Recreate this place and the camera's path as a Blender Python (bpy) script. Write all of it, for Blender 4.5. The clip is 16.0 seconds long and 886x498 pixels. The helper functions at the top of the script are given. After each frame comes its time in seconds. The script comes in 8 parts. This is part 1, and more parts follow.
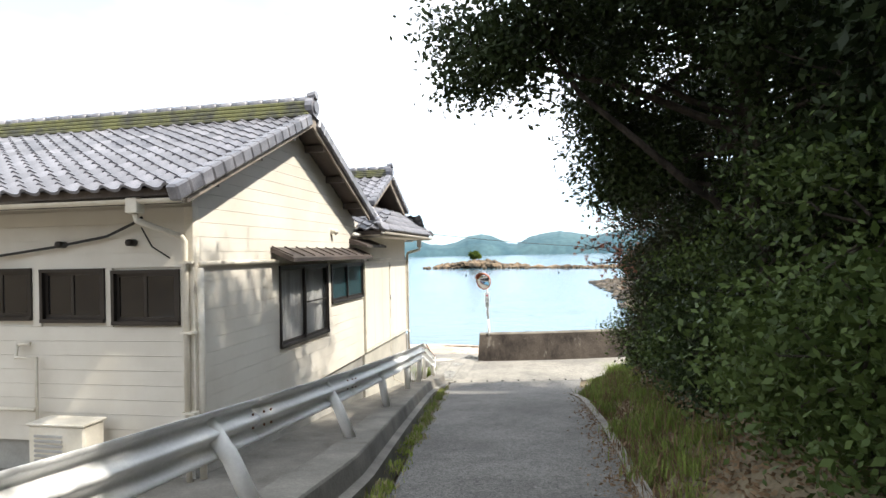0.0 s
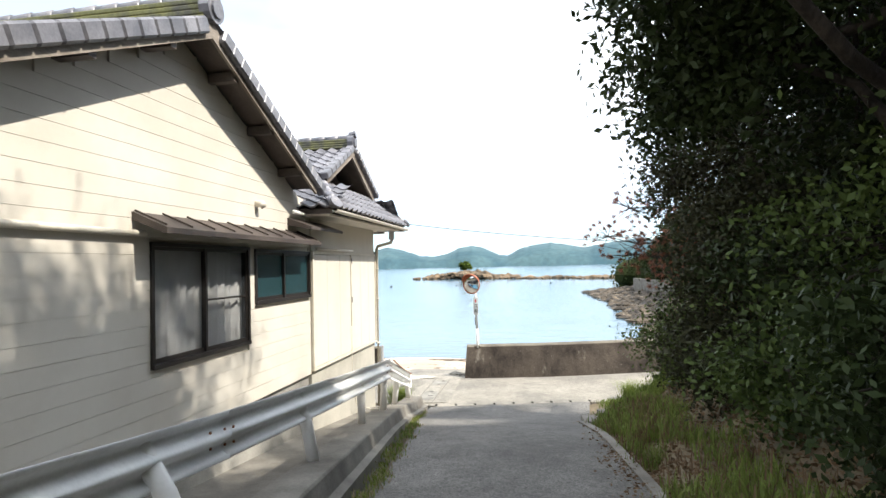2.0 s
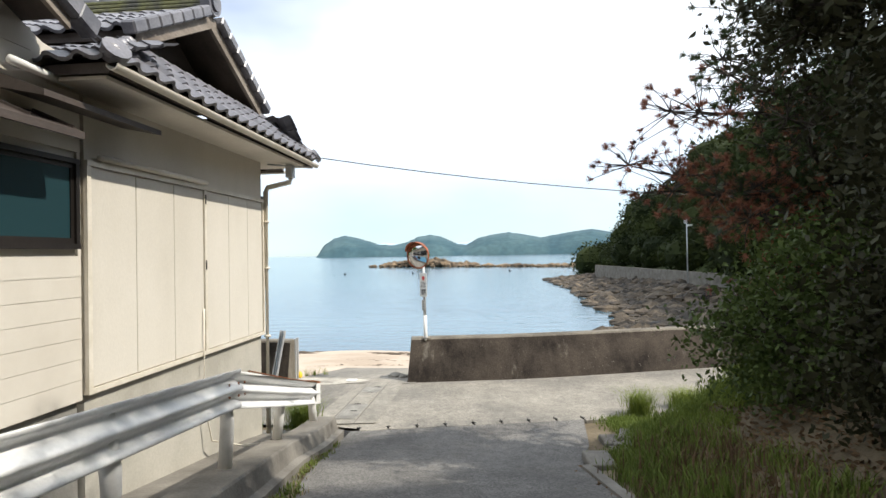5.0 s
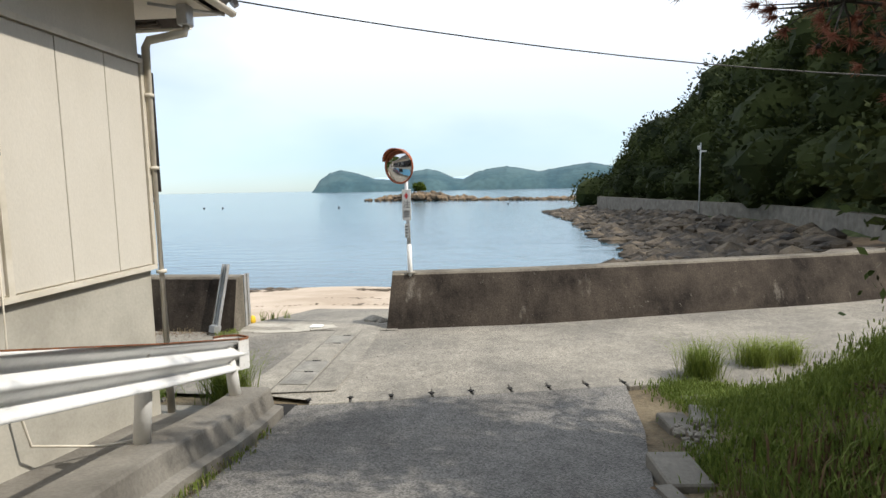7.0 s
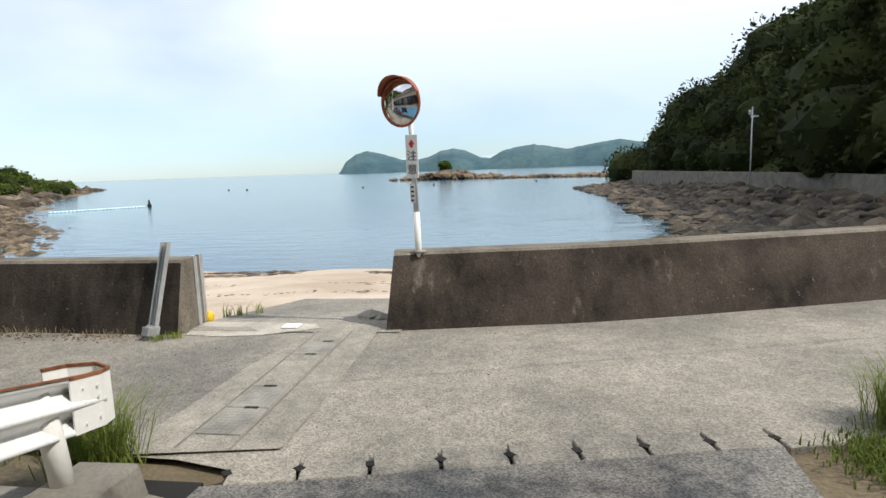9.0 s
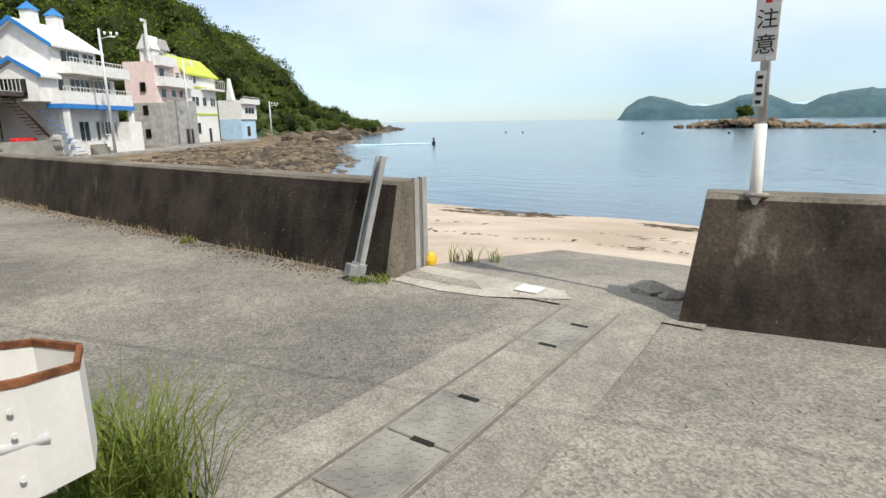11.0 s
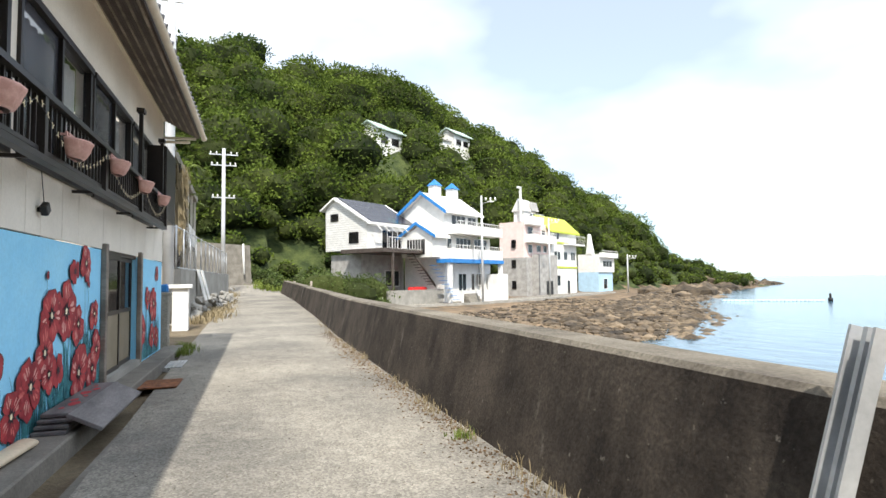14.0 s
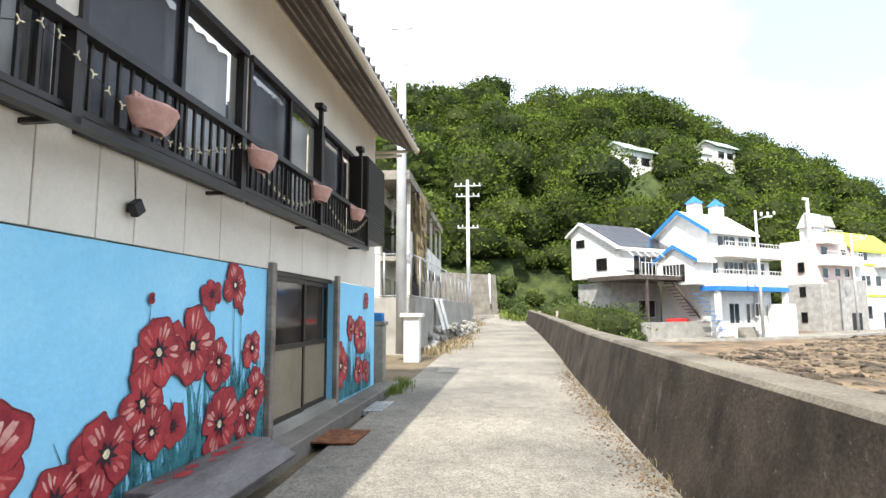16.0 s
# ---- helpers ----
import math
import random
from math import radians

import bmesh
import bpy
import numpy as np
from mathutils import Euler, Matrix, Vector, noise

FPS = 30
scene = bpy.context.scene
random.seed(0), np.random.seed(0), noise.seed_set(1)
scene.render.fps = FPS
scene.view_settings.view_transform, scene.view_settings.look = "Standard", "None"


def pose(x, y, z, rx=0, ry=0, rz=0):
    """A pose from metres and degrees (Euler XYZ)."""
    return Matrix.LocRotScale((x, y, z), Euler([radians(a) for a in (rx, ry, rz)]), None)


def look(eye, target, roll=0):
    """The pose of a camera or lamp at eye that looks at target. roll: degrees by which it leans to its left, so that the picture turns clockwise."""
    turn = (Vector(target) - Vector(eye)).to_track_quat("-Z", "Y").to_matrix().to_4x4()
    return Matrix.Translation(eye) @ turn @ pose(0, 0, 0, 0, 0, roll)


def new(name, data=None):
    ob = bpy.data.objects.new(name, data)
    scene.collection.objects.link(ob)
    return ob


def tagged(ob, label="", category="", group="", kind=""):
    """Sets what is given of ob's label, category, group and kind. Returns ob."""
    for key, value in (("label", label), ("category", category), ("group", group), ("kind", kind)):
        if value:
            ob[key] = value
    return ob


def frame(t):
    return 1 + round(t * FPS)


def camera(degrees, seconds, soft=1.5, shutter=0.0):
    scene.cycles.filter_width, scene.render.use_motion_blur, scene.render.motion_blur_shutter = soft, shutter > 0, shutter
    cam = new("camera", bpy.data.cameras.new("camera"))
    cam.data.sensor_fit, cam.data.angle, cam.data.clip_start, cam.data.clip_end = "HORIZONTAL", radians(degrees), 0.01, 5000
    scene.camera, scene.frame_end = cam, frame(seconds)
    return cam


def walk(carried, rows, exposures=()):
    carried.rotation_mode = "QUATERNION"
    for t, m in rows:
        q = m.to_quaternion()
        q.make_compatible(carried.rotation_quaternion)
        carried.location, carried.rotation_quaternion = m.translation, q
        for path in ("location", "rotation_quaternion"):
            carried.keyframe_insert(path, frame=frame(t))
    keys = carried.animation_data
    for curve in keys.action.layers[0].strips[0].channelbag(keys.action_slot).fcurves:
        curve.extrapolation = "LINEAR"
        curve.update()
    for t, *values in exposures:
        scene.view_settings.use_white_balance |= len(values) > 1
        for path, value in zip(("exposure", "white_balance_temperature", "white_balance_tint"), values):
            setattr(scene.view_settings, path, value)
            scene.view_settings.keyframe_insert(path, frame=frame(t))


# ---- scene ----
cam = camera(76.1, 16.0)
PATH = [
    (0, (4.012, 0.614, 4.128), (3.639, 2.579, 4.145), -1.3),
    (0.5, (3.922, 1.431, 4.033), (3.553, 3.397, 4.056), -1.3),
    (1, (3.856, 2.274, 3.926), (3.485, 4.239, 3.961), -1.3),
    (1.5, (3.805, 3.095, 3.818), (3.434, 5.059, 3.871), -1.3),
    (2, (3.719, 3.873, 3.665), (3.379, 5.843, 3.723), -1.3),
    (2.5, (3.644, 4.656, 3.567), (3.313, 6.627, 3.628), -1.1),
    (3, (3.601, 5.466, 3.447), (3.298, 7.442, 3.514), -1.3),
    (3.5, (3.588, 6.284, 3.313), (3.323, 8.265, 3.383), -1.2),
    (4, (3.521, 7.118, 3.201), (3.276, 9.102, 3.264), -1.1),
    (4.5, (3.467, 8.004, 3.103), (3.25, 9.991, 3.153), -1.0),
    (4.7, (3.442, 8.291, 3.091), (3.245, 10.28, 3.132), -0.9),
    (6.8, (3.285, 11.605, 2.619), (3.088, 13.584, 2.413), -1.2),
    (7, (3.25, 11.882, 2.597), (3.06, 13.862, 2.384), -1.1),
    (7.5, (3.192, 12.595, 2.481), (3.0, 14.575, 2.272), -1.1),
    (8, (3.114, 13.364, 2.378), (2.92, 15.344, 2.174), -1.0),
    (8.2, (3.127, 13.679, 2.357), (2.925, 15.657, 2.145), -1.2),
    (10.3, (2.552, 16.633, 1.736), (1.825, 18.448, 1.313), -1.4),
    (10.5, (2.445, 16.855, 1.735), (1.605, 18.616, 1.297), -1.1),
    (11, (2.139, 17.471, 1.604), (1.013, 19.064, 1.165), -0.9),
    (11.5, (1.741, 17.98, 1.583), (0.297, 19.296, 1.154), -1.3),
    (12, (1.34, 18.434, 1.56), (-0.329, 19.473, 1.19), -1.1),
    (12.5, (0.911, 18.841, 1.545), (-0.863, 19.736, 1.313), -0.8),
    (13, (0.554, 19.189, 1.515), (-1.261, 20.025, 1.415), -0.8),
    (13.5, (0.134, 19.501, 1.482), (-1.706, 20.284, 1.498), -0.8),
    (14, (-0.381, 19.771, 1.456), (-2.255, 20.462, 1.566), -0.7),
    (14.5, (-0.98, 20.025, 1.452), (-2.909, 20.526, 1.623), -0.5),
    (15, (-1.597, 20.257, 1.432), (-3.573, 20.494, 1.636), -0.6),
    (15.5, (-2.248, 20.387, 1.448), (-4.236, 20.392, 1.668), -0.3),
    (16, (-2.864, 20.518, 1.437), (-4.845, 20.356, 1.66), -0.3),
]
walk(cam, [(t, look(eye, target, roll)) for t, eye, target, roll in PATH],
     [(0, 1.14), (2.5, 1.04), (4.2, 0.68), (7, 0.28), (11, 0.17), (12.5, 0.56), (14.5, 0.82), (16, 1.08)])

# ---- world, sun and exposure ----
SUN_DIR = Vector((1.0, -0.15, 1.19)).normalized()
world = bpy.data.worlds.new("world")
scene.world = world
world.use_nodes = True
wn, wl = world.node_tree.nodes, world.node_tree.links
sky = wn.new("ShaderNodeTexSky")
sky.sky_type, sky.sun_disc = "NISHITA", False
sky.sun_elevation = math.asin(SUN_DIR.z)
sky.sun_rotation = math.atan2(SUN_DIR.x, SUN_DIR.y)
sky.air_density, sky.dust_density, sky.ozone_density = 1.0, 0.25, 2.0
# thin high cloud over a hazy blue sky
wc = wn.new("ShaderNodeTexCoord")
wm = wn.new("ShaderNodeMapping")
wm.inputs["Scale"].default_value = (1.0, 1.0, 2.2)
wno = wn.new("ShaderNodeTexNoise")
wno.inputs["Scale"].default_value, wno.inputs["Detail"].default_value, wno.inputs["Roughness"].default_value = 1.1, 5.0, 0.5
wr = wn.new("ShaderNodeValToRGB")
wr.color_ramp.elements[0].position, wr.color_ramp.elements[1].position = 0.34, 0.58
wr.color_ramp.elements[0].color, wr.color_ramp.elements[1].color = (0.3, 0.3, 0.3, 1), (0.96, 0.96, 0.96, 1)
wmix = wn.new("ShaderNodeMixRGB")
wmix.inputs[2].default_value = (10.0, 10.6, 11.2, 1)
for a, b in ((wc.outputs["Generated"], wm.inputs[0]), (wm.outputs[0], wno.inputs["Vector"]), (wno.outputs["Fac"], wr.inputs[0]),
             (wr.outputs[0], wmix.inputs[0]), (sky.outputs[0], wmix.inputs[1]), (wmix.outputs[0], wn["Background"].inputs[0])):
    wl.new(a, b)
# the cloud thins towards the horizon, where the air is pale blue
wsep, wgr, wmul, wtint = wn.new("ShaderNodeSeparateXYZ"), wn.new("ShaderNodeMapRange"), wn.new("ShaderNodeMath"), wn.new("ShaderNodeMixRGB")
wgr.inputs["From Min"].default_value, wgr.inputs["From Max"].default_value = 0.02, 0.32
wgr.inputs["To Min"].default_value, wgr.inputs["To Max"].default_value = 0.3, 1.0
wmul.operation, wtint.blend_type = "MULTIPLY", "MULTIPLY"
wtint.inputs[0].default_value, wtint.inputs[2].default_value = 1.0, (0.68, 0.9, 1.16, 1)
wlow = wn.new("ShaderNodeMapRange")
wlow.inputs["From Max"].default_value, wlow.inputs["To Min"].default_value, wlow.inputs["To Max"].default_value = 0.3, 1.0, 0.25
wl.new(wsep.outputs["Z"], wlow.inputs[0])
wl.new(wlow.outputs[0], wtint.inputs[0])
for a, b in ((wc.outputs["Generated"], wsep.inputs[0]), (wsep.outputs["Z"], wgr.inputs[0]), (wgr.outputs[0], wmul.inputs[0]), (wr.outputs[0], wmul.inputs[1]), (wmul.outputs[0], wmix.inputs[0]),
             (sky.outputs[0], wtint.inputs[1]), (wtint.outputs[0], wmix.inputs[1])):
    wl.new(a, b)
wn["Background"].inputs[1].default_value = 0.11
sun = new("sun", bpy.data.lights.new("sun", "SUN"))
sun.data.energy, sun.data.angle, sun.data.color = 3.6, radians(0.7), (1.0, 0.94, 0.84)
sun.matrix_world = look((30, -5, 40), Vector((30, -5, 40)) - SUN_DIR)


# ---- materials ----
def mat(name, col, col2=None, rough=0.8, scale=1.5, fine=40.0, var=0.2, bump=0.15, depth=0.01, metal=0.0, rnd=0.0, spec=0.4, contrast=0.25, stretch=(1, 1, 1), island=0.0):
    m = bpy.data.materials.new(name)
    m.use_nodes = True
    n, l = m.node_tree.nodes, m.node_tree.links
    bs = n["Principled BSDF"]
    bs.inputs["Roughness"].default_value, bs.inputs["Metallic"].default_value = rough, metal
    bs.inputs["Specular IOR Level"].default_value = spec
    tc, mp = n.new("ShaderNodeTexCoord"), n.new("ShaderNodeMapping")
    mp.inputs["Scale"].default_value = stretch
    l.new(tc.outputs["Object"], mp.inputs[0])
    n1, n2 = n.new("ShaderNodeTexNoise"), n.new("ShaderNodeTexNoise")
    for t, s, d in ((n1, scale, 5.0), (n2, fine, 3.0)):
        t.inputs["Scale"].default_value, t.inputs["Detail"].default_value, t.inputs["Roughness"].default_value = s, d, 0.6
        l.new(mp.outputs[0], t.inputs["Vector"])
    ramp = n.new("ShaderNodeValToRGB")
    e = ramp.color_ramp.elements
    e[0].position, e[1].position = 0.5 - contrast / 2, 0.5 + contrast / 2
    c2 = col2 or tuple(min(1, c * (1 + var)) for c in col)
    c1 = col if col2 else tuple(c * (1 - var) for c in col)
    e[0].color, e[1].color = (*c1, 1), (*c2, 1)
    l.new(n1.outputs["Fac"], ramp.inputs[0])
    hsv = n.new("ShaderNodeHueSaturation")
    l.new(ramp.outputs[0], hsv.inputs["Color"])
    mr = n.new("ShaderNodeMapRange")
    mr.inputs["From Min"].default_value, mr.inputs["From Max"].default_value = 0.25, 0.75
    mr.inputs["To Min"].default_value, mr.inputs["To Max"].default_value = 1 - var * 0.7, 1 + var * 0.7
    l.new(n2.outputs["Fac"], mr.inputs[0])
    val = mr.outputs[0]
    for amount, node, out in ((rnd, "ShaderNodeObjectInfo", "Random"), (island, "ShaderNodeNewGeometry", "Random Per Island")):
        if amount:
            oi, r2, mu = n.new(node), n.new("ShaderNodeMapRange"), n.new("ShaderNodeMath")
            r2.inputs["To Min"].default_value, r2.inputs["To Max"].default_value = 1 - amount, 1 + amount
            l.new(oi.outputs[out], r2.inputs[0])
            mu.operation = "MULTIPLY"
            l.new(val, mu.inputs[0])
            l.new(r2.outputs[0], mu.inputs[1])
            val = mu.outputs[0]
    l.new(val, hsv.inputs["Value"])
    l.new(hsv.outputs[0], bs.inputs["Base Color"])
    if bump:
        bp = n.new("ShaderNodeBump")
        bp.inputs["Strength"].default_value, bp.inputs["Distance"].default_value = bump, depth
        l.new(n2.outputs["Fac"], bp.inputs["Height"])
        l.new(bp.outputs[0], bs.inputs["Normal"])
    return m


def leafy(name, dark, light, rough=0.45, trans=0.25):
    m = bpy.data.materials.new(name)
    m.use_nodes = True
    n, l = m.node_tree.nodes, m.node_tree.links
    bs = n["Principled BSDF"]
    bs.inputs["Roughness"].default_value, bs.inputs["Specular IOR Level"].default_value = rough, 0.14
    g, tc, no = n.new("ShaderNodeNewGeometry"), n.new("ShaderNodeTexCoord"), n.new("ShaderNodeTexNoise")
    no.inputs["Scale"].default_value, no.inputs["Detail"].default_value = 0.16, 3.0
    l.new(tc.outputs["Object"], no.inputs["Vector"])
    add = n.new("ShaderNodeMath")
    add.operation = "MULTIPLY_ADD"
    add.inputs[1].default_value = 0.4
    l.new(g.outputs["Random Per Island"], add.inputs[0])
    sc = n.new("ShaderNodeMapRange")
    sc.inputs["From Min"].default_value, sc.inputs["From Max"].default_value, sc.inputs["To Max"].default_value = 0.35, 0.65, 0.6
    l.new(no.outputs["Fac"], sc.inputs[0])
    l.new(sc.outputs[0], add.inputs[2])
    r = n.new("ShaderNodeValToRGB")
    r.color_ramp.elements[0].color, r.color_ramp.elements[1].color = (*dark, 1), (*light, 1)
    l.new(add.outputs[0], r.inputs[0])
    l.new(r.outputs[0], bs.inputs["Base Color"])
    if trans:
        tr, mx = n.new("ShaderNodeBsdfTranslucent"), n.new("ShaderNodeMixShader")
        mx.inputs[0].default_value = trans
        l.new(r.outputs[0], tr.inputs["Color"])
        l.new(bs.outputs[0], mx.inputs[1])
        l.new(tr.outputs[0], mx.inputs[2])
        l.new(mx.outputs[0], n["Material Output"].inputs["Surface"])
    return m


def paving(name, dark, light, stone=70.0, speck=0.45, patch=0.5, bump=0.6):
    """Worn paving: broad patches, mottled wear and stones of the mix that stand out singly."""
    m = bpy.data.materials.new(name)
    m.use_nodes = True
    n, l = m.node_tree.nodes, m.node_tree.links
    bs = n["Principled BSDF"]
    bs.inputs["Roughness"].default_value, bs.inputs["Specular IOR Level"].default_value = 0.92, 0.3
    tc = n.new("ShaderNodeTexCoord")
    big, mid, vor = n.new("ShaderNodeTexNoise"), n.new("ShaderNodeTexNoise"), n.new("ShaderNodeTexVoronoi")
    for t, sc, de in ((big, patch, 6.0), (mid, 5.5, 5.0)):
        t.inputs["Scale"].default_value, t.inputs["Detail"].default_value, t.inputs["Roughness"].default_value = sc, de, 0.62
        l.new(tc.outputs["Object"], t.inputs["Vector"])
    vor.inputs["Scale"].default_value = stone
    l.new(tc.outputs["Object"], vor.inputs["Vector"])
    ramp = n.new("ShaderNodeValToRGB")
    ramp.color_ramp.elements[0].position, ramp.color_ramp.elements[1].position = 0.36, 0.64
    ramp.color_ramp.elements[0].color, ramp.color_ramp.elements[1].color = (*dark, 1), (*light, 1)
    l.new(big.outputs["Fac"], ramp.inputs[0])
    sep = n.new("ShaderNodeSeparateXYZ")
    l.new(vor.outputs["Color"], sep.inputs[0])
    r1, r2, mu = n.new("ShaderNodeMapRange"), n.new("ShaderNodeMapRange"), n.new("ShaderNodeMath")
    r1.inputs["To Min"].default_value, r1.inputs["To Max"].default_value = 1 - speck, 1 + speck
    r2.inputs["From Min"].default_value, r2.inputs["From Max"].default_value = 0.3, 0.7
    r2.inputs["To Min"].default_value, r2.inputs["To Max"].default_value = 0.84, 1.16
    l.new(sep.outputs["X"], r1.inputs[0])
    l.new(mid.outputs["Fac"], r2.inputs[0])
    mu.operation = "MULTIPLY"
    l.new(r1.outputs[0], mu.inputs[0])
    l.new(r2.outputs[0], mu.inputs[1])
    hsv = n.new("ShaderNodeHueSaturation")
    l.new(ramp.outputs[0], hsv.inputs["Color"])
    l.new(mu.outputs[0], hsv.inputs["Value"])
    l.new(hsv.outputs[0], bs.inputs["Base Color"])
    bp = n.new("ShaderNodeBump")
    bp.inputs["Strength"].default_value, bp.inputs["Distance"].default_value = bump, 0.006
    l.new(vor.outputs["Distance"], bp.inputs["Height"])
    l.new(bp.outputs[0], bs.inputs["Normal"])
    return m


def weathered_wall(name, dark, mid, pale):
    """Old cast concrete: dark algae in vertical streaks, lime runs and pale specks."""
    m = bpy.data.materials.new(name)
    m.use_nodes = True
    n, l = m.node_tree.nodes, m.node_tree.links
    bs = n["Principled BSDF"]
    bs.inputs["Roughness"].default_value, bs.inputs["Specular IOR Level"].default_value = 0.95, 0.25
    tc = n.new("ShaderNodeTexCoord")

    def cloud(scale, detail, lo, hi, stretch=(1, 1, 1), to=(0.0, 1.0)):
        mp, t, r = n.new("ShaderNodeMapping"), n.new("ShaderNodeTexNoise"), n.new("ShaderNodeMapRange")
        mp.inputs["Scale"].default_value = stretch
        t.inputs["Scale"].default_value, t.inputs["Detail"].default_value, t.inputs["Roughness"].default_value = scale, detail, 0.62
        r.inputs["From Min"].default_value, r.inputs["From Max"].default_value = lo, hi
        r.inputs["To Min"].default_value, r.inputs["To Max"].default_value = to
        l.new(tc.outputs["Object"], mp.inputs[0])
        l.new(mp.outputs[0], t.inputs["Vector"])
        l.new(t.outputs["Fac"], r.inputs[0])
        return r.outputs[0]

    def mix(fac, a, b):
        x = n.new("ShaderNodeMixRGB")
        l.new(fac, x.inputs[0])
        for sock, v in ((x.inputs[1], a), (x.inputs[2], b)):
            if isinstance(v, tuple):
                sock.default_value = (*v, 1)
            else:
                l.new(v, sock)
        return x.outputs[0]

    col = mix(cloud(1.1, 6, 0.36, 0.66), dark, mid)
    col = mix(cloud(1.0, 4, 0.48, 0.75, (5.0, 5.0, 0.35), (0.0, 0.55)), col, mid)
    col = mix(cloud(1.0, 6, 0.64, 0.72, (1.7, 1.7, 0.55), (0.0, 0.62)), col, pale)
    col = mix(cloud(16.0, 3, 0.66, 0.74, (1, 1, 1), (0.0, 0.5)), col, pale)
    hsv = n.new("ShaderNodeHueSaturation")
    l.new(col, hsv.inputs["Color"])
    l.new(cloud(38.0, 3, 0.3, 0.7, (1, 1, 1), (0.68, 1.34)), hsv.inputs["Value"])
    l.new(hsv.outputs[0], bs.inputs["Base Color"])
    bp = n.new("ShaderNodeBump")
    bp.inputs["Strength"].default_value, bp.inputs["Distance"].default_value = 0.6, 0.014
    l.new(cloud(26.0, 5, 0.0, 1.0), bp.inputs["Height"])
    l.new(bp.outputs[0], bs.inputs["Normal"])
    return m


M_ASPHALT = paving("asphalt", (0.115, 0.109, 0.101), (0.175, 0.167, 0.154), 75, 0.5, 0.7)
M_ROAD = paving("weathered_road", (0.168, 0.157, 0.138), (0.3, 0.275, 0.232), 65, 0.33, 0.42)
M_CONC = mat("concrete", (0.25, 0.24, 0.215), (0.36, 0.345, 0.31), rough=0.9, scale=1.1, fine=45, var=0.16, bump=0.3)
M_KERB = mat("stained_kerb_concrete", (0.1, 0.09, 0.076), (0.25, 0.232, 0.2), rough=0.92, scale=1.6, fine=35, var=0.25, bump=0.5, contrast=0.5)
M_CONC_PALE = paving("pale_concrete", (0.215, 0.2, 0.172), (0.315, 0.29, 0.245), 85, 0.28, 0.9, 0.35)
M_RENDER = mat("pale_rendered_base", (0.36, 0.34, 0.29), (0.46, 0.435, 0.375), rough=0.9, scale=1.3, fine=30, var=0.1, bump=0.3)
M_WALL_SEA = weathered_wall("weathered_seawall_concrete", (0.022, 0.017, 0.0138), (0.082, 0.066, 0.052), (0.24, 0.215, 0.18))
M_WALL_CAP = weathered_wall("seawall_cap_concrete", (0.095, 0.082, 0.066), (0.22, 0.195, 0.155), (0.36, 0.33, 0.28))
M_SAND = mat("sand", (0.39, 0.31, 0.235), (0.54, 0.45, 0.36), rough=0.95, scale=0.35, fine=22, var=0.14, bump=0.5, depth=0.03)
M_EARTH = mat("earth", (0.1, 0.075, 0.045), (0.17, 0.135, 0.085), rough=0.95, scale=1.0, fine=20, var=0.3, bump=0.6, depth=0.03)
M_UNDER = mat("green_undergrowth", (0.02, 0.034, 0.008), (0.07, 0.09, 0.025), rough=0.95, scale=0.6, fine=5, var=0.35, bump=0.8, depth=0.15)
M_ROCK = mat("shore_rock", (0.06, 0.045, 0.03), (0.23, 0.16, 0.095), rough=0.9, scale=0.5, fine=6, var=0.3, bump=0.6, depth=0.06, island=0.35)
M_ROCK_DARK = mat("dark_shore_rock", (0.042, 0.033, 0.024), (0.17, 0.128, 0.083), rough=0.9, scale=0.6, fine=7, var=0.35, bump=0.7, depth=0.06, island=0.5)
M_ROCK_DARKER = mat("darker_shore_rock", (0.026, 0.021, 0.016), (0.115, 0.088, 0.058), rough=0.75, scale=0.7, fine=8, var=0.35, bump=0.8, depth=0.07, island=0.5)
M_SIDING = mat("cream_siding", (0.56, 0.515, 0.44), (0.63, 0.59, 0.515), rough=0.72, scale=0.9, fine=130, var=0.06, bump=0.25, depth=0.004)
M_PANEL = mat("cream_panel", (0.57, 0.53, 0.455), (0.63, 0.59, 0.515), rough=0.75, scale=0.7, fine=60, var=0.06, bump=0.3, depth=0.006, stretch=(1, 1, 0.5))
M_PLASTER = mat("white_plaster", (0.7, 0.645, 0.56), (0.8, 0.745, 0.655), rough=0.8, scale=0.8, fine=30, var=0.07, bump=0.35, depth=0.008)
M_TILE = mat("grey_clay_tile", (0.1, 0.1, 0.115), (0.2, 0.195, 0.21), rough=0.38, scale=2.5, fine=40, var=0.2, bump=0.12, rnd=0.22, spec=0.6, island=0.2)
M_MOSS = mat("mossy_ridge", (0.1, 0.1, 0.085), (0.2, 0.2, 0.085), rough=0.85, scale=3.0, fine=25, var=0.3, bump=0.5)
M_WOOD_DARK = mat("dark_painted_wood", (0.055, 0.042, 0.036), (0.1, 0.08, 0.068), rough=0.6, scale=2, fine=50, var=0.25, bump=0.2, stretch=(1, 0.3, 1))
M_WOOD_GREY = mat("weathered_wood", (0.16, 0.13, 0.105), (0.3, 0.26, 0.22), rough=0.85, scale=2.5, fine=60, var=0.3, bump=0.4, stretch=(1, 0.25, 1))
M_FRAME = mat("brown_aluminium", (0.03, 0.025, 0.022), rough=0.4, var=0.2, bump=0.03, spec=0.5, metal=0.4)
M_FRAME_W = mat("white_frame", (0.72, 0.72, 0.7), rough=0.5, var=0.06, bump=0.03)
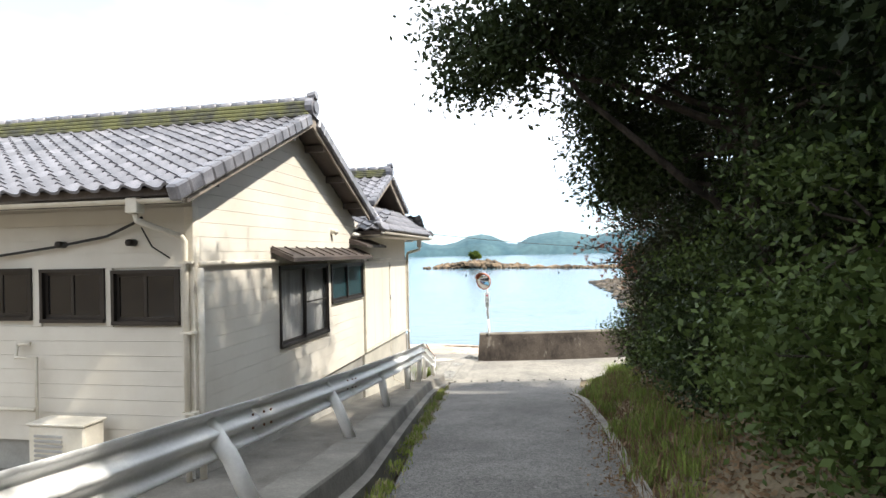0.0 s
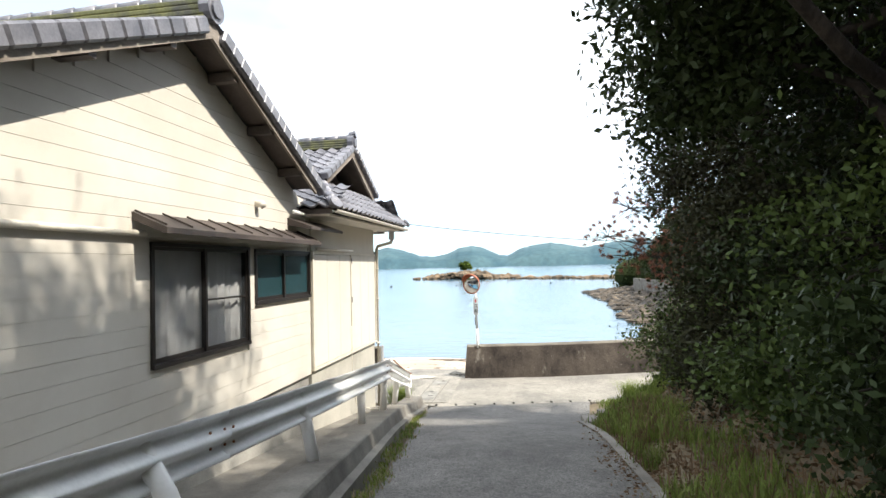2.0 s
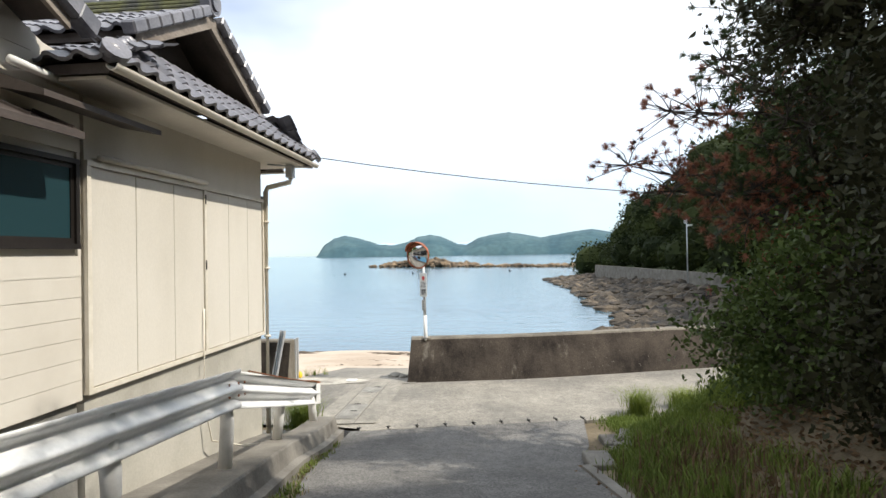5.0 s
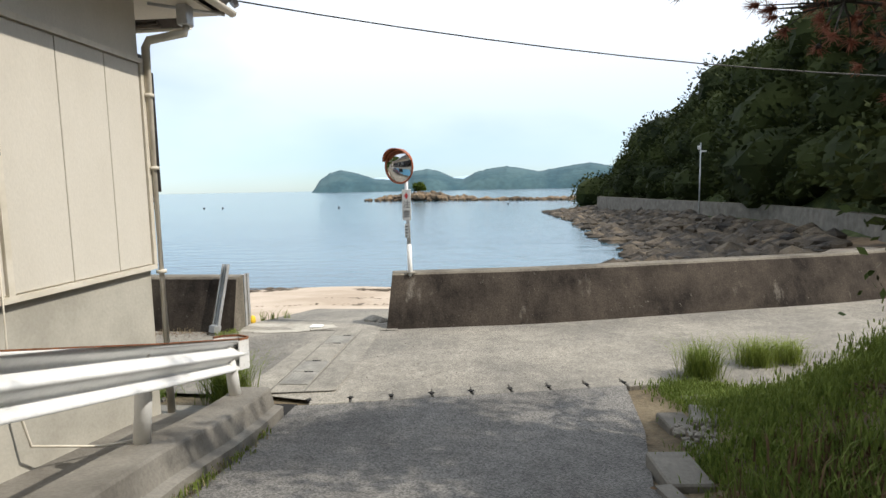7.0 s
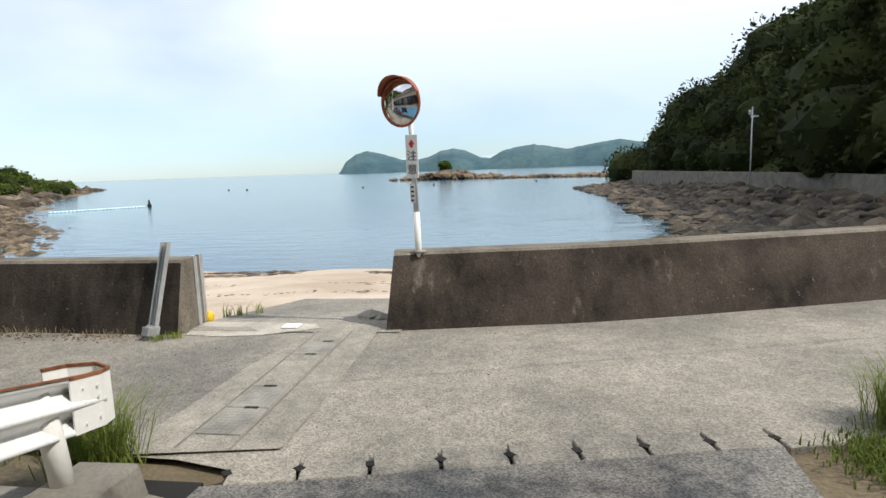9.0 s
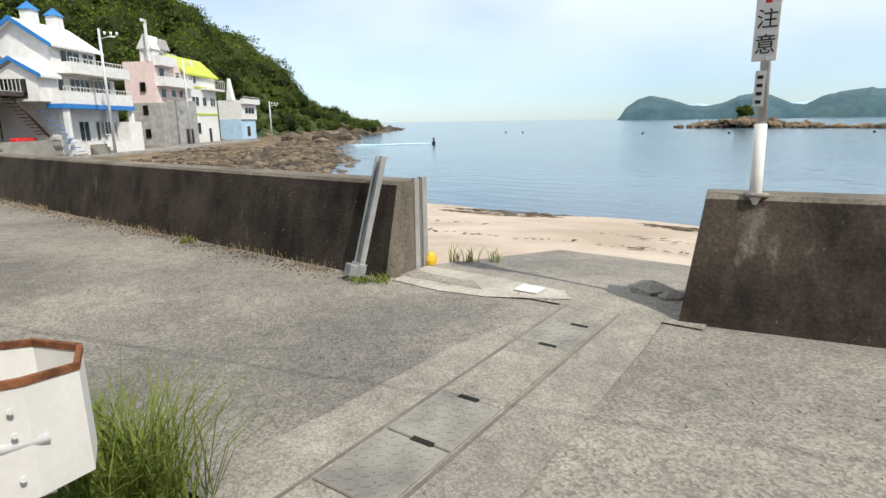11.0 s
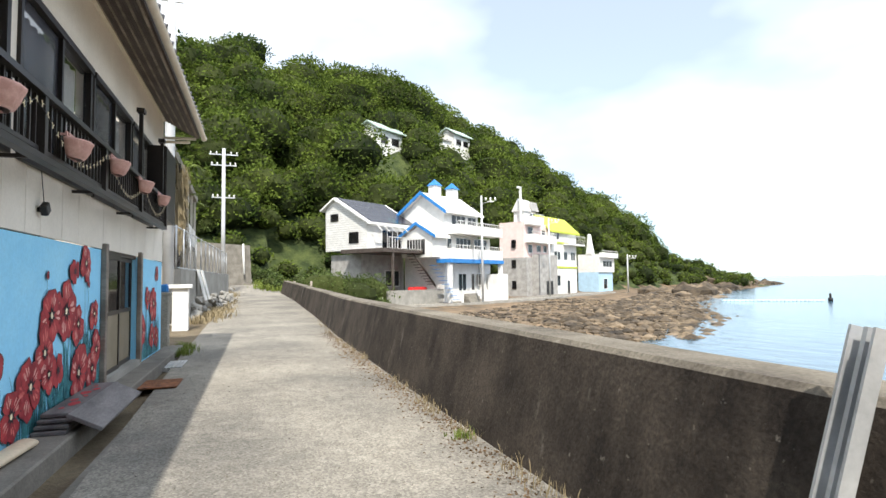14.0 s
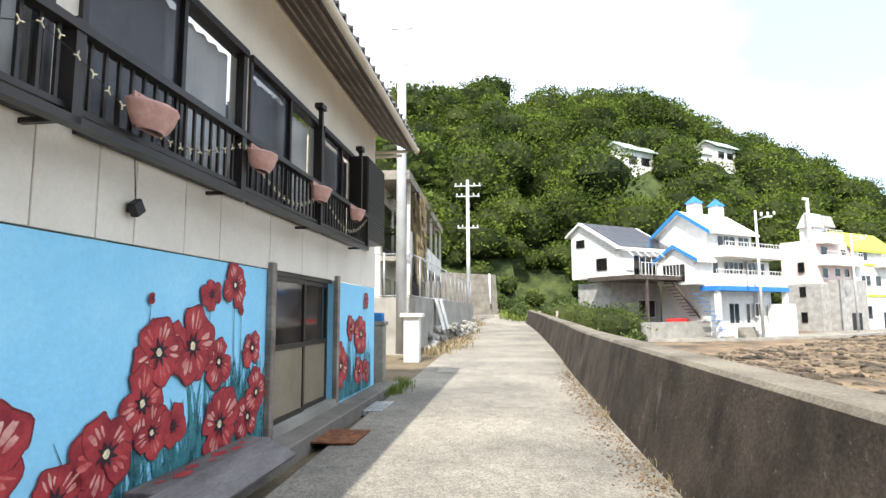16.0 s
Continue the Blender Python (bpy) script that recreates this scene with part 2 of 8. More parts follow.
M_GALV = mat("weathered_zinc", (0.42, 0.43, 0.44), (0.58, 0.59, 0.6), rough=0.45, scale=3, fine=30, var=0.1, bump=0.1, metal=0.55)
M_RAIL = mat("galvanised_rail_paint", (0.7, 0.7, 0.69), (0.82, 0.82, 0.8), rough=0.5, scale=2.2, fine=35, var=0.1, bump=0.12, metal=0.0, contrast=0.4)
M_WHITE = mat("white_paint", (0.7, 0.69, 0.66), (0.8, 0.79, 0.76), rough=0.6, scale=2, fine=40, var=0.06, bump=0.1)
M_CAST = paving("bright_worn_concrete", (0.34, 0.315, 0.265), (0.46, 0.43, 0.37), 80, 0.2, 1.2, 0.3)
M_LID = mat("worn_checker_plate", (0.19, 0.18, 0.16), (0.3, 0.285, 0.25), rough=0.75, scale=3, fine=60, var=0.2, bump=0.2)
M_RUST = mat("rust", (0.12, 0.045, 0.02), (0.28, 0.11, 0.045), rough=0.9, scale=14, fine=90, var=0.4, bump=0.5)
M_PIPE = mat("cream_pipe", (0.6, 0.55, 0.45), (0.68, 0.63, 0.54), rough=0.5, scale=3, fine=20, var=0.08, bump=0.05)
# Near-black colour that stands for shade inside rooms, drains and slots
M_RECESS_SHADE = mat("recess_shade", (0.015, 0.014, 0.013), rough=0.95, bump=0)
M_GRASS = leafy("grass_blades", (0.07, 0.11, 0.02), (0.26, 0.31, 0.07), rough=0.6, trans=0.3)
M_BANKGRASS = leafy("shaded_bank_grass", (0.05, 0.085, 0.016), (0.25, 0.3, 0.075), rough=0.7, trans=0.25)
M_STRAW = leafy("dry_grass", (0.19, 0.15, 0.085), (0.38, 0.315, 0.2), rough=0.8, trans=0.2)
# The canopy's deep shade is put into this near-black leaf colour
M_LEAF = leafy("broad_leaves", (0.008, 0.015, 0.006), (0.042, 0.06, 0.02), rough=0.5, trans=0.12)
M_LEAF_LIGHT = leafy("shrub_leaves", (0.018, 0.034, 0.009), (0.11, 0.15, 0.042), rough=0.5, trans=0.18)
M_FOREST = leafy("forest_leaves", (0.015, 0.036, 0.006), (0.15, 0.2, 0.032), rough=0.85, trans=0.2)
# Headland leaves, and the painted shade of all crown cores
M_FOREST_DARK = leafy("dark_leaves_and_core_shade", (0.008, 0.014, 0.005), (0.055, 0.068, 0.018), rough=0.85, trans=0.12)
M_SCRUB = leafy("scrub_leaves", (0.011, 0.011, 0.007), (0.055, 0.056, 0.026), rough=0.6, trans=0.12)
M_LITTER = leafy("leaf_litter", (0.05, 0.03, 0.016), (0.24, 0.16, 0.095), rough=0.85, trans=0.0)
M_PINE = leafy("pine_needles", (0.02, 0.036, 0.016), (0.06, 0.09, 0.03), rough=0.6, trans=0.1)
M_PINE_RED = leafy("dry_pine_needles", (0.14, 0.045, 0.032), (0.38, 0.17, 0.11), rough=0.75, trans=0.35)
M_BARK = mat("bark", (0.022, 0.017, 0.013), (0.065, 0.052, 0.041), rough=0.95, scale=6, fine=40, var=0.3, bump=0.8, depth=0.02, stretch=(1, 1, 0.3))
M_BLUE = mat("blue_mural_paint", (0.23, 0.6, 0.88), (0.34, 0.71, 0.93), rough=0.7, scale=1.6, fine=26, var=0.09, bump=0.25, contrast=0.5)
M_RED = mat("red_petal_paint", (0.22, 0.014, 0.024), (0.48, 0.05, 0.055), rough=0.7, scale=5, fine=30, var=0.25, bump=0.1, contrast=0.35)
M_REDDARK = mat("dark_petal_edge_paint", (0.1, 0.008, 0.016), (0.2, 0.02, 0.03), rough=0.7, scale=6, var=0.25, bump=0.1)
M_RED2 = mat("bright_petal_paint", (0.5, 0.07, 0.07), (0.66, 0.2, 0.17), rough=0.7, scale=9, var=0.2, bump=0.1)
M_BOARD = mat("grey_weathered_boards", (0.085, 0.078, 0.08), (0.2, 0.187, 0.185), rough=0.8, scale=2.5, fine=60, var=0.3, bump=0.4, stretch=(0.25, 1, 1))
M_PINK = mat("pale_petal_paint", (0.45, 0.09, 0.085), (0.76, 0.46, 0.4), rough=0.7, scale=7, fine=40, var=0.2, bump=0.1, contrast=0.4)
M_BLACKP = mat("dark_centre_paint", (0.03, 0.012, 0.02), rough=0.7, scale=8, var=0.4, bump=0.1)
M_CREAMP = mat("cream_centre_paint", (0.75, 0.66, 0.45), rough=0.7, scale=20, var=0.2, bump=0.1)
M_STEM = mat("stem_paint", (0.015, 0.07, 0.085), (0.05, 0.22, 0.25), rough=0.7, scale=5, var=0.3, bump=0.1, island=0.4)
M_ROOFBLUE = mat("blue_trim", (0.03, 0.2, 0.52), rough=0.6, var=0.1, bump=0.05)
M_SOLAR = mat("solar_panel", (0.02, 0.02, 0.03), (0.035, 0.035, 0.05), rough=0.25, var=0.15, bump=0.02, spec=0.6)
M_PINKWALL = mat("pink_wall", (0.72, 0.56, 0.52), (0.78, 0.63, 0.59), rough=0.8, var=0.06, bump=0.1)
M_YELLOWG = mat("yellow_green_roof", (0.48, 0.55, 0.07), rough=0.7, var=0.15, bump=0.1)
M_GREYW = mat("grey_rendered_wall", (0.3, 0.29, 0.275), (0.42, 0.41, 0.39), rough=0.9, var=0.1, bump=0.2)
M_TERRA = mat("pink_terracotta", (0.5, 0.28, 0.24), (0.6, 0.37, 0.32), rough=0.8, scale=12, var=0.12, bump=0.2)
M_BLACK = mat("black_plastic", (0.015, 0.015, 0.016), rough=0.5, var=0.2, bump=0.03)
M_CURTAIN = mat("white_curtain", (0.8, 0.8, 0.78), rough=0.9, scale=2, fine=14, var=0.12, bump=0.2)
M_YELLOW = mat("yellow_plastic", (0.8, 0.5, 0.03), rough=0.5, var=0.15, bump=0.1)
M_SEAWEED = mat("dry_seaweed", (0.06, 0.045, 0.03), (0.14, 0.105, 0.07), rough=0.95, scale=6, fine=40, var=0.4, bump=0.7, depth=0.02)
M_ORANGE = mat("orange_hood", (0.34, 0.1, 0.045), rough=0.6, scale=5, var=0.25, bump=0.1)
M_SIGNRED = mat("sign_red", (0.65, 0.03, 0.03), rough=0.5, var=0.08, bump=0)
M_POLE = mat("grey_pole", (0.5, 0.51, 0.52), (0.62, 0.63, 0.64), rough=0.55, var=0.08, bump=0.06, metal=0.2)


def glass(name, tint=(0.03, 0.035, 0.04), rough=0.03, alpha=0.5):
    m = bpy.data.materials.new(name)
    m.use_nodes = True
    n, l = m.node_tree.nodes, m.node_tree.links
    bs = n["Principled BSDF"]
    bs.inputs["Base Color"].default_value, bs.inputs["Roughness"].default_value = (*tint, 1), rough
    bs.inputs["Specular IOR Level"].default_value = 0.6
    tr, mx = n.new("ShaderNodeBsdfTransparent"), n.new("ShaderNodeMixShader")
    mx.inputs[0].default_value = 1 - alpha
    l.new(bs.outputs[0], mx.inputs[1])
    l.new(tr.outputs[0], mx.inputs[2])
    l.new(mx.outputs[0], n["Material Output"].inputs["Surface"])
    return m


M_GLASS = glass("window_glass", alpha=0.22)
M_GLASS_DARK = glass("dark_window_glass", (0.012, 0.012, 0.014), 0.06, 0.9)
M_SCREEN = glass("insect_screen", (0.025, 0.022, 0.028), 0.3, 0.55)
M_GLASS_GREEN = glass("green_frosted_glass", (0.018, 0.048, 0.056), 0.25, 0.96)
M_MIRROR = mat("convex_mirror", (0.75, 0.75, 0.75), rough=0.03, var=0.03, bump=0, metal=1.0)
M_WATER = bpy.data.materials.new("sea_water")
M_WATER.use_nodes = True
_n, _l = M_WATER.node_tree.nodes, M_WATER.node_tree.links
_b = _n["Principled BSDF"]
_b.inputs["Roughness"].default_value, _b.inputs["IOR"].default_value = 0.12, 1.33
_b.inputs["Specular IOR Level"].default_value = 0.36
_tc, _mp, _w, _bp = _n.new("ShaderNodeTexCoord"), _n.new("ShaderNodeMapping"), _n.new("ShaderNodeTexNoise"), _n.new("ShaderNodeBump")
_mp.inputs["Scale"].default_value = (0.5, 1.3, 1)
_w.inputs["Scale"].default_value, _w.inputs["Detail"].default_value = 0.8, 4.0
_bp.inputs["Strength"].default_value, _bp.inputs["Distance"].default_value = 0.5, 0.12
_cr, _big = _n.new("ShaderNodeValToRGB"), _n.new("ShaderNodeTexNoise")
_big.inputs["Scale"].default_value, _big.inputs["Detail"].default_value = 0.03, 3.0
_cr.color_ramp.elements[0].position, _cr.color_ramp.elements[1].position = 0.35, 0.65
_cr.color_ramp.elements[0].color, _cr.color_ramp.elements[1].color = (0.05, 0.1, 0.14, 1), (0.09, 0.16, 0.2, 1)
for a, b in ((_tc.outputs["Object"], _mp.inputs[0]), (_mp.outputs[0], _w.inputs["Vector"]), (_w.outputs["Fac"], _bp.inputs["Height"]), (_bp.outputs[0], _b.inputs["Normal"]),
             (_mp.outputs[0], _big.inputs["Vector"]), (_big.outputs["Fac"], _cr.inputs[0]), (_cr.outputs[0], _b.inputs["Base Color"])):
    _l.new(a, b)


# ---- mesh helpers ----
def obj(name, verts, faces, material, parent=None, label="", smooth=False):
    me = bpy.data.meshes.new(name)
    me.from_pydata([tuple(v) for v in verts], [], faces)
    for m in material if isinstance(material, (list, tuple)) else (material,):
        me.materials.append(m)
    if smooth:
        me.shade_smooth()
    ob = new(name, me)
    if parent:
        ob.parent = parent
    if label:
        ob["label"] = label
    return ob


def part(name, bm, material, parent=None, label="", smooth=False):
    me = bpy.data.meshes.new(name)
    bm.to_mesh(me)
    bm.free()
    me.materials.append(material)
    if smooth:
        me.shade_smooth()
    ob = new(name, me)
    if parent:
        ob.parent = parent
    if label:
        ob["label"] = label
    return ob


def empty(name, label, category, group="", loc=(0, 0, 0), kind=""):
    e = new(name)
    e.location = loc
    return tagged(e, label, category, group, kind)


def add_box(bm, lo, hi, m=None, bevel=0.0):
    b = bmesh.new() if bevel else bm
    r = bmesh.ops.create_cube(b, size=1.0)
    c, s = [(a + q) / 2 for a, q in zip(lo, hi)], [max(1e-4, q - a) for a, q in zip(lo, hi)]
    bmesh.ops.transform(b, matrix=Matrix.LocRotScale(c, None, s), verts=r["verts"])
    if bevel:
        bmesh.ops.bevel(b, geom=b.edges[:], offset=bevel, segments=1, affect="EDGES", profile=0.5)
        if m:
            bmesh.ops.transform(b, matrix=m, verts=b.verts)
        tmp = bpy.data.meshes.new("tmp")
        b.to_mesh(tmp)
        b.free()
        bm.from_mesh(tmp)
        bpy.data.meshes.remove(tmp)
    elif m:
        bmesh.ops.transform(bm, matrix=m, verts=r["verts"])
    return bm


def box(name, lo, hi, material, parent=None, label="", bevel=0.0, m=None):
    return part(name, add_box(bmesh.new(), lo, hi, m, bevel), material, parent, label)


def add_tube(bm, pts, radius, sides=10, r2=None, cap=True):
    pts = [Vector(p) for p in pts]
    rings = []
    for i, p in enumerate(pts):
        d = (pts[min(i + 1, len(pts) - 1)] - pts[max(i - 1, 0)]).normalized()
        q = d.to_track_quat("Z", "Y")
        r = radius if r2 is None else radius + (r2 - radius) * i / (len(pts) - 1)
        rings.append([bm.verts.new(p + q @ Vector((r * math.cos(a), r * math.sin(a), 0))) for a in [2 * math.pi * k / sides for k in range(sides)]])
    for a, b in zip(rings, rings[1:]):
        for k in range(sides):
            bm.faces.new((a[k], a[(k + 1) % sides], b[(k + 1) % sides], b[k]))
    if cap:
        bm.faces.new(rings[0][::-1])
        bm.faces.new(rings[-1])
    return bm


def tube(name, pts, radius, material, parent=None, label="", sides=10, r2=None):
    return part(name, add_tube(bmesh.new(), pts, radius, sides, r2), material, parent, label, smooth=True)


def prism(name, poly, axis, a, b, material, parent=None, label=""):
    """A polygon in the plane across an axis (two coordinates), drawn out from a to b along it."""
    def v(p, w):
        return {"x": (w, p[0], p[1]), "y": (p[0], w, p[1]), "z": (p[0], p[1], w)}[axis]
    n = len(poly)
    verts = [v(p, a) for p in poly] + [v(p, b) for p in poly]
    faces = [tuple(range(n)), tuple(range(2 * n - 1, n - 1, -1))] + [(i, i + n, (i + 1) % n + n, (i + 1) % n) for i in range(n)]
    ob = obj(name, verts, faces, material, parent, label)
    bm = bmesh.new()
    bm.from_mesh(ob.data)
    bmesh.ops.recalc_face_normals(bm, faces=bm.faces)
    bm.to_mesh(ob.data)
    bm.free()
    return ob


def sweep(name, section, path, material, parent=None, label="", smooth=False, closed=True, m2=None):
    """A section (across, up) carried along a level path; across points to the path's right."""
    path = [Vector(p) for p in path]
    verts, faces, k = [], [], len(section)
    for i, p in enumerate(path):
        d = path[min(i + 1, len(path) - 1)] - path[max(i - 1, 0)]
        r = Vector((d.y, -d.x, 0)).normalized()
        verts += [p + r * s + Vector((0, 0, u)) for s, u in section]
    for i in range(len(path) - 1):
        for j in range(k if closed else k - 1):
            faces.append((i * k + j, i * k + (j + 1) % k, (i + 1) * k + (j + 1) % k, (i + 1) * k + j))
    if closed:
        faces += [tuple(range(k))[::-1], tuple(range((len(path) - 1) * k, len(path) * k))]
    ob = obj(name, verts, faces, material, parent, label, smooth)
    return ob


def quads(name, v, material, parent=None, kind="", label="", nper=4):
    """A mesh of many separate pieces of nper corners each, from an array of corners."""
    v = np.asarray(v, dtype=np.float32).reshape(-1, 3)
    n = len(v) // nper
    me = bpy.data.meshes.new(name)
    me.vertices.add(len(v))
    me.vertices.foreach_set("co", v.ravel())
    me.loops.add(len(v))
    me.loops.foreach_set("vertex_index", np.arange(len(v), dtype=np.int32))
    me.polygons.add(n)
    me.polygons.foreach_set("loop_start", np.arange(0, len(v), nper, dtype=np.int32))
    me.update(calc_edges=True)
    me.materials.append(material)
    ob = new(name, me)
    if parent:
        ob.parent = parent
    if kind:
        ob["kind"] = kind
    if label:
        ob["label"] = label
    return ob


RNG = np.random.default_rng(7)


def leaf_quads(centres, size, spread=0.35, flat=0.0, outward=None):
    """Pointed leaves with random turns, one at each centre."""
    n = len(centres)
    d = RNG.normal(size=(n, 3))
    d[:, 2] *= 1 - flat
    if outward is not None:
        d = d * 0.7 + outward * 1.0
    d /= np.linalg.norm(d, axis=1, keepdims=True) + 1e-9
    w = np.cross(d, RNG.normal(size=(n, 3)))
    w /= np.linalg.norm(w, axis=1, keepdims=True) + 1e-9
    s = (size * (1 + spread * RNG.uniform(-1, 1, n)))[:, None]
    c = np.asarray(centres)
    return np.stack([c - d * s * 0.5, c + w * s * 0.27, c + d * s * 0.55, c - w * s * 0.27], axis=1).reshape(-1, 3)


def blades(centres, height, lean=0.5, width=0.008):
    """Bent grass blades: two quads each, standing on the centres."""
    c = np.asarray(centres, dtype=float)
    n = len(c)
    a = RNG.uniform(0, 2 * np.pi, n)
    d = np.stack([np.cos(a), np.sin(a), np.zeros(n)], 1)
    w = np.stack([-np.sin(a), np.cos(a), np.zeros(n)], 1) * (width * RNG.uniform(0.6, 1.3, n))[:, None]
    h = (height * RNG.uniform(0.5, 1.15, n))[:, None]
    l = (lean * RNG.uniform(0.2, 1.2, n))[:, None] * h
    up = np.array([0, 0, 1.0])
    mid, tip = c + d * l * 0.35 + up * h * 0.62, c + d * l + up * h * 0.92
    q1 = np.stack([c - w, c + w, mid + w * 0.8, mid - w * 0.8], 1)
    q2 = np.stack([mid - w * 0.8, mid + w * 0.8, tip + w * 0.1, tip - w * 0.1], 1)
    return np.concatenate([q1, q2]).reshape(-1, 3)


# ---- heights of the land ----
SEA = -1.5


def lane_z(y):
    return np.interp(y, [-14, 0.6, 3.1, 5.5, 8, 11.9, 13.7, 16.6, 17.5, 18.6], [4.4, 2.58, 2.26, 1.9, 1.56, 1.05, 0.8, 0.22, 0.1, 0.05])


def road_z(x):
    return np.interp(x, [-110, -75, -60, -48, -30, -16, 40], [7.0, 3.0, 1.6, 0.55, 0.16, 0.0, 0.0])


def lane_l(y):
    return np.interp(y, [-14, 0, 6, 8.4, 13.7, 15.7, 17.4, 18.6], [3.2, 2.75, 2.43, 2.1, 1.45, 1.02, 0.86, 0.83])


def lane_r(y):
    return np.interp(y, [-14, 0, 6, 10, 13, 16, 18.6], [5.2, 4.95, 4.78, 4.75, 4.62, 4.4, 4.95])


def south(x):
    return np.interp(x, [-110, -75, -60, -48, -30, -20, -14, -1.5, 0.7, 1.0, 5.3, 16, 30], [2, 14.5, 18.2, 19.6, 19.2, 18.9, 18.78, 18.7, 18.6, 18.37, 19.27, 20.5, 22])


WALL_L = [(-1.65, 21.76), (-4, 21.84), (-9.3, 22.03), (-16, 22.35), (-24.5, 22.8), (-36, 23.2), (-48.4, 23.3)]
WALL_R = [(1.2, 22.02), (2.6, 22.27), (4.4, 22.62), (8.1, 23.75), (11.7, 24.95), (15.5, 27.2), (18.5, 31.5), (20.8, 38), (22.5, 47), (23.0, 56), (21.5, 70), (18.6, 97)]
COAST = [(-12, 34.8), (0, 35.2), (8, 37), (12, 41), (13.2, 44), (14, 49), (13.5, 57), (14.4, 75), (13.3, 104), (20, 112), (60, 118), (300, 150), (4400, 400),
         (4400, 4400), (-4400, 4400), (-4400, 900), (-900, 420), (-260, 300), (-160, 215), (-146, 192), (-104, 127), (-70, 88), (-48, 64), (-33.5, 52), (-31, 48), (-21, 37)]


def coast_distance(x, y):
    """Metres from the waterline: over 0 on land."""
    best, inside = np.full(x.shape, 1e9), np.zeros(x.shape, bool)
    for (ax, ay), (bx, by) in zip(COAST, COAST[1:] + COAST[:1]):
        dx, dy = bx - ax, by - ay
        t = np.clip(((x - ax) * dx + (y - ay) * dy) / (dx * dx + dy * dy), 0, 1)
        best = np.minimum(best, np.hypot(x - ax - t * dx, y - ay - t * dy))
        with np.errstate(divide="ignore", invalid="ignore"):
            inside ^= ((ay > y) != (by > y)) & (x < (bx - ax) * (y - ay) / (by - ay + 1e-12) + ax)
    return np.where(inside, -best, best)


def hill_left(x, y):
    th = np.degrees(np.arctan2(-(x + 2), y - 20)) % 360
    r = np.hypot(x + 2, y - 20)
    foot = np.interp(th, [36, 43, 48, 51, 56, 62, 74, 88, 97, 115, 140, 180, 215], [150, 150, 142, 132, 112, 96, 74, 68, 60, 46, 40, 38, 34])
    peak = np.interp(th, [36, 43, 48, 51, 56, 62, 74, 88, 97, 115, 140, 180, 215], [180, 182, 178, 174, 160, 152, 145, 138, 128, 112, 100, 95, 90])
    high = np.interp(th, [36, 41, 43, 48, 51, 56, 62, 74, 81, 88, 97, 115, 140, 180, 215], [0, 0.5, 2, 6.5, 14, 21, 31, 45.5, 47, 42.5, 35, 25, 20, 18, 16])
    t = (r - foot) / (peak - foot)
    up = np.sin(np.clip(t, 0, 1) * np.pi / 2) ** 1.15
    down = np.clip(1 - (t - 1) * 0.35, 0, 1)
    return np.where((th > 36) & (th < 225), high * np.where(t < 1, up, down) * np.clip((225 - th) / 25, 0, 1), 0) * (t > 0)


def hill_right(x, y):
    b = np.degrees(np.arctan2(x - 3.2, y - 12))
    r = np.hypot(x - 3.2, y - 12)
    foot = np.interp(b, [6, 9, 12, 16, 19, 26, 33, 45, 60, 90], [110, 106, 98, 79, 65, 47, 35, 22, 14, 11])
    high = np.interp(b, [9, 10.2, 11.5, 13, 17, 21.4, 26.3, 35, 50, 70, 90], [0, 0.3, 2.8, 6.2, 8.8, 12.4, 15.6, 16.2, 13, 9, 6])
    t = (r - foot) / 26
    return np.where((b > 9.5) & (b < 150), high * np.sin(np.clip(t, 0, 1) * np.pi / 2) * np.clip((150 - b) / 40, 0, 1), 0) * (t > 0)


def land_z(x, y):
    d = coast_distance(x, y)
    z = SEA + np.clip(np.where(d > 0, d * 0.105, d * 0.09), -7, 1.25)
    z = np.where((x < -20) & (d > 0), SEA + np.minimum(0.42, d * 0.06), z)
    lz, rz, so = lane_z(y), road_z(x), south(x)
    yard = np.interp(y, [-14, 0, 7, 13, 17, 18.4], [3.0, 2.0, 1.35, 0.8, 0.28, 0.02])
    bank = lz + np.clip((x - 5.0) * 0.75, 0, 4.5) * np.clip((18.6 - y) / 2.2, 0, 1)
    near = np.where(x < lane_l(y), yard - 0.1, np.where(x > lane_r(y) + 0.15, bank - 0.02, lz - 0.05))
    near = np.where(y > so - 0.2, rz - 0.05, near)
    near = np.where((x < -13.6) & (y < so), rz - 0.05 + np.clip((so - y) * 0.02, 0, 0.6), near)
    wall = np.interp(-x, [-w[0] for w in WALL_R[::-1][3:]] + [-w[0] for w in WALL_L], [w[1] for w in WALL_R[::-1][3:]] + [w[1] for w in WALL_L])
    m = (y < wall + 0.3) & (x > -52) & (x < 24)
    far = (x <= -52) & (y < 24)
    z = np.where(m, near, np.where(far, np.maximum(z, rz - 0.12), z))
    sea_road = (~m) & (x > 12) & (x < 60) & (y > 24) & (d > 4)
    z = np.where(sea_road, np.clip(SEA + (d - 3) * 0.3, SEA, -0.05), z)
    return z + hill_left(x, y) + hill_right(x, y)


def axis(*runs):
    return np.unique(np.concatenate([np.arange(a, b, s) for a, b, s in runs] + [np.array([-4400.0, -1500.0, 1500.0, 4400.0])]))


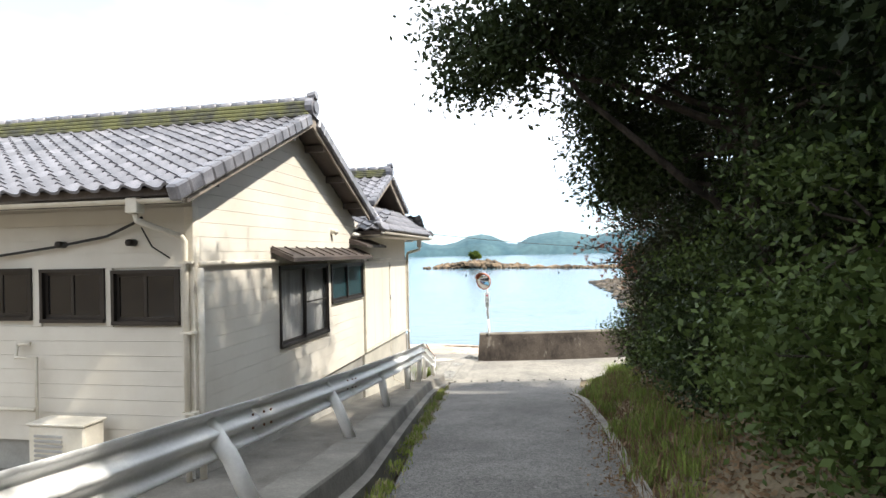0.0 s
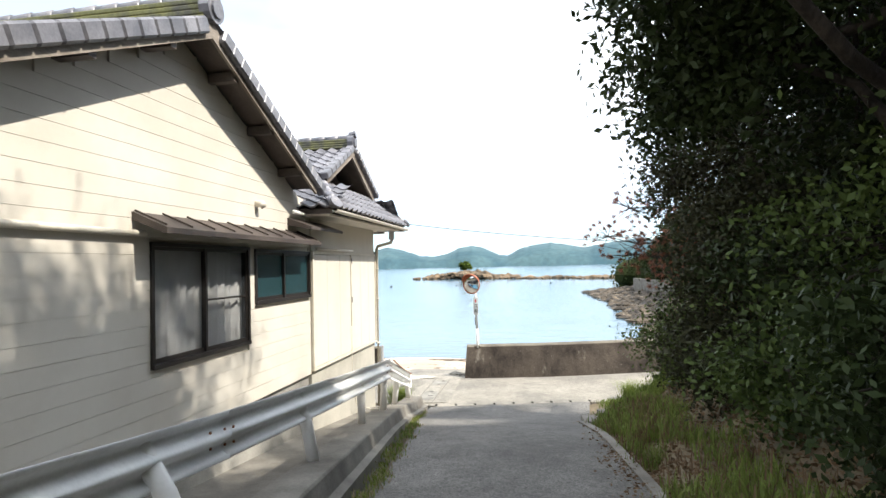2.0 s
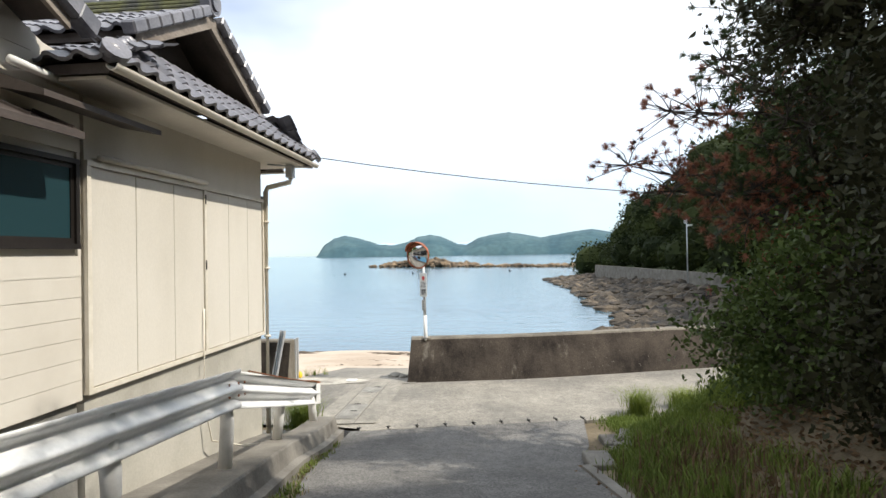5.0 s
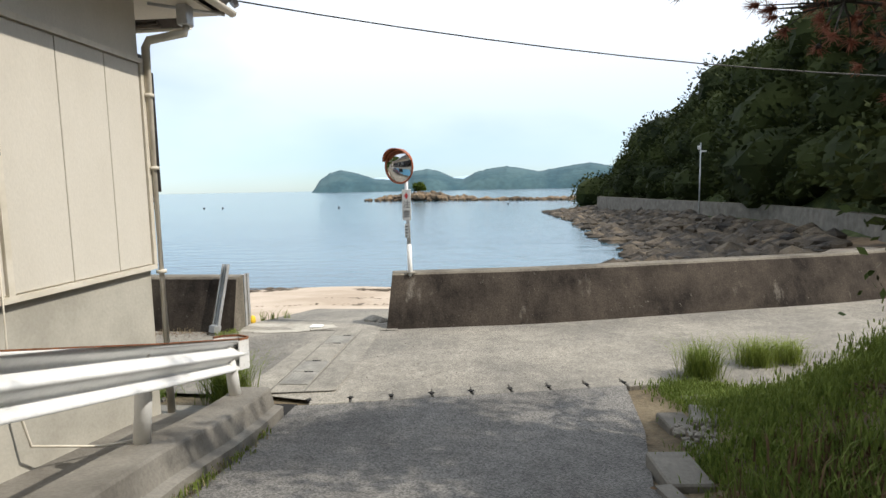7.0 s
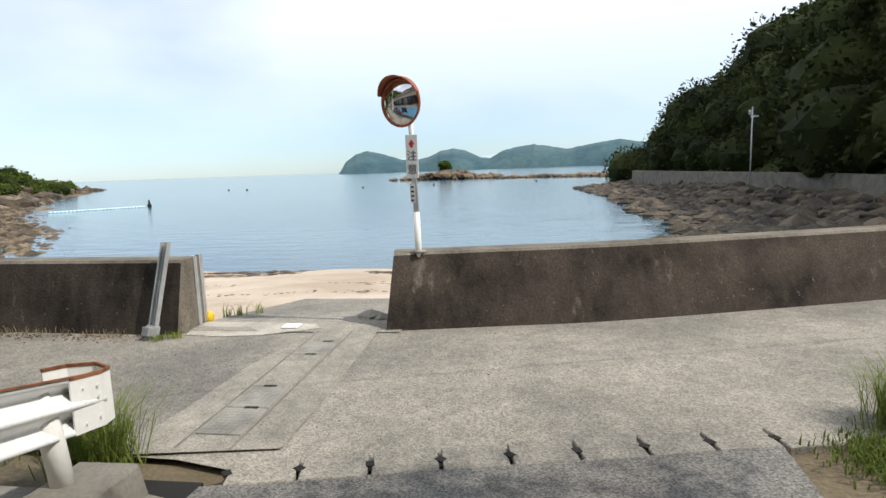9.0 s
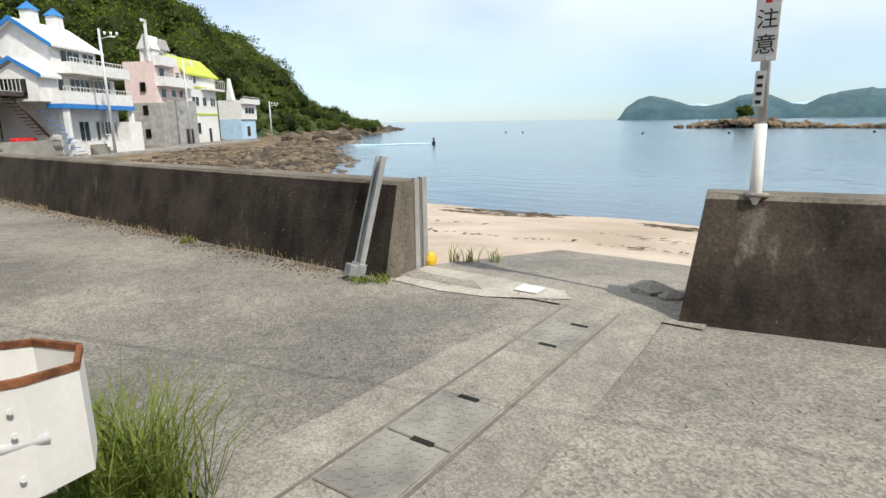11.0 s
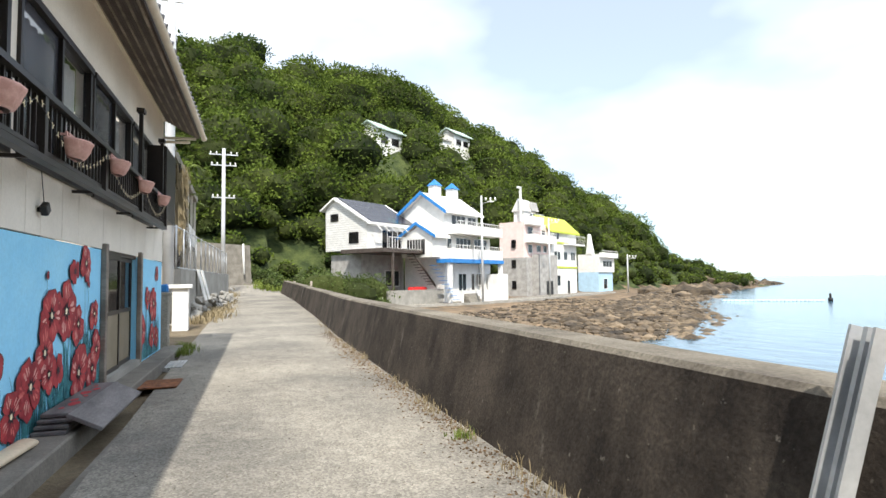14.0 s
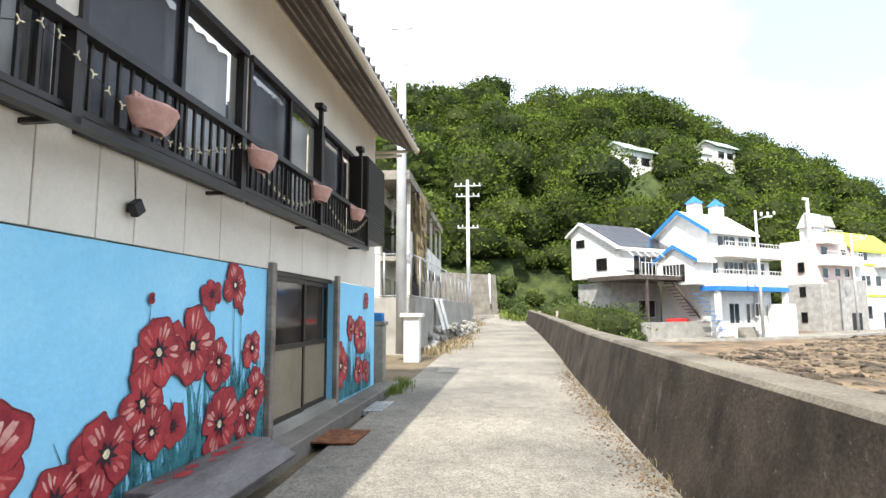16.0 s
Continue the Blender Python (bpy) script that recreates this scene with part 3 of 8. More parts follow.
GX = axis((-420, -120, 9), (-120, -18, 2.5), (-18, 18, 0.5), (18, 70, 2.5), (70, 420, 20))
GY = axis((-180, -18, 9), (-18, 40, 0.5), (40, 140, 3), (140, 420, 10))
gx, gy = np.meshgrid(GX, GY)
gz = land_z(gx, gy)
gz += np.where((gy > 23) & (gz > SEA - 0.5), 0.05 * np.sin(gx * 0.9 + 1.7 * np.sin(gy * 0.6)) * np.sin(gy * 0.7), 0)
nxg, nyg = len(GX), len(GY)
idx = np.arange(nxg * nyg).reshape(nyg, nxg)
gf = np.stack([idx[:-1, :-1], idx[:-1, 1:], idx[1:, 1:], idx[1:, :-1]], -1).reshape(-1, 4)
ground = obj("ground", np.stack([gx, gy, gz], -1).reshape(-1, 3), gf.tolist(), [M_EARTH, M_SAND, M_ROCK, M_UNDER], smooth=True)
tagged(ground, "sandy beach and earth slopes that run into the sea", "ground", kind="structure")
cx, cy = (gx[:-1, :-1] + gx[1:, 1:]) / 2, (gy[:-1, :-1] + gy[1:, 1:]) / 2
sand = (cy > 22.2) & (cx > -19) & (cx < 19) & (coast_distance(cx, cy) < 18)
hilly = ((cx < -49) & (gz[:-1, :-1] > 0.3)) | ((cx > 15) & (cy > 26) & (gz[:-1, :-1] > 0.05)) | ((cx > 21) & (cy > 24) & (gz[:-1, :-1] > -0.6)) | ((cx > 7.5) & (cy < 18))
rocky = (coast_distance(cx, cy) < 30) & ~sand & (cy > 30)
ground.data.polygons.foreach_set("material_index", np.where(sand, 1, np.where(hilly, 3, np.where(rocky, 2, 0))).astype(np.int32).ravel())

water = obj("water", [(-4400, 20, SEA), (4400, 20, SEA), (4400, 4400, SEA), (-4400, 4400, SEA)], [(0, 1, 2, 3)], M_WATER)
tagged(water, "calm pale blue sea with faint ripples", "sea", kind="structure")


def strip(name, ys, left, right, zf, material, across=6, crown=0.0):
    verts, faces = [], []
    for y in ys:
        a, b = float(left(y)), float(right(y))
        for k in range(across + 1):
            f = k / across
            verts.append((a + (b - a) * f, y, float(zf(y)) + crown * 4 * f * (1 - f)))
    w = across + 1
    for i in range(len(ys) - 1):
        for k in range(across):
            faces.append((i * w + k, i * w + k + 1, (i + 1) * w + k + 1, (i + 1) * w + k))
    return obj(name, verts, faces, material, smooth=True)


lane = strip("road_lane", np.concatenate([np.arange(-14, 18.0, 0.4), [18.2]]), lane_l, lane_r, lane_z, M_ASPHALT, 8, 0.02)
for v in lane.data.vertices:   # the foot follows the row of drain covers
    if v.co.y > 18.1:
        v.co.y, v.co.z = 18.22 + 0.2136 * (v.co.x - 0.95), 0.056
tagged(lane, "grey asphalt lane that slopes down to the sea", "road", kind="structure")


def wall_y(x):
    pts = sorted(WALL_L[::-1] + WALL_R[:7])
    return np.interp(x, [p[0] for p in pts], [p[1] for p in pts])


xs = np.concatenate([np.arange(-110, -20, 2.0), np.arange(-20, 16.1, 0.4)])
rv, rf = [], []
for x in xs:
    a, b = float(south(x)) - (0 if x < 0.8 else 0), float(wall_y(max(x, -48))) + (0.12 if x > -48 else 0)
    if x < -48:
        b = float(np.interp(x, [-110, -75, -60, -48], [8, 20, 23, 23.4]))
    for k in range(7):
        rv.append((x, a + (b - a) * k / 6, float(road_z(x)) + 0.004 + 0.02 * np.sin(k / 6 * np.pi)))
for i in range(len(xs) - 1):
    for k in range(6):
        rf.append((i * 7 + k, (i + 1) * 7 + k, (i + 1) * 7 + k + 1, i * 7 + k + 1))
seafront = obj("road_seafront", rv, rf, M_ROAD, smooth=True)
tagged(seafront, "worn pale asphalt road along the seawall", "road", kind="structure")


def smooth_path(pts, n=6):
    out = []
    p = [Vector((*q, 0)) if len(q) == 2 else Vector(q) for q in pts]
    for i in range(len(p) - 1):
        a, b, c, d = p[max(i - 1, 0)], p[i], p[i + 1], p[min(i + 2, len(p) - 1)]
        for k in range(n):
            t = k / n
            out.append(0.5 * ((2 * b) + (c - a) * t + (2 * a - 5 * b + 4 * c - d) * t * t + (3 * b - a - 3 * c + d) * t ** 3))
    return out + [p[-1]]


def seawall(name, pts, side, label, batter=0.21, lean=0.0, face=None):
    path = [Vector((p.x, p.y, float(road_z(p.x)))) for p in smooth_path(pts)]
    sec = [(0, -0.35), (0.02, 0.0), (batter, 0.965), (batter + 0.035, 1.0), (batter + 0.39, 1.0), (batter + 0.425, 0.965), (batter + 0.5, -1.0)]
    ob = sweep(name, [(s * side, u) for s, u in sec][::side], path, [face or M_WALL_SEA, M_WALL_CAP])
    for v in ob.data.vertices[:7]:   # the end by the gap leans back
        v.co += (path[1] - path[0]).normalized() * lean * max(0, v.co.z)
    bm = bmesh.new()
    bm.from_mesh(ob.data)
    bmesh.ops.recalc_face_normals(bm, faces=bm.faces)
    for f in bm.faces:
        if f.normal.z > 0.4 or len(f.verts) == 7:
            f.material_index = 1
    bm.to_mesh(ob.data)
    bm.free()
    return tagged(ob, label, "wall", kind="structure")


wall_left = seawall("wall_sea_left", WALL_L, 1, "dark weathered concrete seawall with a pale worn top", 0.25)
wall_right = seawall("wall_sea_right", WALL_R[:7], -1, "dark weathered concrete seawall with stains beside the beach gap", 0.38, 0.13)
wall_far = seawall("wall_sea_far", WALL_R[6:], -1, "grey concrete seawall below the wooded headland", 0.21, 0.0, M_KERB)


# ---- the cream house beside the lane ----
WX = -0.43          # face of the wall towards the lane
WY = 7.05           # face of the wall towards the hill
RIDGE_Y, BARGE_Z = 9.92, 6.40
SL, SR = 0.452, 0.468


def spans(a, b, holes):
    """What is left of the run a to b without the holes."""
    out, at = [], a
    for h0, h1 in sorted(holes):
        if h0 > at:
            out.append((at, min(h0, b)))
        at = max(at, h1)
    if at < b:
        out.append((at, b))
    return [(p, q) for p, q in out if q - p > 0.03]


house = empty("house", "cream lap-sided house with grey tiled gable roof", "house")
OPEN_X = [(9.33, 11.41, 2.61, 3.99), (11.58, 13.56, 3.15, 3.97)]
OPEN_Y = [(-1.6, -0.61, 3.30, 4.01), (-2.69, -1.7, 3.33, 4.04), (-3.8, -2.82, 3.36, 4.06)]


def roof_under(y):
    return BARGE_Z + 0.06 - (SL * (RIDGE_Y - y) if y < RIDGE_Y else SR * (y - RIDGE_Y))


def core_wall(axis_name, face, depth, u0, u1, z0, z1, holes):
    bm = bmesh.new()
    us = sorted({u0, u1, *[h[0] for h in holes], *[h[1] for h in holes]})
    zs = sorted({z0, z1, *[h[2] for h in holes], *[h[3] for h in holes]})
    for a, b in zip(us, us[1:]):
        for c, d in zip(zs, zs[1:]):
            u, z = (a + b) / 2, (c + d) / 2
            if not any(h[0] < u < h[1] and h[2] < z < h[3] for h in holes):
                if axis_name == "x":
                    add_box(bm, (face - depth, a, c), (face, b, d))
                else:
                    add_box(bm, (a, face, c), (b, face + depth, d))
    return bm


part("wall", core_wall("x", WX - 0.02, 0.12, WY + 0.02, 13.62, 1.75, 4.9, OPEN_X), M_SIDING, house)
part("wall", core_wall("y", WY + 0.02, 0.12, -9.0, WX - 0.03, 1.75, 4.85, OPEN_Y), M_SIDING, house)
prism("gable_wall", [(WY + 0.02, 4.9), (13.4, 4.9), (13.2, roof_under(13.2)), (RIDGE_Y, roof_under(RIDGE_Y)), (WY + 0.02, roof_under(WY))], "x", WX - 0.14, WX - 0.02, M_SIDING, house)
box("back_wall", (-9.1, WY, 1.75), (-9.0, 13.6, 4.9), M_SIDING, house)
box("foundation", (-9, WY + 0.05, -0.3), (WX - 0.05, 13.6, 1.76), M_CONC, house)

# lap boards, one object each
PITCH = 0.19
z, row = 1.76, 0
while z < 6.3:
    top = z + PITCH
    ya, yb = WY, 13.6
    if top > roof_under(ya):
        ya = RIDGE_Y - (roof_under(RIDGE_Y) - top) / SL
    if top > 4.95:
        yb = min(yb, RIDGE_Y + (roof_under(RIDGE_Y) - top) / SR)
    for a, b in spans(ya, yb, [(h[0], h[1]) for h in OPEN_X if h[2] - 0.09 < z + 0.095 < h[3] + 0.09]):
        prism("siding_board", [(WX - 0.02, z), (WX + 0.007, z), (WX + 0.007, z + 0.01), (WX + 0.004, top - 0.003), (WX - 0.02, top - 0.004)], "y", a, b, M_SIDING, house)
    if top < 4.86:
        for a, b in spans(-9.0, WX - 0.02, [(h[0], h[1]) for h in OPEN_Y if h[2] - 0.09 < z + 0.095 < h[3] + 0.09]):
            prism("siding_board", [(WY + 0.02, z), (WY - 0.007, z), (WY - 0.007, z + 0.01), (WY - 0.004, top - 0.003), (WY + 0.02, top - 0.004)], "x", a, b, M_SIDING, house)
    z = top
box("corner_board", (WX - 0.1, WY - 0.03, 1.75), (WX + 0.03, WY + 0.1, 4.8), M_PIPE, house, bevel=0.008)


def sash_window(parent, axis_name, face, u0, u1, z0, z1, frame_m, glass_m, back=None, back_m=None, bars=0, label=""):
    """A sliding window: outer frame, two overlapping sashes, each with its pane; set in an opening."""
    out = 1 if axis_name == "x" else -1

    def bx(name, a, b, c, d, n0, n1, m, par, lab=""):
        lo, hi = sorted((face + out * n0, face + out * n1))
        return box(name, (lo, a, c) if axis_name == "x" else (a, lo, c), (hi, b, d) if axis_name == "x" else (b, hi, d), m, par, lab)
    w = bx("window", u0 + 0.01, u1 - 0.01, z0, z0 + 0.05, -0.08, 0.05, frame_m, parent, label)
    bx("frame", u0, u1, z1 - 0.045, z1, -0.08, 0.04, frame_m, w)
    bx("frame", u0, u0 + 0.045, z0 + 0.05, z1 - 0.045, -0.08, 0.035, frame_m, w)
    bx("frame", u1 - 0.045, u1, z0 + 0.05, z1 - 0.045, -0.08, 0.035, frame_m, w)
    mid = (u0 + u1) / 2
    for a, b, n in ((u0 + 0.045, mid + 0.02, -0.03), (mid - 0.02, u1 - 0.045, 0.0)):
        bx("sash_stile", a, a + 0.04, z0 + 0.05, z1 - 0.045, n - 0.02, n + 0.012, frame_m, w)
        bx("sash_stile", b - 0.04, b, z0 + 0.05, z1 - 0.045, n - 0.02, n + 0.012, frame_m, w)
        bx("sash_rail", a + 0.04, b - 0.04, z0 + 0.05, z0 + 0.1, n - 0.02, n + 0.012, frame_m, w)
        bx("sash_rail", a + 0.04, b - 0.04, z1 - 0.085, z1 - 0.045, n - 0.02, n + 0.012, frame_m, w)
        for k in range(bars):
            zz = z0 + (z1 - z0) * (k + 1) / (bars + 1)
            if a > u0 + 0.1:
                bx("sash_bar", a + 0.04, b - 0.04, zz - 0.012, zz + 0.012, n - 0.01, n + 0.016, frame_m, w)
        bx("pane", a + 0.04, b - 0.04, z0 + 0.1, z1 - 0.085, n - 0.006, n, glass_m, w)
    # A dark sheet behind the glass stands for the unlit room
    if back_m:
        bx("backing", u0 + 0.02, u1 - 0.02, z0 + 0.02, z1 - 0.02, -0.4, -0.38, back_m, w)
    if back:
        k = 40
        vs, fs = [], []
        for i in range(k + 1):
            u = u0 + 0.05 + (u1 - u0 - 0.1) * i / k
            n = face + out * (-0.1 + 0.034 * math.sin(i * 1.9) + 0.016 * math.sin(i * 0.7))
            for zz in (z0 + 0.06, z1 - 0.06):
                vs.append((n, u, zz) if axis_name == "x" else (u, n, zz))
        fs = [(2 * i, 2 * i + 2, 2 * i + 3, 2 * i + 1) for i in range(k)]
        obj("curtain", vs, fs, back, w, "white pleated curtain", smooth=True)
    return w


sash_window(house, "x", WX, *OPEN_X[0], M_FRAME, M_GLASS, M_CURTAIN, M_RECESS_SHADE, 1, "brown aluminium sliding window with white curtain")
sash_window(house, "x", WX, *OPEN_X[1], M_FRAME, M_GLASS_GREEN, None, M_RECESS_SHADE, 0, "brown window with green frosted glass")
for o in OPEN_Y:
    sash_window(house, "y", WY, *o, M_FRAME, M_GLASS_DARK, None, M_RECESS_SHADE, 0, "dark sliding window in brown frame")

# awning over the lane-side windows
aw = prism("window_awning", [(WX, 4.30), (-0.02, 4.12), (-0.02, 4.06), (-0.05, 4.06), (WX, 4.22)], "y", 9.06, 13.15, M_WOOD_DARK, house, "brown sheet-metal awning")
for k in range(10):
    box("awning_seam", (WX + 0.005, 9.1 + k * 0.44, 0), (-0.025 - 0.0, 9.115 + k * 0.44, 0.02), M_WOOD_DARK, aw, m=Matrix.Translation((WX, 0, 4.305)) @ Matrix.Rotation(math.atan(0.18 / 0.41), 4, "Y") @ Matrix.Translation((-WX, 0, 0)))
# vent cap, wall brackets, pipes and gutters
tube("vent_pipe", [(WX - 0.05, 11.66, 4.64), (WX + 0.09, 11.66, 4.64), (WX + 0.13, 11.66, 4.60)], 0.055, M_PIPE, house)
tube("cross_pipe", [(WX + 0.05, 7.12, 4.07), (WX + 0.05, 9.2, 4.07)], 0.035, M_PIPE, house, "cream pipe along the wall")
gut = [(0.055 * math.cos(a), 0.055 * math.sin(a)) for a in np.linspace(math.pi, 2 * math.pi, 9)]
gut += [(0.047 * math.cos(a), 0.047 * math.sin(a)) for a in np.linspace(2 * math.pi, math.pi, 9)]
sweep("gutter", gut, [(-9.2, 6.42, 4.86), (-0.12, 6.42, 4.84)], M_PIPE, house, "cream eaves gutter")
box("gutter_box", (-0.82, 6.36, 4.68), (-0.66, 6.5, 4.86), M_PIPE, house, bevel=0.01)
tube("downpipe", [(-0.74, 6.43, 4.68), (-0.74, 6.45, 4.6), (-0.5, 6.93, 4.42), (-0.48, 6.97, 4.36), (-0.48, 6.97, 1.2)], 0.037, M_PIPE, house, "cream downpipe")
tube("downpipe", [(-0.38, 7.12, 4.02), (-0.38, 7.12, 1.2)], 0.045, M_PIPE, house)
for zz in (4.08, 3.2, 2.2):
    box("pipe_clip", (-0.54, 6.92, zz), (-0.36, 7.04, zz + 0.03), M_PIPE, house)
# roof deck, barge boards and tiles
x0, x1 = -9.4, -0.06
for sgn, s, e in ((-1, SL, 6.36), (1, SR, 13.02)):
    ze = BARGE_Z - s * abs(e - RIDGE_Y)
    prism("roof_deck", [(RIDGE_Y, BARGE_Z + 0.17), (RIDGE_Y, BARGE_Z + 0.08), (e, ze + 0.08), (e, ze + 0.17)], "x", x0, x1, M_WOOD_DARK, house)
    prism("barge_board", [(RIDGE_Y, BARGE_Z + 0.2), (RIDGE_Y, BARGE_Z), (e - sgn * 0.02, ze - 0.02), (e - sgn * 0.02, ze + 0.18)], "x", -0.06, -0.02, M_WOOD_GREY, house, "weathered brown barge board")
    for k in range(3):
        f = (k + 0.6) / 3.2
        yy = RIDGE_Y + (e - RIDGE_Y) * f
        box("purlin_end", (WX, yy - 0.05, roof_under(yy) - 0.12), (-0.06, yy + 0.05, roof_under(yy) - 0.0), M_WOOD_DARK, house)

TW, TE = 0.27, 0.237


def tile_mesh(name="roof_tile"):
    """An S-shaped pantile, x across, y up the slope, with a thick front lip."""
    prof = [(-0.5, 0.02), (-0.3, 0.0), (-0.08, 0.005), (0.12, 0.035), (0.28, 0.06), (0.42, 0.052), (0.52, 0.022)]
    vs, fs, k = [], [], len(prof)
    for yy, lift in ((0.0, -0.006), (0.0, 0.028), (0.31, 0.0)):
        vs += [(p * TW, yy, q + lift) for p, q in prof]
    for r in range(2):
        fs += [(r * k + i, r * k + i + 1, (r + 1) * k + i + 1, (r + 1) * k + i) for i in range(k - 1)]
    me = bpy.data.meshes.new(name)
    me.from_pydata(vs, [], fs)
    me.materials.append(M_TILE)
    return me


TILE = tile_mesh()
TV = np.array([v.co[:] for v in TILE.vertices])
TF = np.array([p.vertices[:] for p in TILE.polygons])


def tile_field(parent, corner, across, up, cols, rows, single, keep=None):
    """Tiles on a slope: corner at the eave, unit vectors across the eave and up the slope. Those under single are objects."""
    across, up = Vector(across).normalized(), Vector(up).normalized()
    nrm = across.cross(up)
    if nrm.z < 0:
        nrm = -nrm
    rot = Matrix((across, up, nrm)).transposed().to_4x4()
    vs, fs, count = [], [], 0
    for r in range(rows):
        for c in range(cols):
            if keep and not keep(c, r):
                continue
            p = Vector(corner) + across * (TW * (c + 0.5)) + up * (TE * r - 0.03) + nrm * (0.004 * math.sin(c * 12.9 + r * 7.3))
            m = Matrix.Translation(p) @ rot @ Matrix.Rotation(0.012 * math.sin(c * 3.1 + r * 5.7), 4, "Z")
            if count < single:
                o = new("roof_tile", TILE)
                o.matrix_world = m
                o.parent = parent
                count += 1
            else:
                a = np.array(m)
                fs.append(TF + len(vs) * len(TV))
                vs.append(TV @ a[:3, :3].T + a[:3, 3])
    if vs:
        o = obj("tile_field", np.concatenate(vs), np.concatenate(fs).tolist(), M_TILE, parent)
        o["kind"] = "stuff"


def slope_frame(e, s, sgn):
    return Vector((0, -sgn, s)).normalized()


tile_field(house, (0.02, 6.30, BARGE_Z - SL * (RIDGE_Y - 6.30) + 0.17), (-1, 0, 0), slope_frame(0, SL, -1), 34, 17, 300)
tile_field(house, (0.02, 13.08, BARGE_Z - SR * (13.08 - RIDGE_Y) + 0.17), (-1, 0, 0), slope_frame(0, SR, 1), 12, 15, 0)


def ridge_line(parent, x0, x1, y, z, w=0.15, h=0.26):
    """A built-up ridge: flat courses, a round cap row and an end tile."""
    for k in range(4):
        ww = w - 0.012 * k
        box("ridge_course", (x0, y - ww, z + k * h / 4), (x1 - 0.01 * k, y + ww, z + (k + 1) * h / 4 - 0.012), M_MOSS, parent, bevel=0.01)
    n = int((x1 - x0) / 0.3)
    for k in range(n):
        a = x1 - (k + 1) * (x1 - x0) / n
        tube("ridge_cap", [(a + 0.02, y, z + h), (a + (x1 - x0) / n - 0.01, y, z + h + 0.006)], 0.085, M_TILE, parent, r2=0.095)
    bm = add_tube(bmesh.new(), [(x1 - 0.06, y, z + h * 0.62), (x1 + 0.07, y, z + h * 0.62)], 0.17, 12)
    add_tube(bm, [(x1 + 0.07, y, z + h * 0.62), (x1 + 0.1, y, z + h * 0.62)], 0.11, 12)
    add_tube(bm, [(x1 - 0.05, y, z + h + 0.07), (x1 + 0.1, y, z + h + 0.1)], 0.085, 10)
    part("ridge_end_tile", bm, M_TILE, parent)


ridge_line(house, -9.4, -0.04, RIDGE_Y, BARGE_Z + 0.17, 0.16, 0.28)
for k in range(16):   # edge tiles down both verges
    for sgn, s, e in ((-1, SL, 6.3), (1, SR, 13.08)):
        t0 = k / 16
        yy = e + (RIDGE_Y - e) * t0
        zz = BARGE_Z - s * abs(yy - RIDGE_Y)
        box("verge_tile", (-0.10, -0.12, 0.06), (0.05, 0.13, 0.25), M_TILE, house, bevel=0.025, m=Matrix.Translation((0, yy, zz)) @ Matrix.Rotation(-sgn * math.atan(s), 4, "X"))

# cables and brackets on the wall towards the hill
tube("wall_cable", [(-4.5, 6.98, 4.1), (-2.4, 6.97, 4.33), (-1.6, 6.97, 4.45), (-1.1, 6.9, 4.62), (-0.95, 6.8, 4.66)], 0.018, M_BLACK, house)
tube("wall_cable", [(-1.1, 6.98, 4.55), (-0.95, 6.98, 4.3), (-0.7, 6.98, 4.15)], 0.01, M_BLACK, house)
for xx in (-2.3, -1.25):
    tube("wall_bracket", [(xx, 7.04, 4.36), (xx, 6.92, 4.36)], 0.045, M_FRAME, house)
for pts in ([(-3.0, 6.98, 3.05), (-3.0, 6.95, 2.88), (-2.68, 6.95, 2.88), (-2.68, 6.95, 1.3)], [(-3.4, 6.95, 2.2), (-2.7, 6.93, 2.2)], [(-3.0, 6.98, 3.05), (-2.8, 6.97, 3.06)]):
    tube("water_pipe", pts, 0.024, M_PIPE, house)
unit = empty("air_conditioner", "beige outdoor air conditioner unit below the windows", "air conditioner")
box("casing", (-2.4, 6.55, 1.4), (-1.6, 6.88, 2.12), M_PIPE, unit, bevel=0.02)
box("top_panel", (-2.42, 6.53, 2.12), (-1.58, 6.9, 2.15), M_PIPE, unit, bevel=0.008)
for k in range(9):
    box("grille_slat", (-2.3, 6.535, 1.5 + k * 0.06), (-1.9, 6.552, 1.53 + k * 0.06), M_GREYW, unit)
for a, b in ((-2.3, -2.2), (-1.8, -1.7)):
    box("foot", (a, 6.56, 1.2), (b, 6.86, 1.405), M_CONC, unit)

# the wing with flat panels and the hipped gable roof
WB = -0.40
wing = empty("house_wing", "cream panelled wing with grey tiled hipped gable roof", "house")
box("wall", (-7, 13.63, 1.8), (WB - 0.01, 17.56, 4.75), M_PANEL, wing)
box("foundation", (-7, 13.63, -0.4), (WB - 0.03, 17.54, 1.79), M_RENDER, wing)
for a, b in ((13.67, 14.35), (14.36, 15.05), (15.06, 15.71), (15.79, 16.4), (16.41, 17.0), (17.01, 17.52)):
    box("wall_panel", (WB - 0.01, a, 1.86), (WB + 0.012, b, 3.92), M_PANEL, wing, bevel=0.004)
box("band_trim", (WB - 0.01, 13.62, 3.93), (WB + 0.035, 17.58, 3.98), M_PIPE, wing)
box("base_trim", (WB - 0.02, 13.62, 1.8), (WB + 0.03, 17.58, 1.85), M_PIPE, wing)
for yy in (13.62, 15.72, 17.53):
    box("upright_trim", (WB - 0.01, yy, 1.85), (WB + 0.03, yy + 0.055, 3.93), M_PIPE, wing)
tube("hanging_rail", [(WB + 0.06, 13.75, 4.02), (WB + 0.06, 15.72, 4.02)], 0.03, M_PIPE, wing)
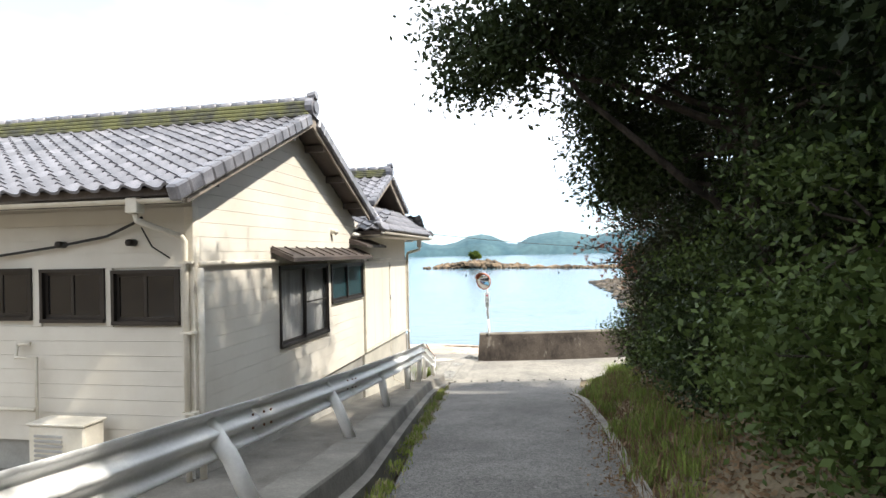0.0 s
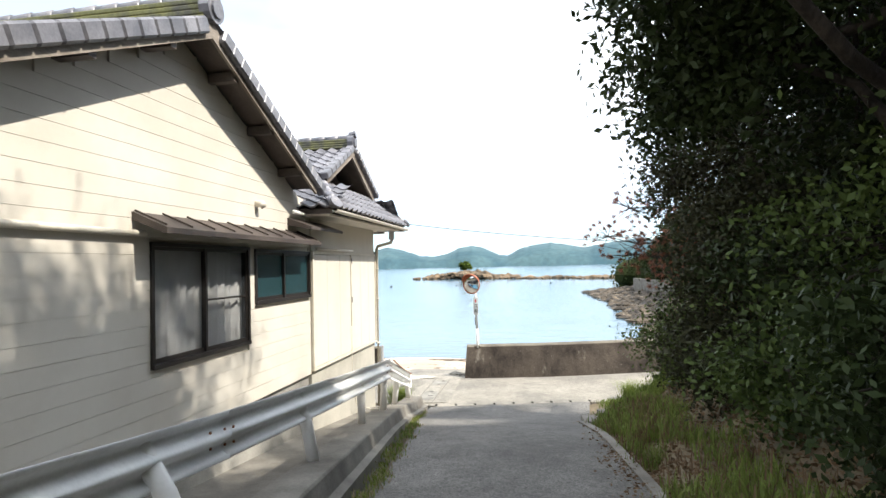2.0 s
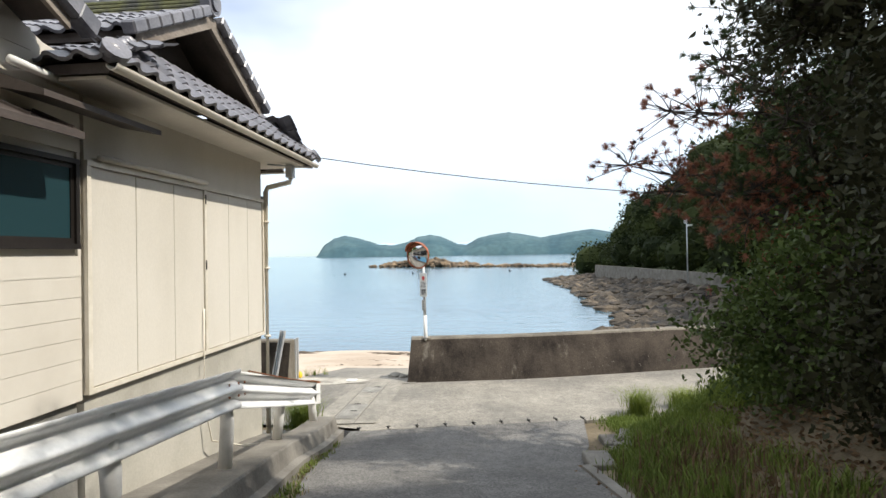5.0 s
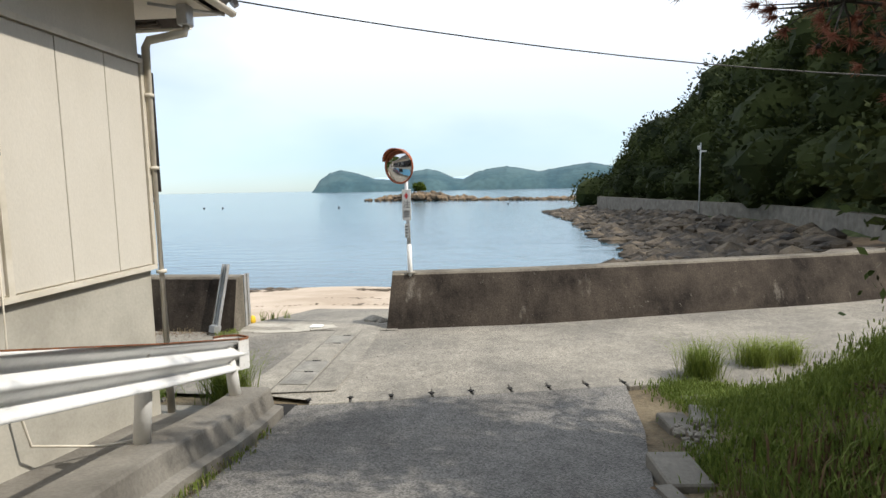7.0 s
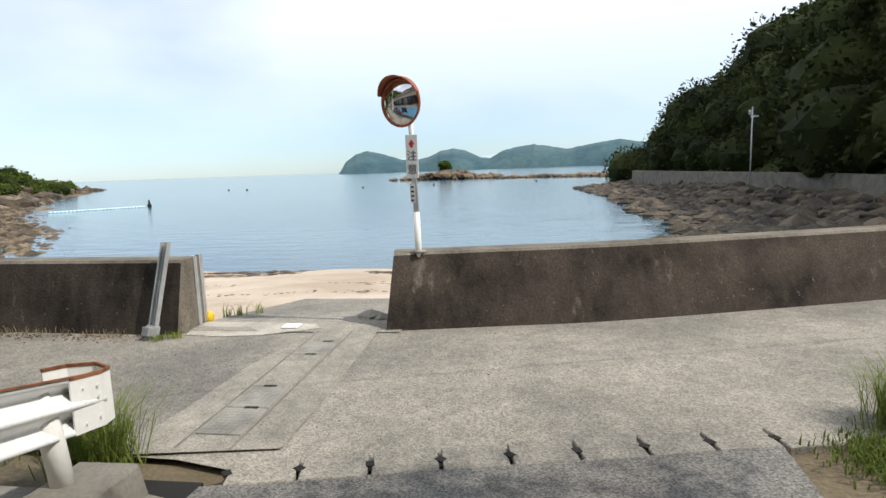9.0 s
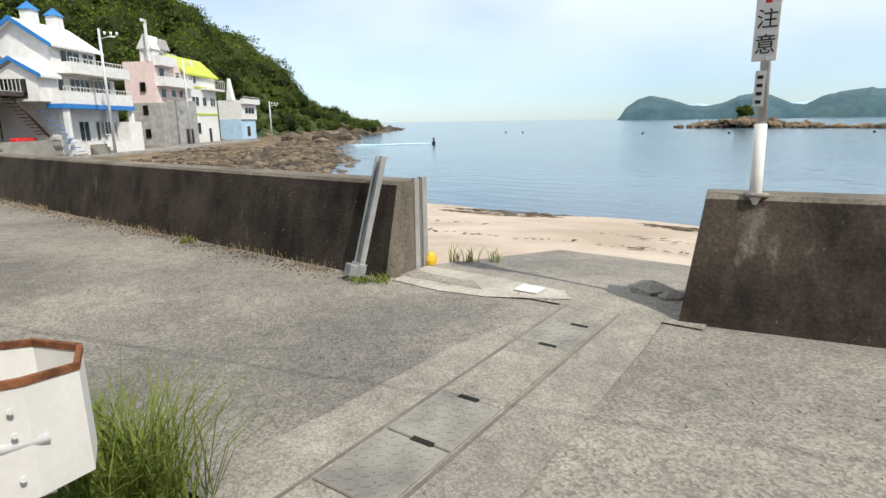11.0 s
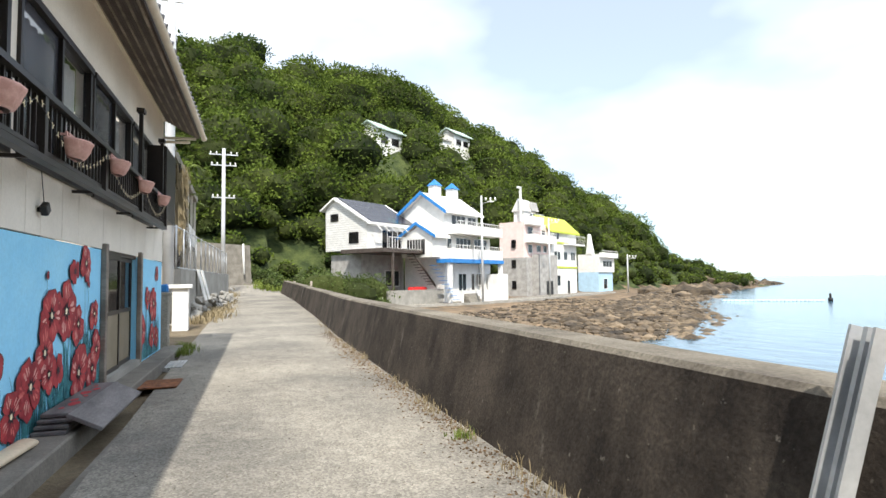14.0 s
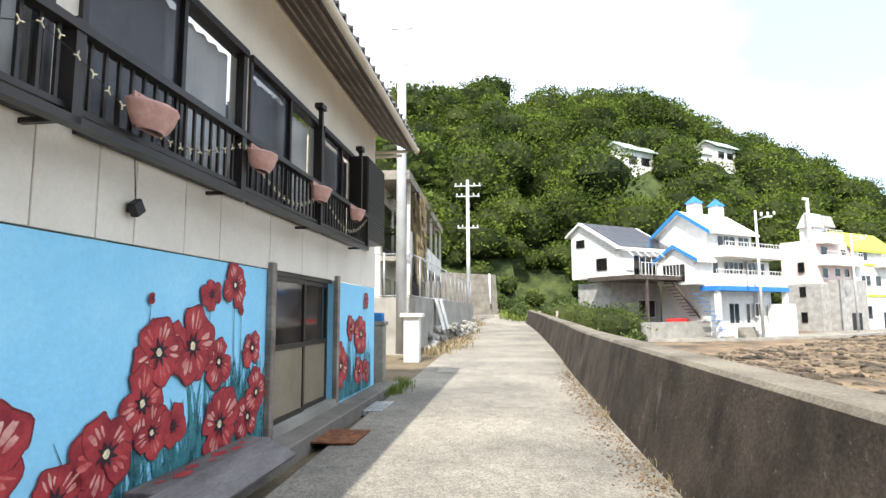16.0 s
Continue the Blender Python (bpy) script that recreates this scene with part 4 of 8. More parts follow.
for zz in (3.75, 2.9):
    tube("hinge", [(WB + 0.03, 15.745, zz), (WB + 0.03, 15.745, zz + 0.12)], 0.012, M_FRAME, wing)
tube("loose_cable", [(WB + 0.04, 15.66, 2.4), (WB + 0.05, 15.62, 1.2), (WB + 0.1, 15.7, 0.7), (WB + 0.3, 16.2, 0.47), (WB + 0.6, 16.5, 0.44)], 0.011, M_PIPE, wing)
EX, EZ = 0.20, 4.70      # eave line
E0, E1 = 13.15, 18.3
GXP = -0.5               # gable plane
# skirt roof round the wing
sk = [(EX, E0, EZ), (EX, E1, EZ), (-7, E1, EZ), (-7, E0, EZ), (GXP, 14.45, 5.3), (GXP, 17.45, 5.3), (-6.5, 17.45, 5.3), (-6.5, 14.45, 5.3)]
sk = [Vector(p) for p in sk] + [Vector(p) - Vector((0, 0, 0.09)) for p in sk]
obj("skirt_roof", sk, [(0, 1, 5, 4), (1, 2, 6, 5), (3, 0, 4, 7), (8, 12, 13, 9), (9, 13, 14, 10), (11, 15, 12, 8), (0, 8, 9, 1), (1, 9, 10, 2), (3, 11, 8, 0)], M_WOOD_DARK, wing)
box("soffit", (-6.9, E0 + 0.05, EZ - 0.12), (EX - 0.06, E1 - 0.05, EZ - 0.09), M_PLASTER, wing)
up1 = Vector((GXP - EX, 0, 0.6)).normalized()
tile_field(wing, (EX + 0.04, E0, EZ + 0.02), (0, 1, 0), up1, 19, 4, 76, lambda c, r: r * 0.237 * 1.5 < c * TW + 0.1 and r * 0.237 * 1.5 < (18 - c) * TW + 0.1)
tile_field(wing, (-6.9, E1 + 0.04, EZ + 0.02), (1, 0, 0), Vector((0, -0.85, 0.6)), 26, 4, 0)
tile_field(wing, (EX, E0 - 0.04, EZ + 0.02), (-1, 0, 0), Vector((0, 1.3, 0.6)), 26, 5, 0)
for ya, yb in ((E0, 14.45), (E1, 17.45)):
    a, b = Vector((EX + 0.02, ya, EZ + 0.08)), Vector((GXP, yb, 5.38))
    for k in range(5):
        tube("hip_tile", [a.lerp(b, k / 5 - 0.02), a.lerp(b, (k + 1) / 5)], 0.085, M_TILE, wing, r2=0.075)
    part("hip_end_tile", add_tube(bmesh.new(), [a - Vector((-0.03, 0, 0)), a + Vector((0.07, -0.02 if ya < 15 else 0.02, 0.03))], 0.12, 12), M_TILE, wing)
# upper gable
AP = 6.22
prism("gable_board", [(14.6, 5.28), (17.3, 5.28), (15.95, AP - 0.08)], "x", GXP - 0.6, GXP - 0.45, M_WOOD_DARK, wing)
for sgn, e in ((-1, 14.35), (1, 17.55)):
    s = (AP - 5.36) / (15.95 - 14.35) if sgn < 0 else (AP - 5.36) / (17.55 - 15.95)
    prism("roof_deck", [(15.95, AP + 0.12), (15.95, AP + 0.02), (e, 5.38), (e, 5.48)], "x", -6.6, GXP + 0.12, M_WOOD_DARK, wing)
    prism("barge_board", [(15.95, AP + 0.1), (15.95, AP - 0.1), (e, 5.28), (e, 5.46)], "x", GXP + 0.08, GXP + 0.13, M_WOOD_GREY, wing)
    tile_field(wing, (GXP + 0.2, e + sgn * 0.04, 5.47), (-1, 0, 0), Vector((0, -sgn, s)), 22, 7, 40 if sgn < 0 else 0)
    for k in range(7):
        yy = e + (15.95 - e) * k / 7
        box("verge_tile", (GXP + 0.06, -0.12, 0.0), (GXP + 0.22, 0.13, 0.14), M_TILE, wing, bevel=0.02, m=Matrix.Translation((0, yy, 5.44 + s * abs(yy - e))) @ Matrix.Rotation(-sgn * math.atan(s), 4, "X"))
ridge_line(wing, -6.6, GXP + 0.12, 15.95, AP + 0.1, 0.14, 0.22)
sweep("gutter", gut, [(EX + 0.06, E0 - 0.05, EZ - 0.03), (EX + 0.06, E1 + 0.05, EZ - 0.06)], M_PIPE, wing, "cream eaves gutter")
tube("gutter_arm", [(EX + 0.04, E1 - 0.1, EZ - 0.12), (-0.35, 17.7, EZ - 0.12)], 0.025, M_GALV, wing)
box("gutter_box", (-0.06, 17.72, EZ - 0.35), (0.06, 17.86, EZ - 0.14), M_GALV, wing, bevel=0.01)
tube("downpipe", [(0.0, 17.8, EZ - 0.35), (0.0, 17.78, EZ - 0.42), (-0.33, 17.64, EZ - 0.52), (-0.35, 17.61, EZ - 0.6), (-0.35, 17.61, 0.2)], 0.042, M_PIPE, wing, "cream downpipe")
for zz in (3.6, 2.85, 1.75):
    tube("pipe_collar", [(-0.35, 17.61, zz), (-0.35, 17.61, zz + 0.035)], 0.052, M_PIPE, wing)
box("side_shutter_box", (-0.62, 17.57, 2.55), (-0.44, 17.78, 4.05), M_FRAME, wing, "dark brown shutter box", bevel=0.01)
prism("small_roof", [(WX, 4.52), (0.0, 4.36), (0.0, 4.31), (WX, 4.4)], "y", 12.7, 14.2, M_WOOD_DARK, wing, "small brown metal roof")
tube("wall_pipe", [(WX + 0.1, 12.75, 4.62), (WX + 0.1, 13.4, 4.6)], 0.035, M_WHITE, wing)


# ---- beside the lane: kerb wall, yard, guard rail ----
ky = np.concatenate([np.arange(-14, 17.8, 0.5), [17.85]])
kerb = sweep("kerb_wall", [(0.2, -0.3), (0.2, 0.1), (0.1, 0.12), (0.06, 0.30), (0.045, 0.32), (-0.33, 0.32), (-0.35, 0.3), (-0.35, -0.7)],
             [(float(lane_l(y)) - np.interp(y, [13, 17], [0.4, 0.22]), y, float(lane_z(y))) for y in ky], M_KERB)
tagged(kerb, "stained concrete kerb wall along the lane", "kerb", kind="structure")


def yard_z(y):
    return np.interp(y, [-14, 0, 7, 13, 17, 18.4], [3.0, 2.0, 1.35, 0.8, 0.3, 0.04])


yard = strip("yard_paving", np.arange(-6, 18.5, 0.5), lambda y: -9.0 if y < 18 else -0.9, lambda y: float(lane_l(y)) - 0.35, yard_z, M_KERB, 6)
tagged(yard, "worn concrete yard between house and kerb", "pavement", kind="structure")
RAIL = [(1.95, -3, 4.0), (1.86, 0, 3.63), (1.74, 2.6, 3.27), (1.58, 4.95, 2.97), (1.4, 7.6, 2.65), (1.21, 10.5, 2.34), (0.99, 13.65, 2.03), (0.66, 15.9, 1.45), (0.355, 18.0, 0.925)]
rail_path = [Vector(p) - Vector((0, 0, 0.175)) for p in RAIL]
wb = []
for k in range(25):
    u = 0.175 - 0.35 * k / 24
    wb.append((0.045 * math.cos(u / 0.35 * 4 * math.pi) * (1 if abs(u) < 0.16 else 0.6), u))
guard = empty("guard_rail", "white galvanised guard rail with rusty bolts along the lane", "guard rail")
secs = wb + [(s - 0.006, u) for s, u in wb[::-1]]
joints = [0, 3, 4, 6, 8]
for a, b in zip(joints, joints[1:]):
    pp = smooth_path(rail_path[a:b + 1], 5) if b - a > 1 else [rail_path[a], rail_path[b]]
    d = (pp[-1] - pp[-2]).normalized()
    pp[-1] = pp[-1] + d * (0.16 if b < 8 else 0)
    off = Vector((0.003 * (a % 2), 0, 0))
    sweep("beam", secs, [p + off for p in pp], M_RAIL, guard, smooth=True)
for i in (3, 4, 6):
    for dy in (-0.1, 0.08, 0.2):
        for dz in (0.05, -0.06):
            p = rail_path[i] + Vector((0.02, dy, dz - 0.13 * dy))
            part("bolt", add_tube(bmesh.new(), [p, p + Vector((0.01, 0, 0))], 0.011, 8), M_RUST, guard)
sweep("rusty_edge", [(0.035, 0.172), (0.035, 0.182), (0.012, 0.182), (0.012, 0.172)], [rail_path[6] + Vector((0, 0.3, -0.07)), rail_path[7], rail_path[8]], M_RUST, guard, "rusted top edge")
e0 = rail_path[-1]
cap = sweep("end_cap", [(0.07, 0.175), (0.07, -0.175), (0.06, -0.175), (0.06, 0.175)], [e0 + Vector((-0.0, -0.3, 0.07)), e0 + Vector((-0.02, -0.05, 0.02)), e0 + Vector((-0.07, 0.08, -0.01)), e0 + Vector((-0.17, 0.13, -0.01)), e0 + Vector((-0.27, 0.08, -0.0)), e0 + Vector((-0.3, -0.05, 0.02))], M_WHITE, guard, "white rounded end cap with rusty rim")
sweep("cap_rim", [(0.074, 0.18), (0.074, 0.158), (0.056, 0.158), (0.056, 0.18)], [e0 + Vector((-0.0, -0.3, 0.072)), e0 + Vector((-0.02, -0.05, 0.022)), e0 + Vector((-0.07, 0.08, -0.008)), e0 + Vector((-0.17, 0.13, -0.008)), e0 + Vector((-0.27, 0.08, 0.002)), e0 + Vector((-0.3, -0.05, 0.022))], M_RUST, cap)
for dy, dz in ((-0.02, 0.1), (-0.02, 0.03), (-0.02, -0.1), (-0.14, 0.12), (-0.14, -0.1), (-0.14, 0.03)):
    p = e0 + Vector((0.068, dy - 0.06, dz + 0.03))
    part("bolt", add_tube(bmesh.new(), [p, p + Vector((0.006, 0, 0))], 0.008, 8), M_WHITE, guard)
for y in (1.7, 4.3, 6.86, 9.43, 11.95, 13.75, 15.8, 17.57):
    top = Vector([np.interp(y, [p[1] for p in RAIL], [p[i] for p in RAIL]) for i in range(3)])
    foot = Vector((float(lane_l(y)) - np.interp(y, [13, 17], [0.62, 0.45]), y + 0.02, float(lane_z(y)) + 0.28))
    tube("post", [foot, foot.lerp(top, 0.5) + Vector((-0.03, 0, 0)), top + Vector((-0.1, 0, -0.06))], 0.063, M_WHITE, guard, sides=14)

# ---- drain at the foot of the lane ----
drain = empty("drain_cover_row", "concrete drain covers with slots across the lane", "drain cover")
da, db = Vector((0.95, 18.36, 0.055)), Vector((5.35, 19.3, 0.04))
dd = (db - da).normalized()
dn = Vector((-dd.y, dd.x, 0))
nslab = 9
for k in range(nslab):
    p, q = da.lerp(db, k / nslab), da.lerp(db, (k + 1) / nslab)
    mm = Matrix((dd, dn, Vector((0, 0, 1)))).transposed().to_4x4()
    ln = (q - p).length
    box("cover_slab", (0.015, -0.16, -0.1), (ln - 0.015, 0.17, 0.012), M_ROAD, drain, bevel=0.008, m=Matrix.Translation(p) @ mm)
    # Raised near-black block painted as the shade in a slot
    box("slot", (-0.03, -0.04, 0.0), (0.03, 0.03, 0.0165), M_RECESS_SHADE, drain, m=Matrix.Translation(p) @ mm @ Matrix.Rotation(0.5 + 0.4 * math.sin(k * 2.3), 4, "Z"))
# Solid dark block takes the place of the hole's shade
box("open_drain", (0.35, 17.72, -0.3), (0.84, 18.25, 0.052), M_RECESS_SHADE).name = "trim_open_drain"
tagged(bpy.data.objects["trim_open_drain"], "dark block for the shade of an open drain beside the kerb", "drain", kind="structure")

# pale concrete strip with steel lids that runs to the beach gap
pale = obj("pavement_strip", [(-0.15, 18.6, 0.0275), (1.15, 18.8, 0.0275), (1.16, 19.4, 0.0275), (1.13, 21.5, 0.0275), (1.08, 22.15, 0.0275), (0.82, 22.3, 0.0275), (0.28, 22.08, 0.0275), (-0.02, 20.6, 0.0275), (-0.06, 19.5, 0.0275)], [tuple(range(9))], M_CONC_PALE)
tagged(pale, "pale concrete strip leading to the beach gap", "pavement", kind="structure")
sill = obj("pavement_sill", [(-1.56, 21.78, 0.014), (-0.95, 21.72, 0.0155), (-0.45, 21.8, 0.015), (0.27, 22.1, 0.0295), (0.1, 22.32, 0.026), (-0.7, 22.4, 0.024), (-1.56, 22.42, 0.024)], [tuple(range(7))], M_CAST)
tagged(sill, "bright worn concrete sill at the beach gap", "pavement", kind="structure")
for xa in (0.285, 0.745):
    o = box("trim_channel_joint", (xa, 18.75, 0.02), (xa + 0.022, 21.95, 0.0305), M_KERB)
    tagged(o, "dark joint beside the channel lids", "joint", kind="structure")
lids = empty("channel_lids", "worn checker-plate steel lids in a concrete strip", "drain lid")
for y0, y1, plate_ in ((18.98, 19.485, True), (19.5, 20.0, True), (20.005, 20.975, False), (20.98, 21.47, True)):
    lid = box("lid", (0.325, y0, 0.0), (0.73, y1, 0.041), M_LID if plate_ else M_CONC_PALE, lids, bevel=0.006)
    if plate_:
        for i in range(7):
            for j in range(9):
                a = 0.7 if (i + j) % 2 else -0.7
                box("raised_bar", (-0.018, -0.005, 0), (0.018, 0.005, 0.0035), M_LID, lid, m=Matrix.Translation((0.365 + i * 0.053, y0 + 0.03 + j * 0.054, 0.04)) @ Matrix.Rotation(a, 4, "Z"))
# Lid slots are dark blocks coloured like shaded openings
for y, xa in ((19.49, 0.5), (20.0, 0.45), (20.98, 0.49), (21.47, 0.53)):
    box("lid_slot", (xa, y - 0.02, 0.03), (xa + 0.13, y + 0.02, 0.0445), M_RECESS_SHADE, lids)
ramp = strip("pavement_ramp", np.array([21.95, 22.4, 22.8, 23.5, 25.0]), lambda y: -1.6 + max(0.0, y - 22.5) * 0.2, lambda y: 1.4 - max(0.0, y - 22.5) * 0.25, lambda y: 0.021 - max(0.0, y - 22.4) * 0.1, M_ROAD, 4)
tagged(ramp, "sandy concrete ramp down to the beach", "pavement", kind="structure")
plate = box("white_plate", (-0.3, 22.07, 0.03), (-0.06, 22.27, 0.045), M_WHITE, bevel=0.006)
tagged(plate, "flat white plastic plate lying on the concrete", "plate")

# ---- traffic mirror on the seawall ----
mirror = empty("traffic_mirror", "round convex traffic mirror on a white pole", "traffic mirror")
mp = Vector((1.6, 22.5, 1.0))
tube("pole", [mp - Vector((0, 0, 0.3)), mp + Vector((-0.02, 0.02, 0.55))], 0.045, M_WHITE, mirror)
tube("pole", [mp + Vector((-0.02, 0.02, 0.55)), mp + Vector((-0.06, 0.06, 2.05))], 0.036, M_POLE, mirror)
tube("base_collar", [mp + Vector((0, 0, -0.005)), mp + Vector((0, 0, 0.02))], 0.09, M_CONC_PALE, mirror)
mc = Vector((1.42, 22.55, 3.02))
mdir = Vector((-0.42, -0.9, -0.06)).normalized()
mr_ = mdir.to_track_quat("Z", "Y").to_matrix().to_4x4()
bm = bmesh.new()
for ring in range(7):
    r = 0.295 * ring / 6
    for k in range(28):
        a = 2 * math.pi * k / 28
        bm.verts.new((r * math.cos(a), r * math.sin(a), 0.05 - 0.6 * r * r))
bm.verts.ensure_lookup_table()
for ring in range(6):
    for k in range(28):
        f = [ring * 28 + k, ring * 28 + (k + 1) % 28, (ring + 1) * 28 + (k + 1) % 28, (ring + 1) * 28 + k]
        bm.faces.new([bm.verts[i] for i in f])
bmesh.ops.remove_doubles(bm, verts=bm.verts, dist=0.0005)
bmesh.ops.transform(bm, matrix=Matrix.Translation(mc) @ mr_, verts=bm.verts)
part("mirror_face", bm, M_MIRROR, mirror, "convex mirror face", smooth=True)
bm = bmesh.new()
add_tube(bm, [Vector((0.31 * math.cos(a), 0.31 * math.sin(a), 0)) for a in np.linspace(0, 2 * math.pi, 33)], 0.018, 8, cap=False)
bmesh.ops.transform(bm, matrix=Matrix.Translation(mc) @ mr_, verts=bm.verts)
part("rim", bm, M_ORANGE, mirror, "faded orange rim", smooth=True)
bm = add_tube(bmesh.new(), [(0, 0, -0.08), (0, 0, -0.01)], 0.2, 24, r2=0.305)
bmesh.ops.transform(bm, matrix=Matrix.Translation(mc) @ mr_, verts=bm.verts)
part("backing_dish", bm, M_ORANGE, mirror)
upm = (Vector((0, 0, 1)) - mdir * mdir.z).normalized()
side = upm.cross(mdir)
hv, hf = [], []
for i, a in enumerate(np.linspace(-1.25, 1.25, 15)):
    d = side * math.sin(a) + upm * math.cos(a)
    hv += [mc + d * 0.325, mc + d * 0.335 + mdir * (0.15 * math.cos(a) + 0.02), mc + d * 0.34, mc + d * 0.35 + mdir * (0.15 * math.cos(a) + 0.02)]
for i in range(14):
    b, c = i * 4, i * 4 + 4
    hf += [(b, c, c + 1, b + 1), (b + 2, b + 3, c + 3, c + 2), (b + 1, c + 1, c + 3, b + 3), (b, b + 2, c + 2, c)]
obj("hood", hv, hf, M_ORANGE, mirror, "orange sun hood", smooth=True)
tube("mount_arm", [mp + Vector((-0.06, 0.06, 1.98)), mc - mdir * 0.08], 0.022, M_GALV, mirror)
sm = Matrix.Translation((1.555, 22.505, 2.3)) @ Matrix.Rotation(radians(-6), 4, "Z")
sign = box("sign_plate", (-0.085, -0.006, -0.29), (0.085, 0.006, 0.29), M_WHITE, mirror, "white caution plate", bevel=0.004, m=sm)


def text(body, size, m, material, parent, name="lettering"):
    cu = bpy.data.curves.new(name, "FONT")
    cu.body, cu.size, cu.align_x, cu.align_y, cu.extrude = body, size, "CENTER", "CENTER", 0.001
    cu.materials.append(material)
    o = new(name, cu)
    o.matrix_world = m
    o.parent = parent
    return o


front = sm @ Matrix.Translation((0, -0.009, 0)) @ Matrix.Rotation(radians(90), 4, "X")
text("注", 0.15, front @ Matrix.Translation((0, 0.0, 0)), M_BLACK, sign)
text("意", 0.15, front @ Matrix.Translation((0, -0.18, 0)), M_BLACK, sign)
bm = bmesh.new()
for poly in ([(-0.045, 0.16), (0.045, 0.16), (0, 0.23)], [(-0.02, 0.12), (0.02, 0.12), (0.02, 0.16), (-0.02, 0.16)]):
    bm.faces.new([bm.verts.new(front @ Vector((a, b, 0.001))) for a, b in poly])
part("arrow", bm, M_SIGNRED, sign)
lab = box("small_label", (-0.035, -0.045, -0.62), (0.035, -0.04, -0.36), M_WHITE, mirror, m=sm)
for k in range(4):
    box("label_mark", (-0.02, -0.048, -0.42 - 0.06 * k), (0.02, -0.044, -0.395 - 0.06 * k), M_BLACK, lab, m=sm)

# ---- by the beach gap ----
beam = empty("steel_channel_post", "galvanised steel channel leaning on the seawall", "steel post")
bb = bmesh.new()
add_box(bb, (-0.07, -0.012, 0), (0.07, 0.0, 1.27))
add_box(bb, (-0.07, -0.06, 0), (-0.055, -0.012, 1.27))
add_box(bb, (0.055, -0.06, 0), (0.07, -0.012, 1.27))
add_box(bb, (-0.012, -0.045, 0), (0.012, -0.012, 1.27))
q = (Vector((-1.80, 22.0, 1.25)) - Vector((-1.93, 21.69, 0.03))).normalized()
xq = Vector((0.93, -0.35, 0)).normalized()
yq = q.cross(xq).normalized()
xq = yq.cross(q)
Q = Matrix((xq, yq, q)).transposed().to_4x4()
bmesh.ops.transform(bb, matrix=Matrix.Translation((-1.93, 21.69, 0.03)) @ Q, verts=bb.verts)
part("channel", bb, M_GALV, beam)
bb = add_box(bmesh.new(), (-0.085, -0.08, -0.02), (0.085, 0.02, 0.13), bevel=0.006)
bmesh.ops.transform(bb, matrix=Matrix.Translation((-1.93, 21.69, 0.03)) @ Q, verts=bb.verts)
part("foot_bracket", bb, M_GALV, beam)
bb = add_box(bmesh.new(), (0.0, -0.19, 0.0), (0.13, -0.1, 0.12), bevel=0.005)
bmesh.ops.transform(bb, matrix=Matrix.Translation((-1.93, 21.69, 0.03)) @ Q, verts=bb.verts)
part("foot_plate", bb, M_GALV, beam)
guide = empty("flood_gate_guide", "galvanised guide channel on the seawall's end", "guide rail")
for a, b, m in ((22.26, 22.34, M_GALV), (22.34, 22.4, M_BLACK), (22.4, 22.48, M_GALV)):
    box("channel", (-1.655, a, 0.0), (-1.61 if m is M_GALV else -1.64, b, 1.02), m, guide)
bag = bmesh.new()
bmesh.ops.create_icosphere(bag, subdivisions=2, radius=0.075)
for v in bag.verts:
    v.co = Vector((v.co.x * 0.7, v.co.y * 1.1, v.co.z * 1.3)) * (1 + 0.25 * noise.noise(v.co * 9))
bmesh.ops.translate(bag, verts=bag.verts, vec=(-1.6, 22.52, 0.07))
tagged(part("plastic_bag", bag, M_YELLOW), "crumpled yellow plastic lying by the seawall", "litter")


# ---- the house with the flower mural ----
MO, MU, MN = Vector((-13.42, 18.35, 0)), Vector((0.9992, -0.0392, 0)), Vector((0.0392, 0.9992, 0))
MF = Matrix((MU, MN, Vector((0, 0, 1)))).transposed().to_4x4()
MF.translation = MO
mural_house = empty("mural_house", "white two-storey house with a flower mural on blue", "house")


def mbox(name, lo, hi, material, parent, label="", bevel=0.0):
    return box(name, lo, hi, material, parent, label, bevel, m=MF)


def mbm(bm):
    bmesh.ops.transform(bm, matrix=MF, verts=bm.verts)
    return bm


UEND = 12.7
DOOR = (2.45, 4.62)
for a, b in ((0, DOOR[0]), (DOOR[1], UEND)):
    mbox("wall", (a, -0.15, 0.0), (b, 0.0, 1.9), M_BLUE, mural_house, "blue painted lower wall")
mbox("wall", (DOOR[0], -0.15, 1.93), (DOOR[1], 0, 2.4), M_PLASTER, mural_house)
WIN = [(5.38, 7.5), (3.2, 5.3), (1.35, 3.1), (7.7, 9.8), (10.0, 12.0)]
us = sorted({0.0, UEND, *[w for p in WIN for w in p]})
for a, b in zip(us, us[1:]):
    hole = any(p[0] <= a and b <= p[1] for p in WIN)
    for c, d in ((2.4, 2.55), (2.55, 4.0), (4.0, 4.95)):
        if not (hole and c == 2.55):
            mbox("upper_wall", (a, -0.15, c), (b, 0, d), M_PLASTER, mural_house)
for a, b in zip([0.0, 1.0, 1.9, 2.8, 3.75, 4.7, 5.75, 6.3, 6.9, 7.26, 7.75, 8.7, 9.7, 10.7, 11.7], [1.0, 1.9, 2.8, 3.75, 4.7, 5.75, 6.3, 6.9, 7.26, 7.75, 8.7, 9.7, 10.7, 11.7, 12.7]):
    mbox("wall_panel", (a + 0.004, -0.01, 1.91), (b - 0.004, 0.012, 2.56), M_PLASTER, mural_house, bevel=0.004)
mbox("end_wall", (0.0, -7, 0.0), (0.15, -0.15, 4.9), M_PLASTER, mural_house)
